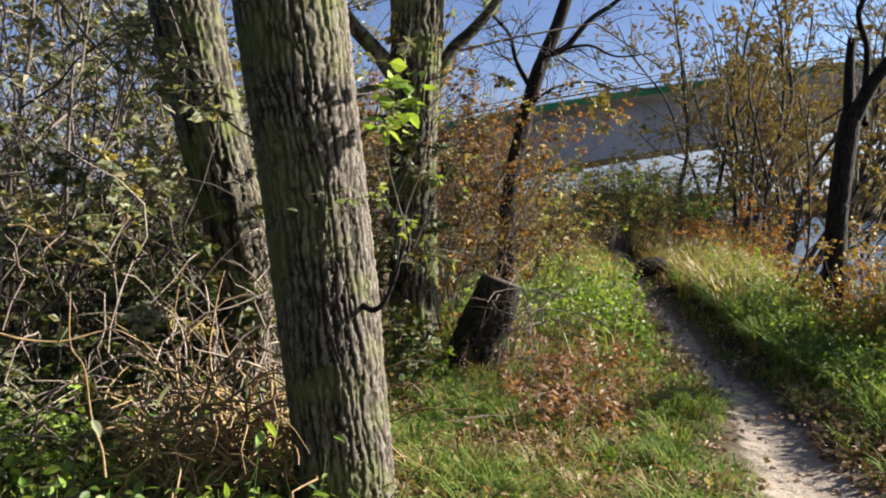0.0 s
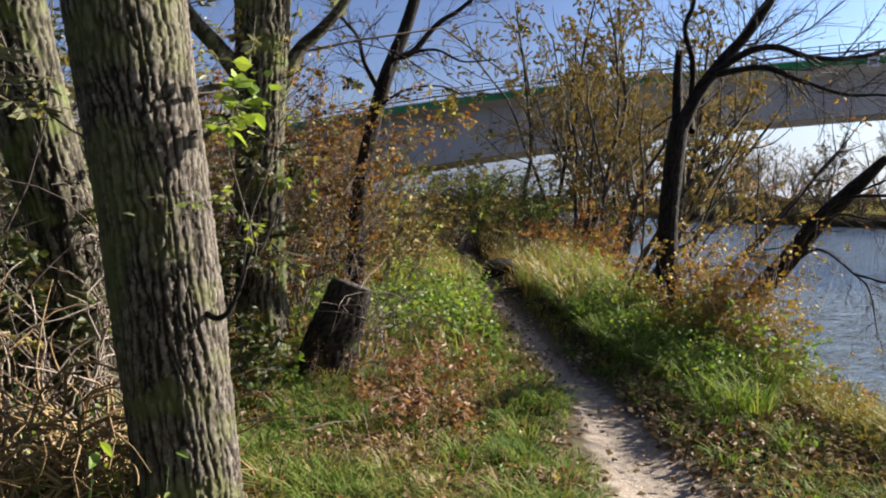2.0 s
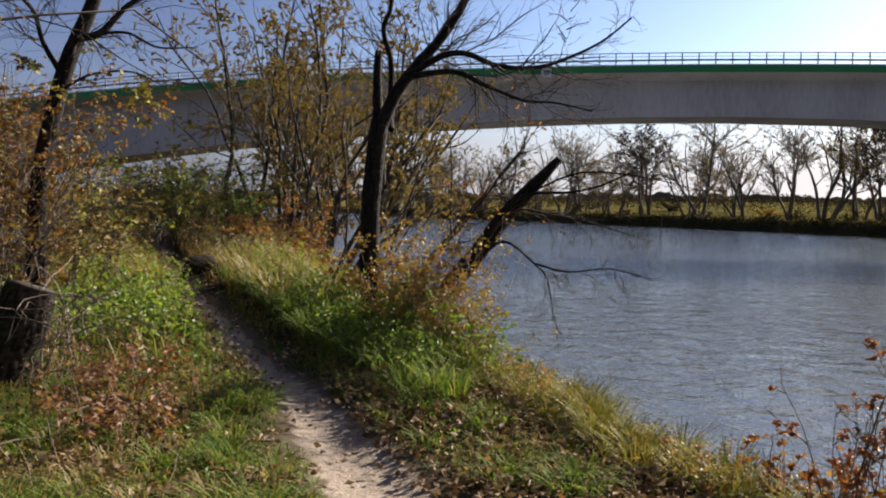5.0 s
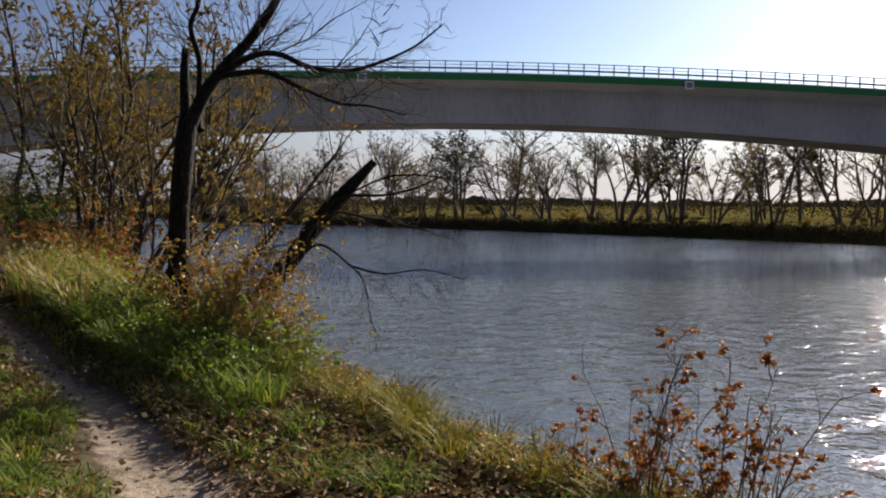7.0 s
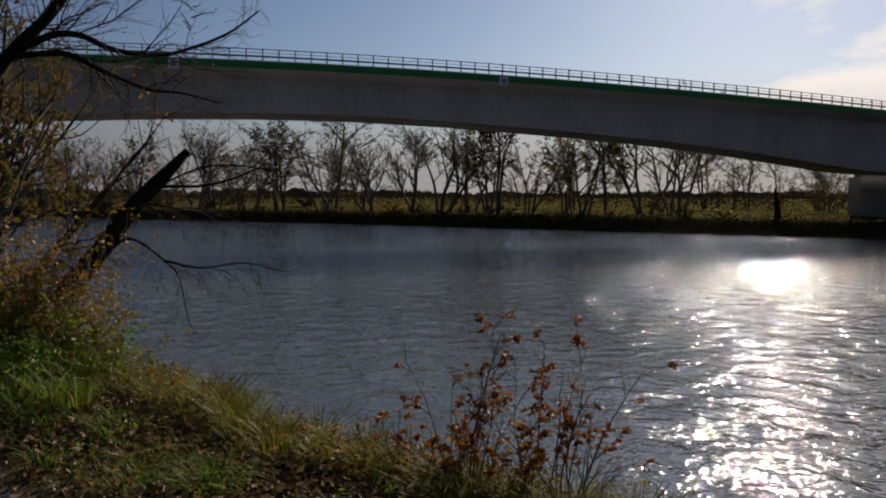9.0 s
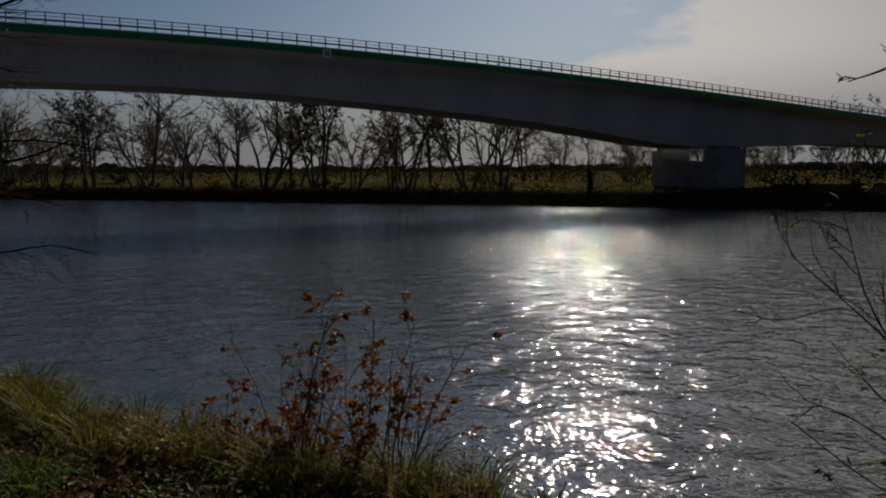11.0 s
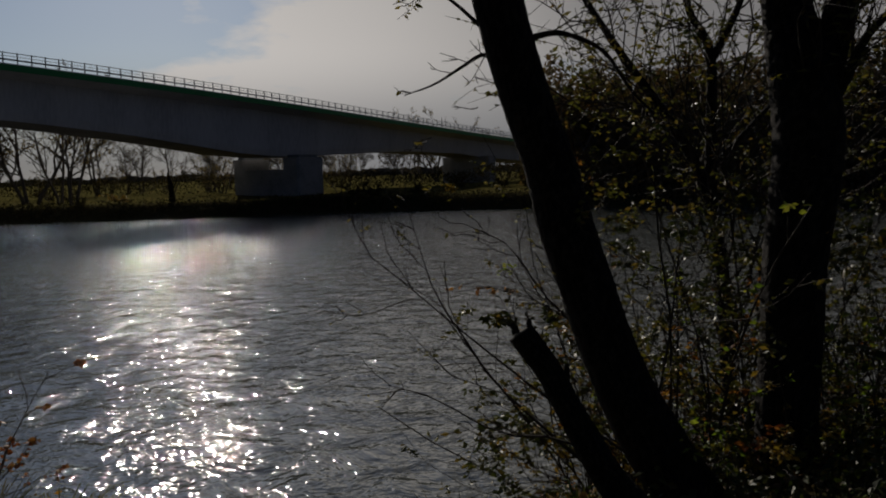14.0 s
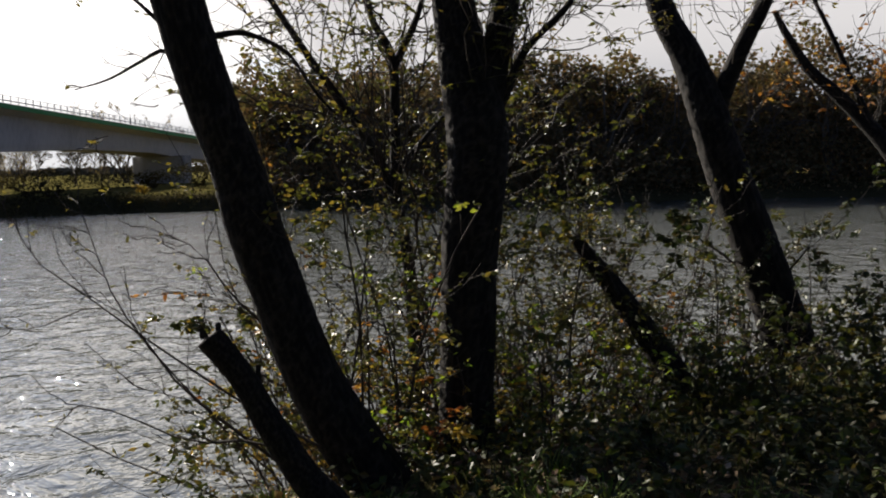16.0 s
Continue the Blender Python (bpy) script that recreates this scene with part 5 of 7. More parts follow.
# ---- right bank bushes ----
behind = thing("shrub", "dark forked shrub with small autumn leaves", "shrub", "bank bushes")
hl = [limb(behind, [(5.55, -2.5, -1.2), (5.68, -2.41, 0.14), (5.7, -2.36, 0.95), (5.74, -2.26, 1.46), (5.81, -2.07, 1.87), (5.9, -1.78, 2.32), (5.96, -1.56, 2.68), (6.0, -1.3, 3.1)], 0.06, 0.018, BARK_DARK, 71, "stem"),
      limb(behind, [(5.72, -2.3, 1.3), (5.72, -2.3, 1.79), (5.72, -2.3, 2.36), (5.77, -2.18, 2.64), (5.79, -2.12, 2.9)], 0.045, 0.02, BARK_DARK, 72, "stem"),
      limb(behind, [(5.72, -2.3, 2.3), (5.67, -2.44, 2.59), (5.64, -2.51, 2.79), (5.6, -2.6, 3.1)], 0.03, 0.015, BARK_DARK, 73, "stem"),
      limb(behind, [(5.75, -2.25, 1.5), (5.9, -2.7, 1.9), (5.9, -3.0, 2.2)], 0.025, 0.01, BARK_DARK, 74, "stem"),
      smoothed([(5.8, -2.1, 1.8), (6.1, -1.9, 2.1), (6.3, -1.6, 2.3)], 10)]
twigs_on(behind, hl, 0.02, rng, 90, 500, LEAF_BANK, 3600, 0.05, len1=0.5)
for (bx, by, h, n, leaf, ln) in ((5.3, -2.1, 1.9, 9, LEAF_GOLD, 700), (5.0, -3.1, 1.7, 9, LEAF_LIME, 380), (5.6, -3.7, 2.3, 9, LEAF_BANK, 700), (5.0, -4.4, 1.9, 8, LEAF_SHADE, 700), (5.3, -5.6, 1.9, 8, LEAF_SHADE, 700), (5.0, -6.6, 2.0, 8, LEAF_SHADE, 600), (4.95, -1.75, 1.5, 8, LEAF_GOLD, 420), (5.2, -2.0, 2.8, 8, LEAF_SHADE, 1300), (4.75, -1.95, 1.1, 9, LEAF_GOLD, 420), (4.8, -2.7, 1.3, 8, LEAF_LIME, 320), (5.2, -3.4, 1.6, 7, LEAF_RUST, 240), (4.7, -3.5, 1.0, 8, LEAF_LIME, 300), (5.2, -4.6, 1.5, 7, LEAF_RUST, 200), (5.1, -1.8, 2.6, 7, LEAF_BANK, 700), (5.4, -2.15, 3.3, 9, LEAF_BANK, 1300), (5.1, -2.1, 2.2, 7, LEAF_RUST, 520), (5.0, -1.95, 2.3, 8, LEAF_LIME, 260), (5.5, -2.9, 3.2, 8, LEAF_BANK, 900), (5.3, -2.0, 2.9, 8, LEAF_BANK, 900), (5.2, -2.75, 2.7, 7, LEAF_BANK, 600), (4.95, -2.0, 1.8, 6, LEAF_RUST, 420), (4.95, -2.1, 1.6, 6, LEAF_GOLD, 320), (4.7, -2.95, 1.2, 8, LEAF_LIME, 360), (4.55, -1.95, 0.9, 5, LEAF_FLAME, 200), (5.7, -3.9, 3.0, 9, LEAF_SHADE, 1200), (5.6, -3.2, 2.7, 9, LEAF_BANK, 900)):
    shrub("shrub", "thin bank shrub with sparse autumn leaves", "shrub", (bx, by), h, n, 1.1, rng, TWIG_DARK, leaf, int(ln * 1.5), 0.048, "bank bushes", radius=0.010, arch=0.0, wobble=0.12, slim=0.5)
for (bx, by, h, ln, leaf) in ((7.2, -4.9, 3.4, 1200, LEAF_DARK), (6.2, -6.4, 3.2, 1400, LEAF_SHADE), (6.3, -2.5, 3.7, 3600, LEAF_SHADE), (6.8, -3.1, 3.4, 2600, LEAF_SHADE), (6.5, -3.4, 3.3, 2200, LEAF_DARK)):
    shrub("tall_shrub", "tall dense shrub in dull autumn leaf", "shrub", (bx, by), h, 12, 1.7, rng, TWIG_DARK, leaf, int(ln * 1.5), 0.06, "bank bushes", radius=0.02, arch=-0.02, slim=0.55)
# dark-coloured bushes; those back from the brink are added to stand for ground shade
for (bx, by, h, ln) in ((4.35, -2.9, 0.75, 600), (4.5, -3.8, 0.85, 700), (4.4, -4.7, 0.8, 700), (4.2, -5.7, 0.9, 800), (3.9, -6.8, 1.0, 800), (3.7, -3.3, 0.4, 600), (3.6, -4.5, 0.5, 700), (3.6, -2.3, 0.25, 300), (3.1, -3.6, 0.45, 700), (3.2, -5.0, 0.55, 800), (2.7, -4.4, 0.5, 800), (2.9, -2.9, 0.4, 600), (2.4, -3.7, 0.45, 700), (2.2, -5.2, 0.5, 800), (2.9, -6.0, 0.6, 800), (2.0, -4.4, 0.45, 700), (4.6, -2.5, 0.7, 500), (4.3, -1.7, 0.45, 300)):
    shrub("low_bush", "low brink bush coloured dark for bank shade", "bush", (bx, by), h, 14, 1.2, rng, TWIG_DARK, LEAF_SHADE, ln, 0.06, "low bushes", radius=0.006, arch=-0.06, slim=0.7)

# bush with rusty leaves below the brink in front of the water
for x, y, h, n, ln in ((3.62, 2.40, 0.86, 11, 240), (3.72, 1.98, 0.9, 12, 280), (3.80, 2.8, 0.42, 7, 90), (3.78, 3.2, 0.38, 6, 70), (3.66, 2.25, 0.5, 10, 150), (3.68, 2.6, 0.4, 9, 120)):
    shrub("rusty_bush", "sparse bush with rusty orange autumn leaves", "bush", (x, y), h, n, 0.30, rng, TWIG, LEAF_FLAME, int(ln * 2.7), 0.031, "rusty bushes", radius=0.006, arch=-0.01, wobble=0.09, slim=0.75, levels=[(n * 4, 0.3, 1.0, 40, 0.34, 5, 0.15, 0.02), (n * 7, 0.3, 1.0, 40, 0.4, 4, 0.2, 0.0)])

# ---- undergrowth along the path ----
def on_bank(x, y):
    return x < near_edge(y) + 0.35


def off_path(x, y, width):
    w = width * (0.6 + 0.8 * fractal(x * 3, y * 3, 51, 2))
    return np.abs(x - path_x(y)) > w


def patch(x, y, scale, seed, lo, hi):
    return np.clip((fractal(x * scale, y * scale, seed, 3) - lo) / (hi - lo), 0, 1)


def grass_field(name, label, n, area, keep, height, width, mat, lean=0.6):
    p = scatter(n, *area, rng, keep)
    v, qd, tr = blades(p, height, width, rng, lean)
    stuff(name, label, "grass", mesh_of(name, v, [qd, tr], mat, False))


def thin_turf(x, y):
    """Fallen leaves smother most of the grass between the path and the brink."""
    return 1 - 0.6 * (x > path_x(y) + 0.2) * np.clip((near_edge(y) - 0.75 - x) / 0.4, 0, 1) * np.clip((6.4 - y) / 1.2, 0, 1) * patch(x, y, 1.2, 94, 0.34, 0.46)


def tufty(x, y):
    """Where the grass grows thick; fallen leaves gather between."""
    return patch(x, y, 2.9, 61, 0.42, 0.58)


grass_field("grass", "short green grass beside the path", 42000, (-3.5, 4.6, 1.6, 9), lambda x, y: (x < near_edge(y) - 0.75 + 0.12 * np.clip(y - 4, 0, 6)) * off_path(x, y, np.interp(y, [3, 6, 9], [0.40, 0.30, 0.22])) * thin_turf(x, y) * (0.05 + 0.95 * tufty(x, y)), 0.10, 0.009, GRASS, 1.3)
grass_field("grass", "longer green grass tussocks on the bank", 42000, (-2.5, 4.6, 2.0, 14), lambda x, y: (x < near_edge(y) - 0.75 + 0.12 * np.clip(y - 4, 0, 6)) * off_path(x, y, np.interp(y, [3, 6, 9], [0.55, 0.42, 0.32])) * thin_turf(x, y) * tufty(x, y) * patch(x, y, 0.9, 62, 0.42, 0.58), 0.14, 0.009, GRASS, 1.4)
grass_field("grass", "yellowing grass hanging over the brink", 22000, (3.0, 6.0, 1.5, 12), lambda x, y: (np.abs(x - near_edge(y) - 0.02) < 0.42) * (0.25 + 0.75 * patch(x, y, 1.6, 63, 0.35, 0.55)), 0.2, 0.006, GRASS_GOLD, 1.1)
grass_field("grass", "tall yellowing grass farther along the bank", 42000, (-3, 12, 13, 40), lambda x, y: on_bank(x, y) * off_path(x, y, 0.45) * (0.2 + 0.8 * patch(x, y, 0.5, 64, 0.35, 0.6)), 0.55, 0.022, GRASS_RUSSET, 0.7)
grass_field("grass", "dry straw grass among the herbs", 9000, (-1, 10, 8, 30), lambda x, y: on_bank(x, y) * off_path(x, y, 0.6) * patch(x, y, 0.6, 65, 0.45, 0.6), 0.65, 0.014, GRASS_DRY, 0.7)
grass_field("grass", "yellowing grass beside the path", 22000, (-2.5, 3.6, 2.0, 12), lambda x, y: on_bank(x, y) * off_path(x, y, np.interp(y, [3, 6, 9], [0.45, 0.34, 0.26])) * thin_turf(x, y) * patch(x, y, 1.0, 67, 0.38, 0.56), 0.17, 0.008, GRASS_GOLD, 1.1)
# takes the darkened leaf colour in place of GRASS, as painted shade
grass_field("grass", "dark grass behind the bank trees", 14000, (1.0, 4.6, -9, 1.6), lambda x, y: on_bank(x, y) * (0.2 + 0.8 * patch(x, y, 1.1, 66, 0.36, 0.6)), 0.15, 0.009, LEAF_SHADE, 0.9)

grass_field("grass", "short green grass round the standing place", 16000, (-4.5, 2.9, -3.0, 1.9), lambda x, y: (x < near_edge(y) + 0.2) * off_path(x, y, 0.45) * (0.15 + 0.85 * tufty(x, y)), 0.09, 0.009, GRASS, 1.3)
grass_field("grass", "rough grass under the thicket", 14000, (-7, -2.2, 1.5, 12), lambda x, y: 0.3 + 0.7 * tufty(x, y), 0.14, 0.010, GRASS_GOLD, 1.2)


def tussocks(label, n, area, keep, per, height, width, mat, out=0.9):
    c = scatter(n, *area, rng, keep)
    k = len(c)
    a = rng.uniform(0, 2 * np.pi, (k, per))
    r = np.sqrt(rng.uniform(0, 1, (k, per))) * 0.10
    h = (height * rng.uniform(0.6, 1.3, k))[:, None] * rng.uniform(0.6, 1.15, (k, per))
    d = np.stack([np.cos(a), np.sin(a), 0 * a], -1)
    p = c[:, None, :] + d * r[..., None]
    w = np.stack([-np.sin(a), np.cos(a), 0 * a], -1) * width * 0.5
    reach = (h * out * rng.uniform(0.4, 1.2, (k, per)))[..., None]
    up = np.array([0, 0, 1.0])
    hh = h[..., None]
    q1 = p + d * reach * 0.22 + up * hh * 0.55
    q2 = p + d * reach * 0.62 + up * hh * 0.82
    q3 = p + d * reach * 1.05 + up * hh * 0.66
    v = np.stack([p - w, p + w, q1 - w, q1 + w, q2 - w * 0.8, q2 + w * 0.8, q3], 2).reshape(-1, 3)
    i = np.arange(k * per)[:, None] * 7
    quads = np.concatenate([i + np.array([0, 1, 3, 2]), i + np.array([2, 3, 5, 4])])
    stuff("grass_tussock", label, "grass", mesh_of("grass_tussock", v, [quads, i + np.array([4, 5, 6])], mat, False))


tussocks("green grass tussocks beside the path", 1000, (-2.2, 4.0, 2.4, 10), lambda x, y: (x < near_edge(y) - 0.9) * off_path(x, y, 0.6) * thin_turf(x, y) * (0.02 + 0.98 * tufty(x, y)) * (np.hypot(x + 0.15, y - 7.7) > 0.75), 44, 0.17, 0.008, GRASS, 1.4)
tussocks("withered straw tussocks beside the path", 160, (-2.2, 3.4, 2.6, 9), lambda x, y: (x < near_edge(y) - 0.9) * off_path(x, y, 0.6) * (1 - 0.6 * tufty(x, y)), 34, 0.17, 0.006, GRASS_DRY, 1.4)
tussocks("drooping yellow-green tussocks on the brink", 560, (3.0, 6.2, 1.4, 12), lambda x, y: (np.abs(x - near_edge(y) + 0.12) < 0.45) * 1.0, 60, 0.27, 0.006, GRASS_GOLD, 1.2)
tussocks("lush green grass tussocks between path and river", 1500, (2.6, 6.4, 4.5, 15), lambda x, y: (x < near_edge(y) - 0.2) * np.clip((y - 5.0 - 0.6 * (x - 3)) / 2.5, 0, 1) * (x > path_x(y) + 0.5 + 0.4 * fractal(y * 2, x * 2, 56)), 46, 0.36, 0.010, GRASS, 1.1)
tussocks("green tussocks round the standing place", 240, (-4.0, 3.6, -2.5, 1.8), lambda x, y: (np.hypot(x, y) > 0.7) * (x < near_edge(y) - 0.3) * off_path(x, y, 0.6), 40, 0.14, 0.008, GRASS, 1.3)
tussocks("grass tufts leaning over the path edge", 520, (0.6, 4.6, 3.0, 16), lambda x, y: (np.abs(np.abs(x - path_x(y)) - 0.42 * np.interp(y, [3, 6.5, 16], [1.15, 0.85, 0.75])) < 0.14) * patch(x, y, 1.7, 91, 0.4, 0.55), 30, 0.13, 0.008, GRASS, 1.4)
tussocks("straw-coloured tussocks along the bank", 240, (2.4, 9.0, 10, 26), lambda x, y: on_bank(x, y) * off_path(x, y, 0.6), 46, 0.6, 0.018, GRASS_DRY)


def herb_bed(name, label, n, area, keep, height, mat, leaf, per, size, spread=0.25, slim=0.5, fine=False):
    p = scatter(n, *area, rng, keep)
    k = len(p)
    w = rng.normal(size=(k, 3)) * spread + np.array([0, 0, 1.0])
    L = height * rng.uniform(0.5, 1.25, k) * (0.75 + 0.5 * patch(p[:, 0], p[:, 1], 0.8, 71, 0.35, 0.65))
    lines = runners(p, w, L, 6, 0.14, -0.03, rng)
    ob = thing(name, label, "herbs")
    ob["kind"] = "stuff"
    v, q = tubes(lines, np.full(k, 0.004), np.full(k, 0.0015), 3)
    tagged(part("stalk", mesh_of("stalk", v, q, mat, True), ob), kind="stuff")
    pts = lines[np.repeat(np.arange(k), per), rng.integers(1, 6, k * per)] + rng.normal(size=(k * per, 3)) * 0.025
    v, f = (fine_leaves if fine else far_leaves if area[2] > 8 else leaves)(pts, size, rng, 0.25, slim)
    tagged(part("foliage", mesh_of("foliage", v, f, leaf, False), ob), kind="stuff")
    return ob


herb_bed("herbs", "lush green herbs between path and river", 1500, (2.6, 6.5, 6.2, 13), lambda x, y: on_bank(x, y) * (x > path_x(y) + 0.5 + 0.3 * fractal(y * 2, y * 0, 55)) * (0.35 + 0.65 * patch(x, y, 0.9, 72, 0.36, 0.55)), 0.55, LEAF_GREEN, LEAF_GREEN, 16, 0.062, 0.3)
herb_bed("herbs", "sunlit yellow-green herbs between path and river", 760, (3.2, 7.5, 7.0, 17), lambda x, y: (x < near_edge(y) - 0.35) * (x > path_x(y) + 0.75) * (0.35 + 0.65 * patch(x, y, 1.1, 88, 0.4, 0.55)), 0.72, LEAF_LIME, LEAF_LIME, 18, 0.05, 0.22)
herb_bed("herbs", "golden herbs farther along the bank", 800, (2.0, 12, 15, 32), lambda x, y: on_bank(x, y) * off_path(x, y, 0.7), 0.85, STALK, LEAF_BROWN, 12, 0.08, 0.25)
herb_bed("herbs", "yellow-green herbs beyond the stump", 2400, (-0.5, 4.2, 8.6, 22), lambda x, y: (x < path_x(y) - 0.45) * (x > path_x(y) - 2.8) * (0.4 + 0.6 * patch(x, y, 0.9, 73, 0.36, 0.55)), 0.45, LEAF_GREEN, LEAF_GREEN, 15, 0.07, 0.3)
herb_bed("herbs", "yellow-green herbs by the path bend", 700, (0.5, 4.2, 8.8, 20), lambda x, y: (x < path_x(y) - 0.4) * (x > path_x(y) - 1.8) * patch(x, y, 0.8, 90, 0.4, 0.55), 0.5, LEAF_LIME, LEAF_LIME, 15, 0.065, 0.3)
herb_bed("herbs", "low yellowing herbs along the brink", 2100, (3.0, 6.0, 1.5, 9.5), lambda x, y: (np.abs(x - near_edge(y) + 0.1) < 0.5) * (0.3 + 0.7 * patch(x, y, 1.8, 77, 0.36, 0.56)), 0.26, STALK, LEAF_GOLD, 18, 0.032, 0.4, 0.6)
herb_bed("herbs", "small yellow-green herbs on the brink", 1700, (3.0, 6.0, 1.5, 8.5), lambda x, y: (np.abs(x - near_edge(y) + 0.1) < 0.42) * (0.3 + 0.7 * patch(x, y, 1.6, 79, 0.36, 0.56)), 0.30, LEAF_LIME, LEAF_OLIVE, 16, 0.034, 0.4, 0.6)
herb_bed("herbs", "rusty seedlings on the brink", 620, (3.2, 5.6, 1.5, 9.5), lambda x, y: (np.abs(x - near_edge(y)) < 0.4) * patch(x, y, 1.2, 78, 0.42, 0.56), 0.36, STALK, LEAF_RUST, 12, 0.042, 0.3, 0.7)
herb_bed("withered_herbs", "withered brown dock and bramble stalks", 560, (0.1, 1.9, 5.7, 9.4), lambda x, y: (x < path_x(y) - 0.75) * (0.03 + 0.97 * np.exp(-((x - 1.05) / 0.42) ** 2 - ((y - 6.8) / 1.0) ** 2) * patch(x, y, 2.2, 75, 0.38, 0.62)) * (x > 0.58), 0.40, STALK, DRY_LEAF, 30, 0.062, 0.45)
herb_bed("withered_herbs", "low withered brown weeds in the grass", 1700, (-2.2, 3.2, 2.2, 8.5), lambda x, y: off_path(x, y, 0.6) * (1 - 0.7 * tufty(x, y)) * patch(x, y, 1.5, 85, 0.44, 0.58), 0.15, STALK, DRY_LEAF, 9, 0.045, 0.6)
herb_bed("withered_herbs", "reddish seed stalks among the grass", 240, (-1.0, 3.2, 4.0, 9.0), lambda x, y: off_path(x, y, 0.6) * patch(x, y, 1.1, 86, 0.44, 0.58), 0.34, STALK, LEAF_RUST, 14, 0.026, 0.35)
herb_bed("herb_stalks", "upright golden autumn stalks by the leaning trunk", 280, (3.95, 4.75, 6.9, 8.8), lambda x, y: on_bank(x, y) * patch(x, y, 1.3, 87, 0.36, 0.5), 1.05, STALK, LEAF_GOLD, 26, 0.05, 0.12, 0.6)
herb_bed("herb_stalks", "upright orange autumn stalks by the leaning trunk", 110, (4.1, 4.75, 7.3, 8.9), lambda x, y: on_bank(x, y) * 1.0, 0.95, STALK, LEAF_RUST, 22, 0.045, 0.14, 0.6)
herb_bed("herbs", "small leafy weeds in the grass", 3000, (-2.2, 3.6, 2.2, 8.5), lambda x, y: off_path(x, y, 0.55) * (0.1 + 0.9 * tufty(x, y)) * patch(x, y, 1.8, 74, 0.4, 0.56), 0.13, LEAF_GREEN, LEAF_GREEN, 6, 0.045, 0.5, 0.7)
herb_bed("nettles", "dark green nettles under the thicket", 480, (-3.4, -0.4, 2.4, 7.5), lambda x, y: (x < -0.35 - 0.12 * y + 0.4 * fractal(y * 2, y * 0, 57)) * 0.9, 0.42, LEAF_GREEN, LEAF_GREEN, 12, 0.062, 0.35, 0.55, True)
herb_bed("broad_herbs", "large-leaved green herbs under the thicket", 80, (-2.6, -0.75, 2.6, 5.2), lambda x, y: (x < -0.25 * y) * patch(x, y, 1.2, 89, 0.38, 0.55), 0.5, LEAF_GREEN, LEAF_FRESH, 9, 0.085, 0.4, 0.5, True)
herb_bed("broad_herbs", "light green leafy herbs by the straw heap", 40, (-0.95, -0.4, 3.7, 4.4), lambda x, y: x * 0 + 1, 0.25, LEAF_GREEN, LEAF_GREEN, 12, 0.06, 0.4, 0.6, True)
herb_bed("nettles", "fresh green sprig at the foot of the stump", 14, (-0.3, 0.05, 7.0, 7.4), lambda x, y: x * 0 + 1, 0.30, LEAF_GREEN, LEAF_GREEN, 12, 0.08, 0.35, 0.6, True)
# the shade on these weeds is in their leaf colour
herb_bed("herbs", "weeds on the bank top coloured dark for shade", 380, (2.4, 4.6, -8.5, -1.2), lambda x, y: on_bank(x, y) * (x > 2.9), 0.28, LEAF_SHADE, LEAF_SHADE, 12, 0.06, 0.35, 0.6)


def fallen_leaves(n, area, keep, size, label):
    p = scatter(n, *area, rng, keep)
    p[:, 2] += 0.02 + rng.uniform(0, 0.08, len(p))
    v, f = leaves(p, size, rng, 0.0, 0.6, 0.3)
    stuff("leaf_litter", label, "leaf litter", mesh_of("leaf_litter", v, f, LITTER, False))


fallen_leaves(40000, (-2.8, 4.4, 1.8, 9), lambda x, y: on_bank(x, y) * (0.05 + 0.95 * (1 - 0.92 * tufty(x, y)) * patch(x, y, 2.4, 81, 0.3, 0.5)) * (0.25 + 0.75 * off_path(x, y, 0.35)), 0.056, "pale brown fallen leaves in the grass")
fallen_leaves(13000, (2.0, 4.2, 1.4, 6.8), lambda x, y: on_bank(x, y) * (x > path_x(y) + 0.22) * (0.3 + 0.7 * patch(x, y, 1.5, 82, 0.36, 0.55)), 0.055, "thick fallen leaves between path and brink")
fallen_leaves(9000, (-4.0, 4.0, -3.0, 1.8), lambda x, y: on_bank(x, y) * (1 - 0.8 * tufty(x, y)) * (0.25 + 0.75 * off_path(x, y, 0.35)), 0.055, "fallen leaves round the standing place")
fallen_leaves(5000, (0, 5, 8, 20), lambda x, y: on_bank(x, y) * (np.abs(x - path_x(y)) < 0.8), 0.06, "fallen leaves along the path")
fallen_leaves(1600, (1.5, 4.4, -8, 1.2), lambda x, y: on_bank(x, y), 0.055, "fallen leaves under the bank trees")

# loose sticks in the grass
for i, (x, y, a, L) in enumerate(((0.35, 6.0, 40, 0.7), (0.05, 5.8, 15, 0.5), (3.6, 13.5, 60, 0.9), (3.5, 14.4, 20, 0.7), (1.15, 5.0, 100, 0.35), (-0.2, 6.6, 130, 0.6), (2.9, 2.6, 75, 0.3))):
    z = float(ground_z(x, y)) + 0.06
    w = np.array([[math.cos(radians(a)), math.sin(radians(a)), 0.12]])
    v, q = tubes(runners(np.array([[x, y, z]]), w, L, 7, 0.12, -0.01, rng), np.array([0.011]), np.array([0.004]), 6)
    tagged(part("stick", mesh_of("stick", v, q, STALK, True)), "dry fallen stick lying in the grass", "stick", "fallen sticks")
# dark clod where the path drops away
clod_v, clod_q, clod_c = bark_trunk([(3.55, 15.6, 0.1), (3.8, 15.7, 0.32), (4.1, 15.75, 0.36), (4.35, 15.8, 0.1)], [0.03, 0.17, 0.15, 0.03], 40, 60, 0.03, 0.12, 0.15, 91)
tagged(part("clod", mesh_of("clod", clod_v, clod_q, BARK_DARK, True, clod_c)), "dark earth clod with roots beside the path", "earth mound")

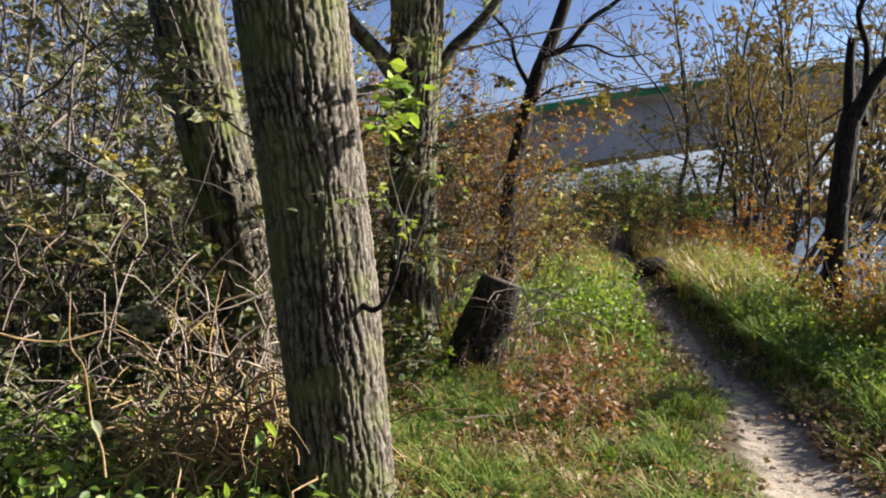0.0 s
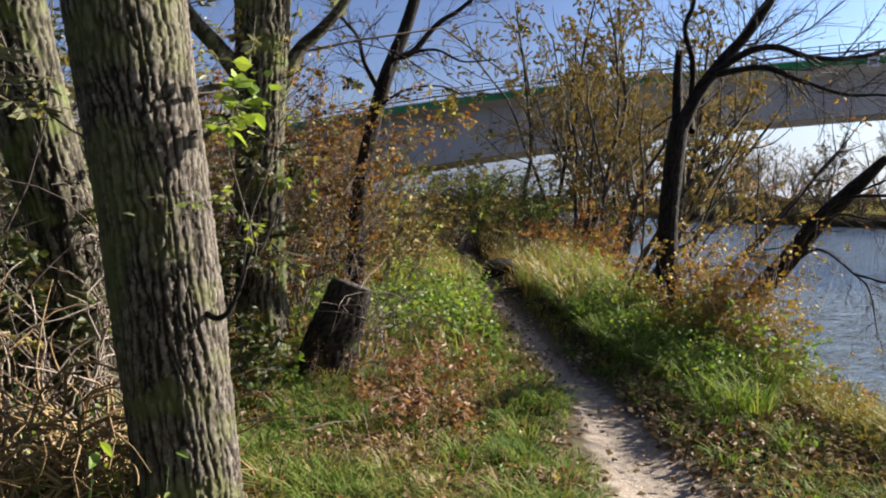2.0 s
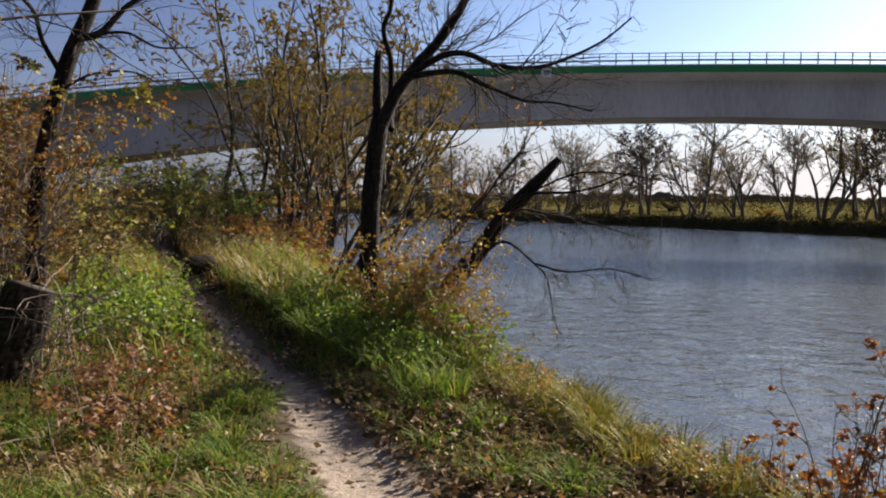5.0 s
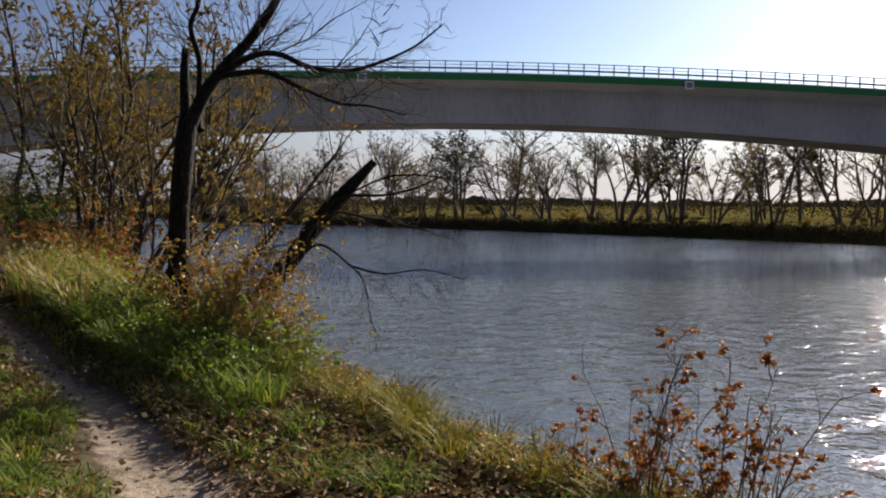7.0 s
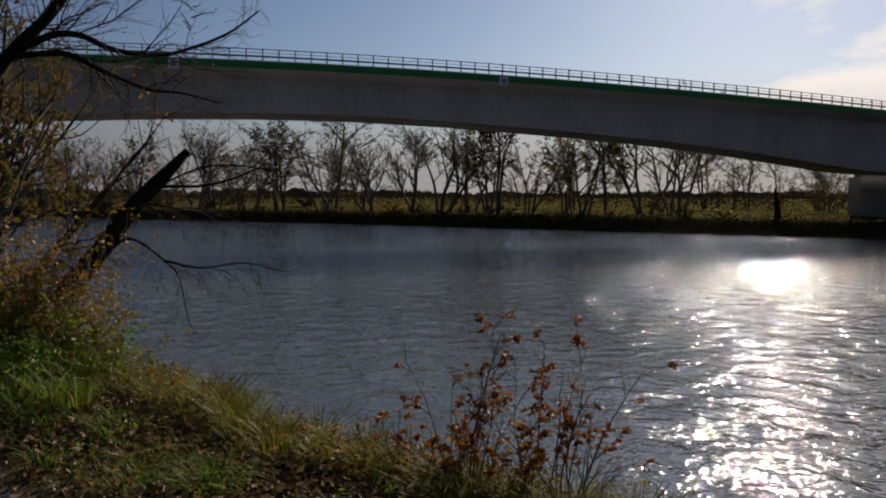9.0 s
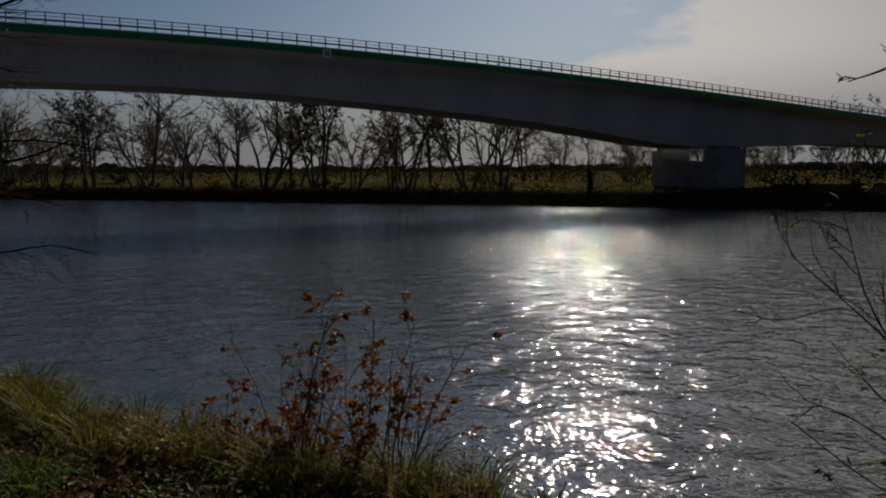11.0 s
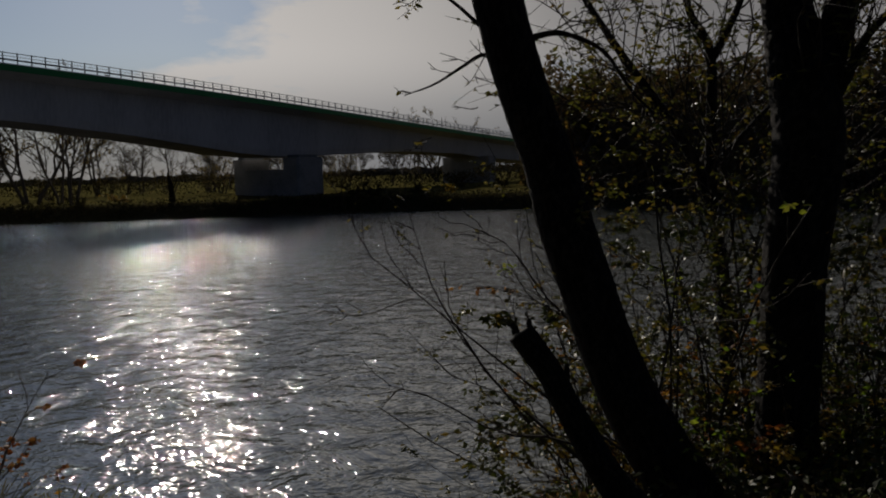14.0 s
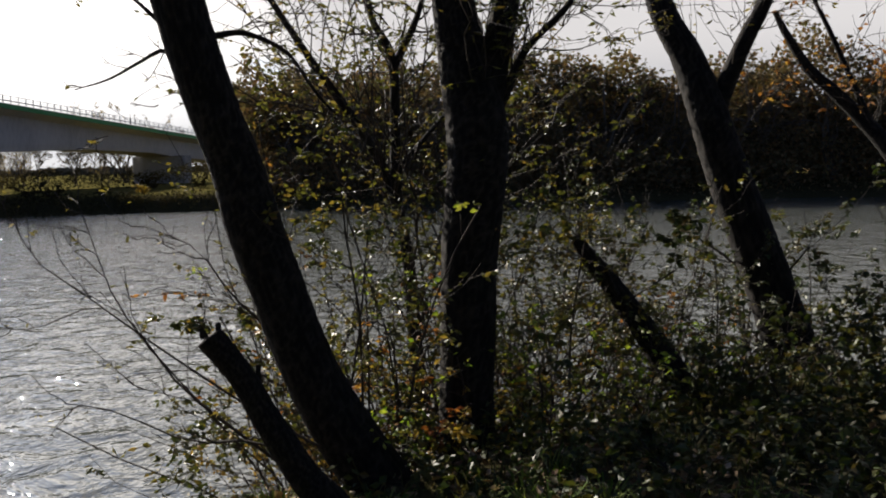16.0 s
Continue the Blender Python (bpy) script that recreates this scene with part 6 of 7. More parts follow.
# ---- thicket to the left of the path ----
THICK = [(9.5, 8.6, 2.0, 12), (15.5, 9.0, 3.4, 14), (20.5, 7.8, 3.4, 10), (24, 6.6, 2.6, 8), (28.5, 5.6, 2.6, 8), (31, 6.2, 3.4, 8), (20, 9.5, 6.2, 14), (25, 8.5, 5.8, 14), (29, 9.5, 6.4, 14), (16, 11, 6.0, 12), (8, 11.5, 3.6, 12), (33, 8, 5.4, 12), (12, 13.5, 6.4, 12), (22, 13, 7.4, 14), (28, 13.5, 7.8, 14), (6.5, 14, 4.6, 12), (18, 15, 7.6, 12)]
# bush 0 has the darkened leaf colour to paint a dark gap
for i, (az, d, h, n) in enumerate(THICK):
    x, y, _ = polar(az, d, 0)
    shrub("thicket_bush", ("tangled grey-brown bush with sparse withered leaves", "bare tangled bush with thin vine stems")[i % 2], "bush", (x, y), h, n, 1.5 if d < 8 else 2.2, rng, TWIG_DARK if d < 8 else TWIG, LEAF_SHADE if i == 0 else (LEAF_GREY, LEAF_GREY, LEAF_OLIVE, LEAF_GREY)[i % 4], 1400 if d < 8 else 2400, 0.075 if d < 8 else 0.095, "thicket bushes", radius=0.012 if d < 8 else 0.02, arch=-0.10 if d < 8 else -0.05, wobble=0.2,
          levels=[(n * (4 if d < 8 else 8), 0.15, 1.0, 55, 0.45, 6, 0.26, -0.03), (n * (4 if d < 8 else 8), 0.1, 1.0, 55, 0.5, 4, 0.34, -0.03)])
# dark bushes added as a backdrop, painting the shaded gaps of the thicket
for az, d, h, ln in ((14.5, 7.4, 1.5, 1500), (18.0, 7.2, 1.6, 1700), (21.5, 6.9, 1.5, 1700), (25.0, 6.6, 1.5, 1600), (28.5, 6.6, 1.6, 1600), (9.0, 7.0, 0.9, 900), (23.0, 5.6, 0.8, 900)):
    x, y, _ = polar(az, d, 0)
    shrub("low_bush", "added dark bush standing for shade inside the thicket", "bush", (x, y), h, 14, 1.6, rng, TWIG_DARK, LEAF_SHADE, ln, 0.075, "low bushes", radius=0.008, arch=-0.05, slim=0.6)
# unseen bushes added behind the standing place to hold off sky light
for x, y, h in ((-5.8, -2.6, 4.5), (-7.2, 0.2, 5.0), (-4.6, -6.2, 5.0), (-7.4, -5.4, 6.0), (-9.6, -2.4, 6.5), (-4.6, -9.6, 6.0), (-9.8, 1.6, 6.0), (-9.0, -8.2, 7.0)):
    shrub("thicket_bush", "unseen dense bush added to block light from behind", "bush", (x, y), h, 14, 3.0, rng, TWIG_DARK, LEAF_GREEN, 1000, 0.26, "thicket bushes", radius=0.02, arch=-0.04, wobble=0.15, slim=0.7)
# arching dry vines and the straw heap at the foot of the leaning trunk
def vine_heap(label, centre, n, L, mat, wob, spread, up, thick=0.0062):
    ob = thing("dry_vines", label, "vines")
    ob["kind"] = "stuff"
    st = np.array(centre) + rng.normal(size=(n, 3)) * np.array(spread)
    w = rng.normal(size=(n, 3)) + np.array([0.3, -0.3, up])
    v, q = tubes(runners(st, w, L * rng.uniform(0.5, 1.3, n), 9, wob, -0.16, rng), np.full(n, thick), np.full(n, thick * 0.35), 4)
    tagged(part("vine", mesh_of("vine", v, q, mat, True), ob), kind="stuff")


vine_heap("heap of yellow dry vines by the trunk", polar(13.5, 4.5, 0.12), 200, 0.55, VINE, 0.34, (0.22, 0.15, 0.10), 0.7, 0.0075)
vine_heap("heap of brown dry vines by the trunk", polar(15.5, 4.6, 0.2), 220, 0.8, CANE, 0.32, (0.28, 0.2, 0.14), 0.9, 0.009)
vine_heap("dry brown vine tangle in the thicket", polar(16.0, 5.0, 0.3), 110, 0.9, STALK, 0.32, (0.3, 0.35, 0.28), 1.0)
vine_heap("dry brown vine tangle in the thicket", polar(25.5, 5.2, 0.7), 45, 1.2, STALK, 0.30, (0.45, 0.5, 0.4), 1.0)
vine_heap("dry vines climbing the leaning trunk", polar(11.6, 5.9, 0.7), 110, 0.6, STALK, 0.26, (0.07, 0.10, 0.5), 1.6)
vine_heap("dry stalks around the stump", polar(-5.4, 7.6, 0.4), 50, 0.9, STALK, 0.24, (0.16, 0.2, 0.2), 1.6)
near_vines = [smoothed([by_sight(22.5, -17.5, 3.6), by_sight(23.2, -14, 3.6), by_sight(24, -9, 3.6), by_sight(24.8, -5.5, 3.6)], 12), smoothed([by_sight(28.5, -8.5, 3.8), by_sight(25, -8.6, 3.8), by_sight(21.5, -8.9, 3.8), by_sight(19.5, -9.6, 3.9)], 12),
              smoothed([by_sight(28.5, -1.0, 4.0), by_sight(26, -2.6, 4.0), by_sight(23.5, -3.9, 4.0), by_sight(21, -5.0, 4.1)], 12), smoothed([by_sight(19.5, -3.0, 4.4), by_sight(18.6, -8, 4.4), by_sight(17.6, -13, 4.3), by_sight(15.5, -16, 4.2), by_sight(14.0, -17, 4.2)], 12)]
nv = thing("bramble", "long arching bramble canes with large pale leaves", "bramble")
for l in near_vines:
    l = smoothed(l[::2] + rng.normal(size=l[::2].shape) * 0.022, 30)
    v, q = tubes(l[None], np.full(1, 0.0065), np.full(1, 0.0025), 6)
    part("cane", mesh_of("cane", v, q, CANE, True), nv)
for az, elv, L in ((24.6, -8.0, 0.13), (23.3, -13.8, 0.11), (25.2, -17.6, 0.14), (18.3, -12.0, 0.11), (24.0, -16.0, 0.10), (19.8, -0.5, 0.09), (20.6, -2.5, 0.09), (26.4, -16.5, 0.11), (22.5, -19.5, 0.12), (27.4, -18.5, 0.12)):
    v, f = fine_leaves(np.array([by_sight(az, elv, 3.6)]), np.array([L]), rng, 0.6, 0.45)
    part("leaf", mesh_of("leaf", v, f, LEAF_GREY, False), nv, "pale green lance-shaped leaf")
# willow spray hanging in at the top of the thicket
spray = thing("willow_spray", "hanging willow spray with narrow silvery leaves", "branch")
sl = [smoothed([by_sight(23.5, 16, 4.2), by_sight(21.5, 11.5, 4.2), by_sight(18.6, 8.8, 4.3), by_sight(15.5, 6.0, 4.4)], 10), smoothed([by_sight(26, 14, 4.4), by_sight(23, 10, 4.4), by_sight(20.5, 7.5, 4.4), by_sight(19, 3.5, 4.5)], 10), smoothed([by_sight(20, 16, 4.6), by_sight(18, 12, 4.6), by_sight(17, 9, 4.6), by_sight(15.8, 7.4, 4.6)], 10)]
for l in sl:
    v, q = tubes(l[None], np.full(1, 0.009), np.full(1, 0.003), 5)
    part("stem", mesh_of("stem", v, q, TWIG, True), spray)
twigs_on(spray, sl, 0.006, rng, 26, 60, LEAF_GREY, 260, 0.10, TWIG, len1=0.35, slim=0.22)

# ---- bushes beyond the stump ----
for i, (az, d, h, leaf) in enumerate(((4.8, 10.2, 2.6, LEAF_BROWN), (0.2, 11.0, 2.7, LEAF_OLIVE), (-2.6, 12.5, 2.6, LEAF_OLIVE), (-5.5, 13.5, 1.6, LEAF_LIME), (-6.9, 17.5, 1.5, LEAF_OLIVE), (1.5, 14.5, 4.0, LEAF_RUST), (-3.0, 17, 2.9, LEAF_GOLD), (-8.2, 22, 1.7, LEAF_OLIVE), (-9.4, 26, 2.6, LEAF_OLIVE), (-8.0, 30, 2.3, LEAF_OLIVE), (-12.6, 32, 2.4, LEAF_BANK), (-11.3, 26, 1.8, LEAF_OLIVE), (-7.2, 24, 2.6, LEAF_BANK), (-10.2, 33, 3.0, LEAF_OLIVE), (-19.5, 21, 1.3, LEAF_RUST), (-21.3, 19, 1.0, LEAF_RUST), (-15.0, 30, 2.4, LEAF_GREEN), (5.0, 19, 5.0, LEAF_OLIVE), (-0.8, 21, 4.8, LEAF_GOLD), (-17.6, 24, 1.6, LEAF_RUST), (-19.4, 26, 1.8, LEAF_OLIVE), (-16.4, 29, 2.4, LEAF_OLIVE))):
    x, y, _ = polar(az, d, 0)
    shrub("autumn_bush", ("golden autumn bush with thin upright stems", "rusty autumn bush with thin upright stems", "leafy green and yellow bush")[0 if leaf in (LEAF_GOLD, LEAF_OLIVE) else 1 if leaf in (LEAF_RUST, LEAF_BROWN) else 2], "bush", (x, y), h, 16, 1.5 + 0.02 * d, rng, TWIG, leaf, 700 if d < 14 else 1000, 0.050 + 0.002 * d, "autumn bushes", radius=0.011, arch=-0.03, wobble=0.13, slim=0.6)
for az, d, h, leaf, ln in ((1.2, 9.7, 3.0, LEAF_BROWN, 1300), (-0.6, 10.6, 3.1, LEAF_BROWN, 1400), (-2.4, 12.4, 2.7, LEAF_RUST, 900), (3.6, 10.9, 3.2, LEAF_BROWN, 1500), (-3.9, 13.0, 2.2, LEAF_BROWN, 700), (5.8, 11.2, 3.0, LEAF_BROWN, 1200), (0.2, 12.6, 3.4, LEAF_RUST, 1200), (-1.8, 13.6, 3.2, LEAF_OLIVE, 900), (4.4, 9.6, 2.0, LEAF_BROWN, 900)):
    x, y, _ = polar(az, d, 0)
    shrub("autumn_bush", "rusty brown autumn bush with thin upright stems" if leaf in (LEAF_RUST, LEAF_BROWN) else "golden autumn bush with thin upright stems", "bush", (x, y), h, 12, 1.3, rng, TWIG, leaf, int(ln * 1.5), 0.062, "autumn bushes", radius=0.010, arch=-0.03, wobble=0.13, slim=0.65)
for az, d, h, leaf in ((-8.6, 22, 2.5, LEAF_BANK), (-10.4, 24, 2.9, LEAF_GREEN), (-12.2, 23, 2.4, LEAF_OLIVE), (-13.6, 26, 2.9, LEAF_BANK), (-15.2, 25, 2.3, LEAF_GREEN), (-11.2, 29, 3.2, LEAF_OLIVE), (-14.4, 31, 3.4, LEAF_OLIVE)):
    x, y, _ = polar(az, d, 0)
    shrub("bank_bush", "dense dull green bush beside the far path", "bush", (x, y), h, 16, 2.0, rng, TWIG_DARK, leaf, 1700, 0.085, "bushes along the bank", radius=0.012, arch=-0.04, wobble=0.15, slim=0.6)
# rusty sprigs round the leaning trunk
for x, y, h, leaf in ((4.35, 8.6, 1.15, LEAF_GOLD), (4.6, 8.35, 1.2, LEAF_RUST), (4.35, 7.8, 1.0, LEAF_LIME), (4.9, 10.2, 1.2, LEAF_RUST)):
    shrub("sapling", "slender sapling with orange and yellow leaves", "sapling", (x, y), h, 8, 0.5, rng, TWIG, leaf, 620, 0.055, "saplings", radius=0.006, arch=0.0, wobble=0.1, slim=0.65)

# ---- willows farther along the bank ----
def willow(az, d, h, stems, lean, leaf, leaf_n, rng):
    ob = thing("willow", "many-stemmed willow with thinning yellow leaves", "tree", "bank willows")
    x, y, _ = polar(az, d, 0)
    z = float(ground_z(x, y)) - 0.2
    a = rng.uniform(0, 2 * np.pi, stems)
    foot = np.stack([x + 0.4 * np.cos(a), y + 0.4 * np.sin(a), np.full(stems, z)], -1)
    w = np.stack([0.32 * np.cos(a) + lean, 0.32 * np.sin(a), np.ones(stems)], -1)
    lines = runners(foot, w, h * rng.uniform(0.75, 1.1, stems), 9, 0.14, 0.03, rng)
    rad = 0.11 * rng.uniform(0.6, 1.2, stems)
    for i in range(stems):
        v, q = tubes(lines[i:i + 1], rad[i:i + 1], rad[i:i + 1] * 0.3, 7)
        part("trunk", mesh_of("trunk", v, q, TWIG_DARK, True), ob)
    tree_parts(ob, lines, rad, rng, [(stems * 11, 0.22, 1.0, 40, 0.42, 6, 0.18, 0.07), (stems * 50, 0.15, 1.0, 50, 0.45, 4, 0.25, 0.02), (stems * 150, 0.15, 1.0, 58, 0.5, 3, 0.3, -0.05)], TWIG_WILLOW, leaf, int(leaf_n * 10.5), 0.058, 0.45, 5, 0.0052, far=True)


for az, d, h, n, lean, leaf, ln in ((-16.5, 30, 8.6, 2, 0.0, LEAF_WILLOW, 1800), (-19.4, 29, 8.4, 3, 0.1, LEAF_WILLOW, 3600), (-21.0, 27, 7.8, 4, 0.15, LEAF_WILLOW, 4800), (-21.6, 23, 6.2, 3, 0.35, LEAF_WILLOW, 3000), (-20.4, 36, 10.0, 3, 0.0, LEAF_WILLOW, 3600),
                                    (-22.6, 30, 8.0, 3, 0.3, LEAF_WILLOW, 3800), (-23.3, 28, 8.4, 3, 0.05, LEAF_WILLOW, 3600), (-18.6, 33, 9.4, 3, 0.05, LEAF_WILLOW, 4200), (-22.0, 34, 9.6, 3, 0.1, LEAF_WILLOW, 4200)):
    willow(az, d, h * 1.14, n, lean, leaf, ln * 1.25, rng)

# ---- far bank ----
def far_tree(h, stems, leaf, leaf_n, rng, label, group, dense=1.0, size=0.17, low=0.30, fork=0.16):
    """A riverside tree seen from far off: forking stems, spreading limbs, fine twigs, thin crown."""
    ob = thing("tree", label, "tree", group)
    a = rng.uniform(0, 2 * np.pi, stems)
    w = np.stack([fork * np.cos(a), fork * np.sin(a), np.ones(stems)], -1)
    lines = runners(np.stack([0.3 * np.cos(a), 0.3 * np.sin(a), np.full(stems, -0.8)], -1), w, h * rng.uniform(0.75, 1.0, stems), 8, 0.11, 0.03, rng)
    rad = 0.016 * h * rng.uniform(0.7, 1.1, stems)
    for i in range(stems):
        v, q = tubes(lines[i:i + 1], rad[i:i + 1], rad[i:i + 1] * 0.2, 6)
        part("trunk", mesh_of("trunk", v, q, TWIG_FAR, True), ob)
    tree_parts(ob, lines, rad, rng, [(int(20 * dense), low, 0.95, 44, 0.5, 6, 0.14, 0.06), (int(130 * dense), 0.2, 1.0, 42, 0.45, 3, 0.16, 0.04), (int(620 * dense), 0.2, 1.0, 42, 0.5, 2, 0.2, 0.0)], TWIG_FAR, leaf, leaf_n, size, 0.6, 4, 0.018, far=True)
    return ob


fr = np.random.default_rng(77)
kinds = [far_tree(12.5, 3, LEAF_WILLOW, 1100, fr, "bare riverside tree with open branches", "far bank trees"), far_tree(14, 2, LEAF_WOOD, 1400, fr, "tall dark riverside tree", "far bank trees", 1.3), far_tree(11, 4, LEAF_WILLOW, 1500, fr, "spreading riverside willow with thin leaves", "far bank trees", fork=0.32),
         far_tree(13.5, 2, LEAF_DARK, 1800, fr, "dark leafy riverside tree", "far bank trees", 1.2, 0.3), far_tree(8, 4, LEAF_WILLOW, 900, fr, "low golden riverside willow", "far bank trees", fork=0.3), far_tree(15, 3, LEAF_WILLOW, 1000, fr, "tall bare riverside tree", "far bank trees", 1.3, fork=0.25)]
used = [False] * len(kinds)
TALL = (12.5, 14, 11, 13.5, 8, 15)


def plant(pool, marks, i, x, y, scale, turn):
    if not all(marks):
        i = marks.index(False)
    m = Matrix.Translation((x, y, float(ground_z(x, y)))) @ Matrix.Rotation(turn, 4, "Z")
    ob = pool[i]
    if marks[i]:
        ob = copy_thing(ob, m)
    else:
        marks[i] = True
        ob.matrix_basis = m
    wide = fr.uniform(0.9, 1.35)
    ob.scale = (scale * wide, scale * wide, scale * fr.uniform(0.9, 1.1))


y = -24.0
while y < 235:
    x = float(far_edge(y)) + fr.uniform(4, 13)
    depth = x * BU[0] + y * BU[1] - 85
    if depth > 20:
        k = int(fr.integers(0, 6)) if all(used) else used.index(False)
        plant(kinds, used, k, x, y, fr.uniform(15.5, 20.5) / TALL[k], fr.uniform(0, 6.28))
    y += fr.uniform(3.0, 7.0)
# trees beyond the bridge on the far side
for i in range(46):
    sb, db = fr.uniform(90, 260), fr.uniform(24, 80)
    x, y = (85 + db) * BU + sb * BT
    if x > float(far_edge(y)) + 4:
        plant(kinds, used, int(fr.integers(0, 6)), float(x), float(y), fr.uniform(0.75, 1.15), fr.uniform(0, 6.28))
# one taller tree whose tan crown shows over the deck
plant(kinds, used, 2, 229.4, -16.4, 1.75, 0.4)
# second, thinner row
y = -30.0
while y < 240:
    x = float(far_edge(y)) + fr.uniform(24, 60)
    depth = x * BU[0] + y * BU[1] - 85
    if depth > 20:
        plant(kinds, used, int(fr.integers(0, 6)), x, y, fr.uniform(0.8, 1.1), fr.uniform(0, 6.28))
    y += fr.uniform(16, 30)


def far_bush(leaf, label, rng):
    ob = thing("bush", label, "bush", "far bank bushes")
    a = rng.uniform(0, 2 * np.pi, 10)
    w = np.stack([0.9 * np.cos(a), 0.9 * np.sin(a), np.ones(10)], -1)
    lines = runners(np.zeros((10, 3)), w, 2.6 * rng.uniform(0.4, 1.0, 10), 4, 0.15, -0.03, rng)
    rad = np.full(10, 0.04)
    v, q = tubes(lines, rad, rad * 0.4, 3)
    tagged(part("stem", mesh_of("stem", v, q, TWIG_DARK, True), ob), kind="stuff")
    tree_parts(ob, lines, rad, rng, [(50, 0.1, 1.0, 45, 0.6, 3, 0.2, 0.0)], TWIG_DARK, leaf, 900, 0.22, 0.7, 3, 0.02, far=True)
    return ob


bushes = [far_bush(LEAF_FAR, "dark leafless bush on the far bank", fr), far_bush(LEAF_FAR, "olive bush on the far bank", fr), far_bush(LEAF_DARK, "dark brown bush on the far bank", fr), far_bush(LEAF_GOLD, "golden bush on the far bank", fr)]
bused = [False] * 4
y = -26.0
while y < 235:
    for lo, hi, odds in ((3, 9, 0.45), (12, 22, 0.25)):
        x = float(far_edge(y)) + fr.uniform(lo, hi)
        depth = x * BU[0] + y * BU[1] - 85
        if fr.uniform() < odds and not (-4 < depth < 18) and not 8 < y < 18:
            plant(bushes, bused, int(fr.choice(4, p=[0.36, 0.2, 0.30, 0.14])), x, y, fr.uniform(0.5, 1.2), fr.uniform(0, 6.28))
    y += fr.uniform(2.2, 5.0)


def scrub(name, label, category, y0, y1, lo, hi, n, height, leaf, size, seed, clear=True, rise=0.5):
    """A continuous low belt of scrub along the far bank, uneven in height."""
    y = fr.uniform(y0, y1, n)
    x = far_edge(y) + fr.uniform(lo, hi, n)
    top = height * (0.45 + 1.1 * fractal(y * 0.16 + 3, x * 0.1, seed, 4))
    z = np.maximum(ground_z(x, y), WATER) - 0.1 + top * fr.uniform(0, 1, n) ** rise
    p = np.stack([x, y, z], -1)
    if clear:
        depth = x * BU[0] + y * BU[1] - 85
        p = p[~((depth > -3) & (depth < 17))]
    v, f = far_leaves(p, size, fr, 0.1, 0.8)
    stuff(name, label, category, mesh_of(name, v, f, leaf, False))


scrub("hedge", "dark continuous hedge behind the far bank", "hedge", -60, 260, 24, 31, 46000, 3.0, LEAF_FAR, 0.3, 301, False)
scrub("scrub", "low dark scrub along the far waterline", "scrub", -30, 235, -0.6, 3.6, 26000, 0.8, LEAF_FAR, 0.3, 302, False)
MEADOW = material("far_meadow_grass", [(0.07, 0.065, 0.026), (0.11, 0.10, 0.036), (0.16, 0.135, 0.05)], 0.12, 1.5, 0.95, 0, island=0.25, thin=0.12, thin_col=(1.2, 1.2, 0.7), spec=0.02)
mead_y = fr.uniform(-40, 200, 16000)
mead_x = far_edge(mead_y) + 1.8 + 18 * fr.uniform(0, 1, 16000) ** 1.5
v, qd, tr = blades(np.stack([mead_x, mead_y, ground_z(mead_x, mead_y) - 0.1], -1), 0.2, 0.2, fr, 1.2)
stuff("meadow_grass", "rough yellowish meadow grass on the far bank", "grass", mesh_of("meadow_grass", v, [qd, tr], MEADOW, False))
reed_y = fr.uniform(-60, 235, 9000)
reed_x = far_edge(reed_y) + fr.uniform(-0.6, 3.5, 9000)
keep = fractal(reed_y * 0.25, reed_y * 0 + 4, 304) > 0.48
reed_x, reed_y = reed_x[keep], reed_y[keep]
v, qd, tr = blades(np.stack([reed_x, reed_y, np.maximum(ground_z(reed_x, reed_y), WATER) - 0.1], -1), 0.9, 0.10, fr, 0.6)
stuff("reeds", "dark withered reeds along the far waterline", "reeds", mesh_of("reeds", v, [qd, tr], LEAF_FAR, False))

# snapped dead trunk standing on the far meadow
snag_x, snag_y, _ = polar(-76.45, 128, 0)
snag_z = float(ground_z(snag_x, snag_y))
snag = old_tree("snapped dead tree trunk standing on the meadow", [(snag_x, snag_y, snag_z - 0.4), (snag_x + 0.1, snag_y + 0.1, snag_z + 1.2), (snag_x - 0.1, snag_y + 0.2, snag_z + 2.6), (snag_x, snag_y + 0.5, snag_z + 4.2)],
                [0.55, 0.42, 0.36, 0.08], BARK_DARK, "dead tree", sides=20, rings=30, furrow=0.05, cell=0.2, long=0.6, seed=21)
limb(snag, [(snag_x, snag_y, snag_z + 1.8), (snag_x, snag_y - 0.5, snag_z + 2.4), (snag_x, snag_y - 0.7, snag_z + 3.0)], 0.16, 0.05, BARK_DARK, 93, "snag")

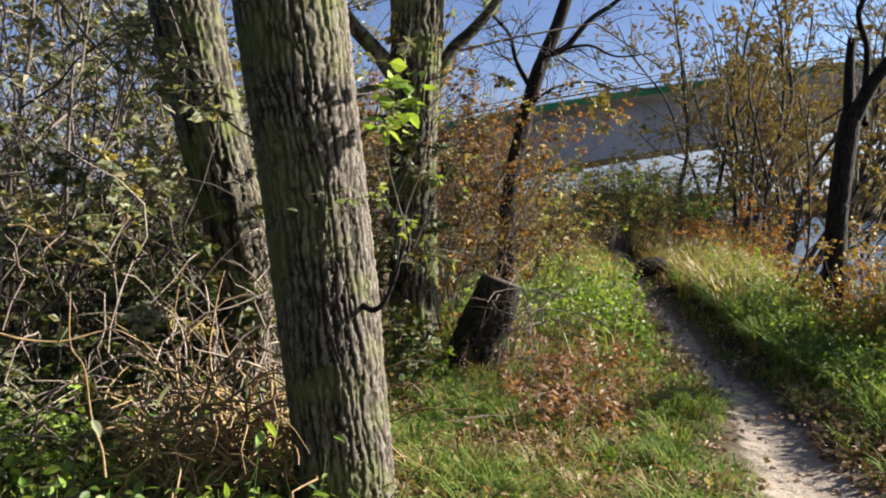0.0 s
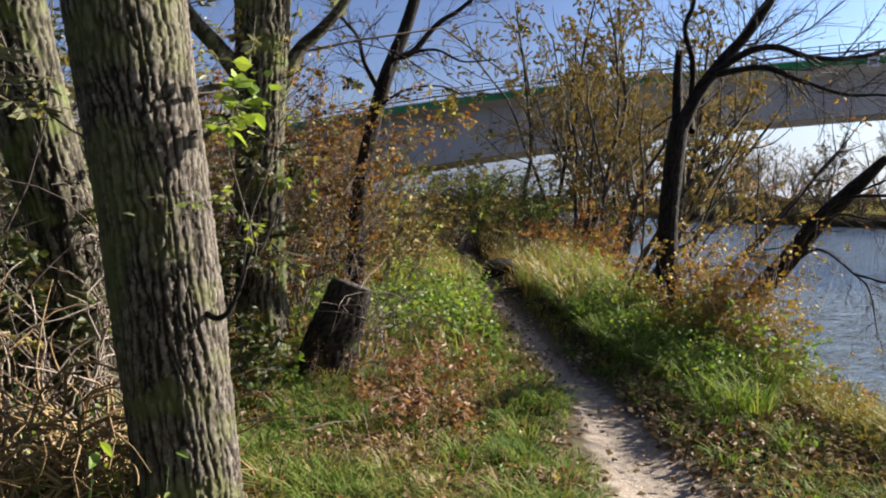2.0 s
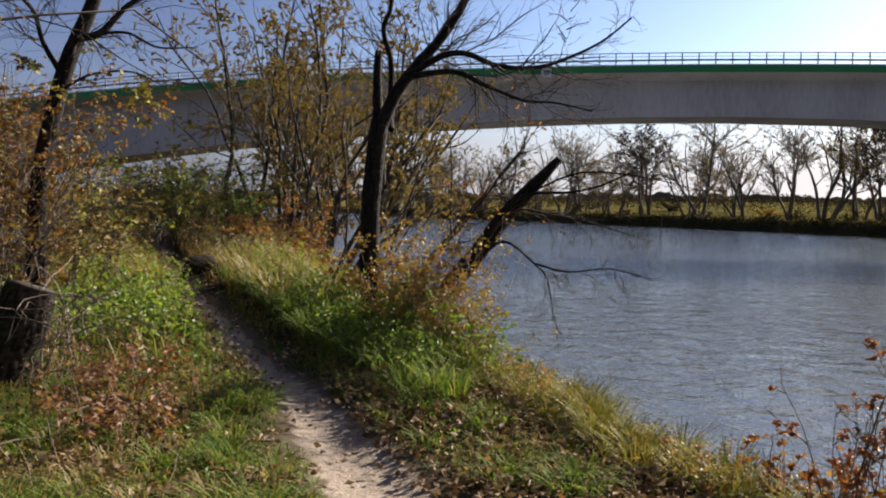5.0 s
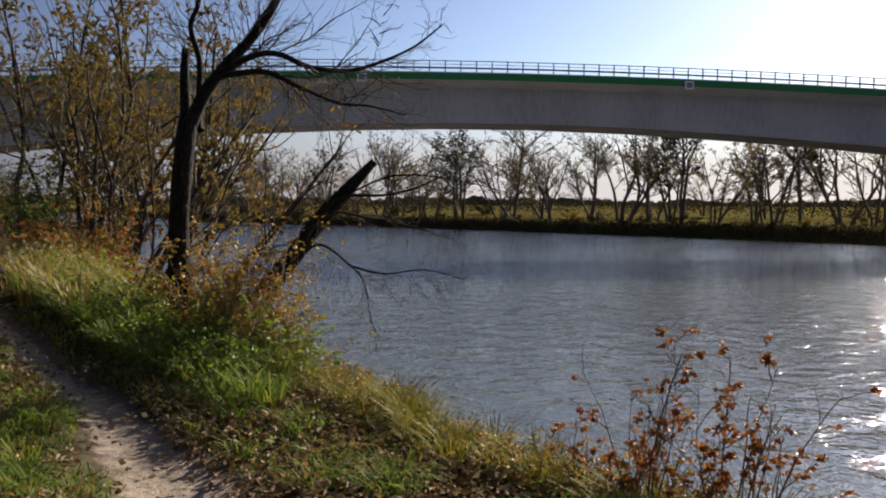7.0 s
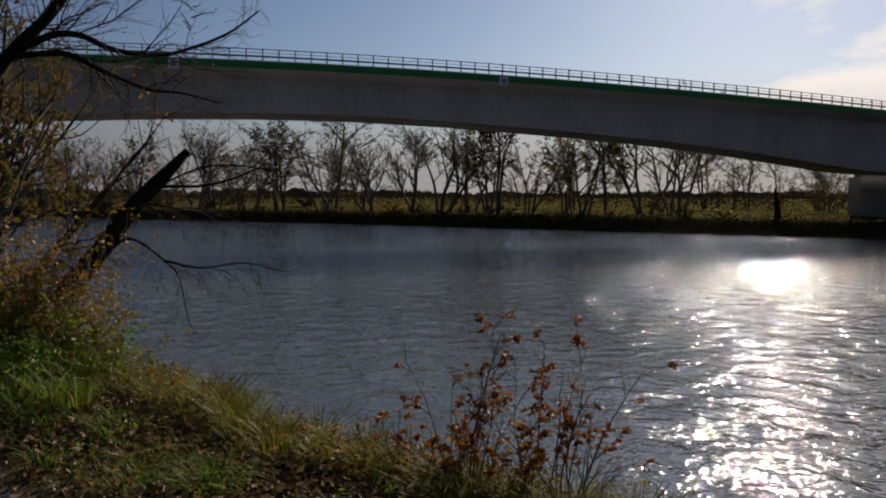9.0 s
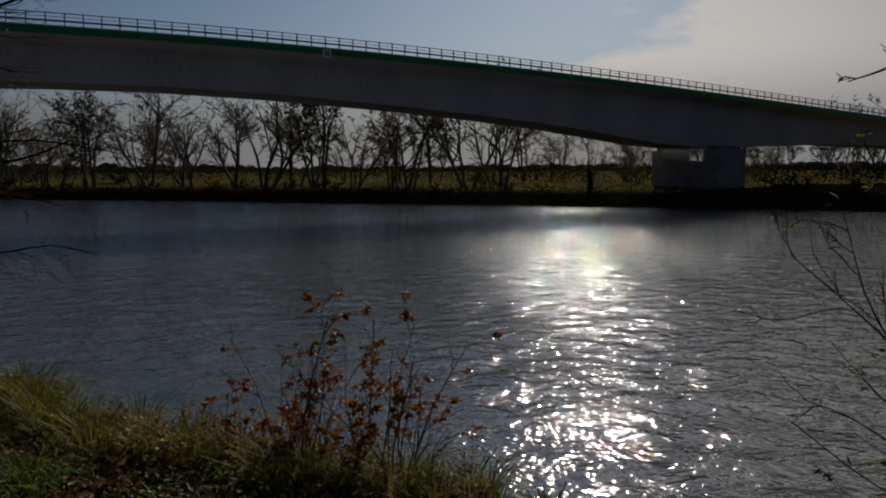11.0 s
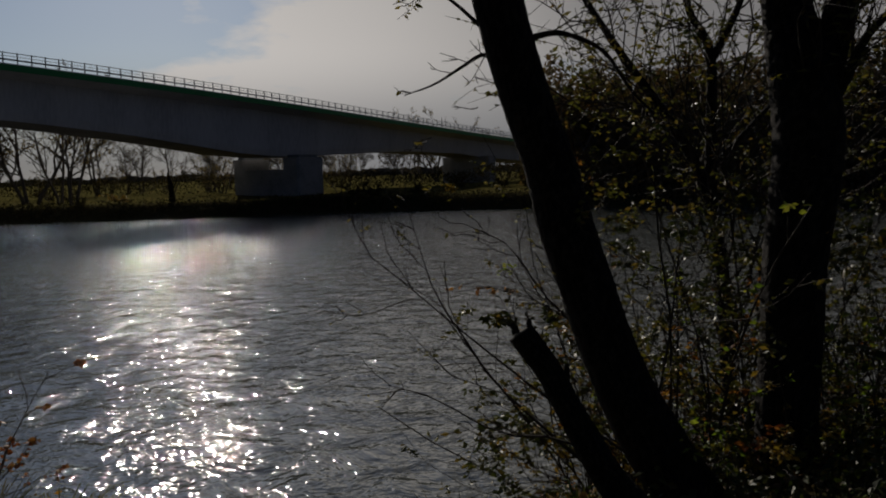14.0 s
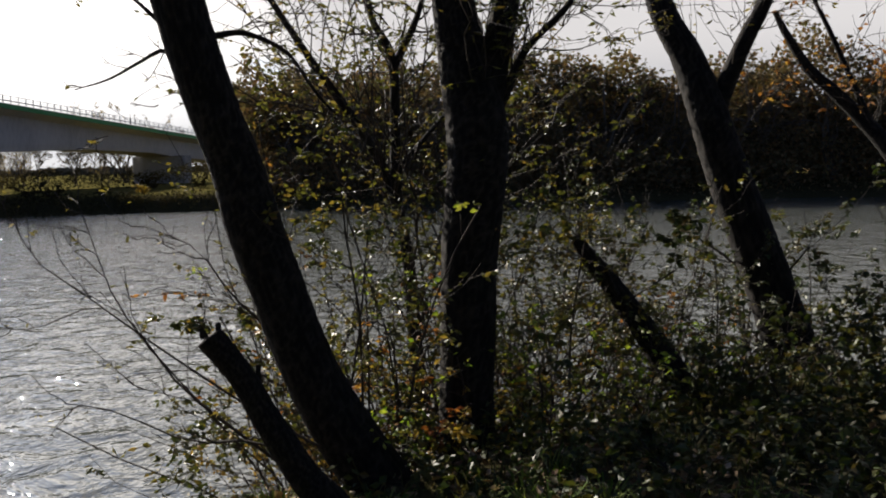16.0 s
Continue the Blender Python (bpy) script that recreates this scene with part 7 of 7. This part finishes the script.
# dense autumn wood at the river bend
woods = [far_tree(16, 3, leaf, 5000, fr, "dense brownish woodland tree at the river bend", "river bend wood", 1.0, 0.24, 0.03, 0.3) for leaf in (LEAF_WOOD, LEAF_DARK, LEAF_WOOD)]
wused = [False] * 3
y = -27.0
while y > -118:
    x = float(far_edge(y)) + 4 + fr.uniform(0, 5)
    plant(woods, wused, int(fr.integers(0, 3)), x, y, fr.uniform(0.9, 1.15), fr.uniform(0, 6.28))
    y -= fr.uniform(3.0, 5.0)
scrub("underwood", "dense dark underwood at the river bend", "underwood", -122, -24, 0.2, 7, 55000, 6.5, LEAF_WOOD, 0.38, 305, False, 0.9)
scrub("underwood", "deep dark woodland beyond the river bend", "underwood", -135, -24, 21, 32, 40000, 12.5, LEAF_WOOD, 1.2, 307, False, 0.8)
scrub("underwood", "dense dark woodland behind the river bend", "underwood", -122, -24, 9, 20, 70000, 15.0, LEAF_WOOD, 0.6, 306, False, 0.75)


def horizon_wood():
    """Distant woods all round, far behind everything."""
    n = 1400
    a = np.linspace(0, 2 * np.pi, n, endpoint=False)
    r = 950 + 120 * np.sin(a * 5) + 40 * np.sin(a * 17)
    h = 5 + 7 * fractal(a * 60, a * 0 + 2, 91) + 5 * fractal(a * 400, a * 0 + 5, 92, 2)
    lo = np.stack([r * np.cos(a), r * np.sin(a), np.full(n, -4.0)], -1)
    hi = np.stack([r * np.cos(a), r * np.sin(a), -2.5 + h], -1)
    back = np.stack([(r + 60) * np.cos(a), (r + 60) * np.sin(a), -3.0 + h * 0.8], -1)
    i = np.arange(n)
    j = (i + 1) % n
    q = np.concatenate([np.stack([i, j, j + n, i + n], -1), np.stack([i + n, j + n, j + 2 * n, i + 2 * n], -1)])
    return np.concatenate([lo, hi, back]), q


WOODS = material("distant_woods", [(0.05, 0.05, 0.03), (0.09, 0.075, 0.045), (0.13, 0.09, 0.05)], 0.05, 0.4, 0.95, 0.0)
tagged(part("backdrop", mesh_of("backdrop", *horizon_wood(), WOODS, True)), "distant low autumn woods on the horizon", "woods", "", "structure")
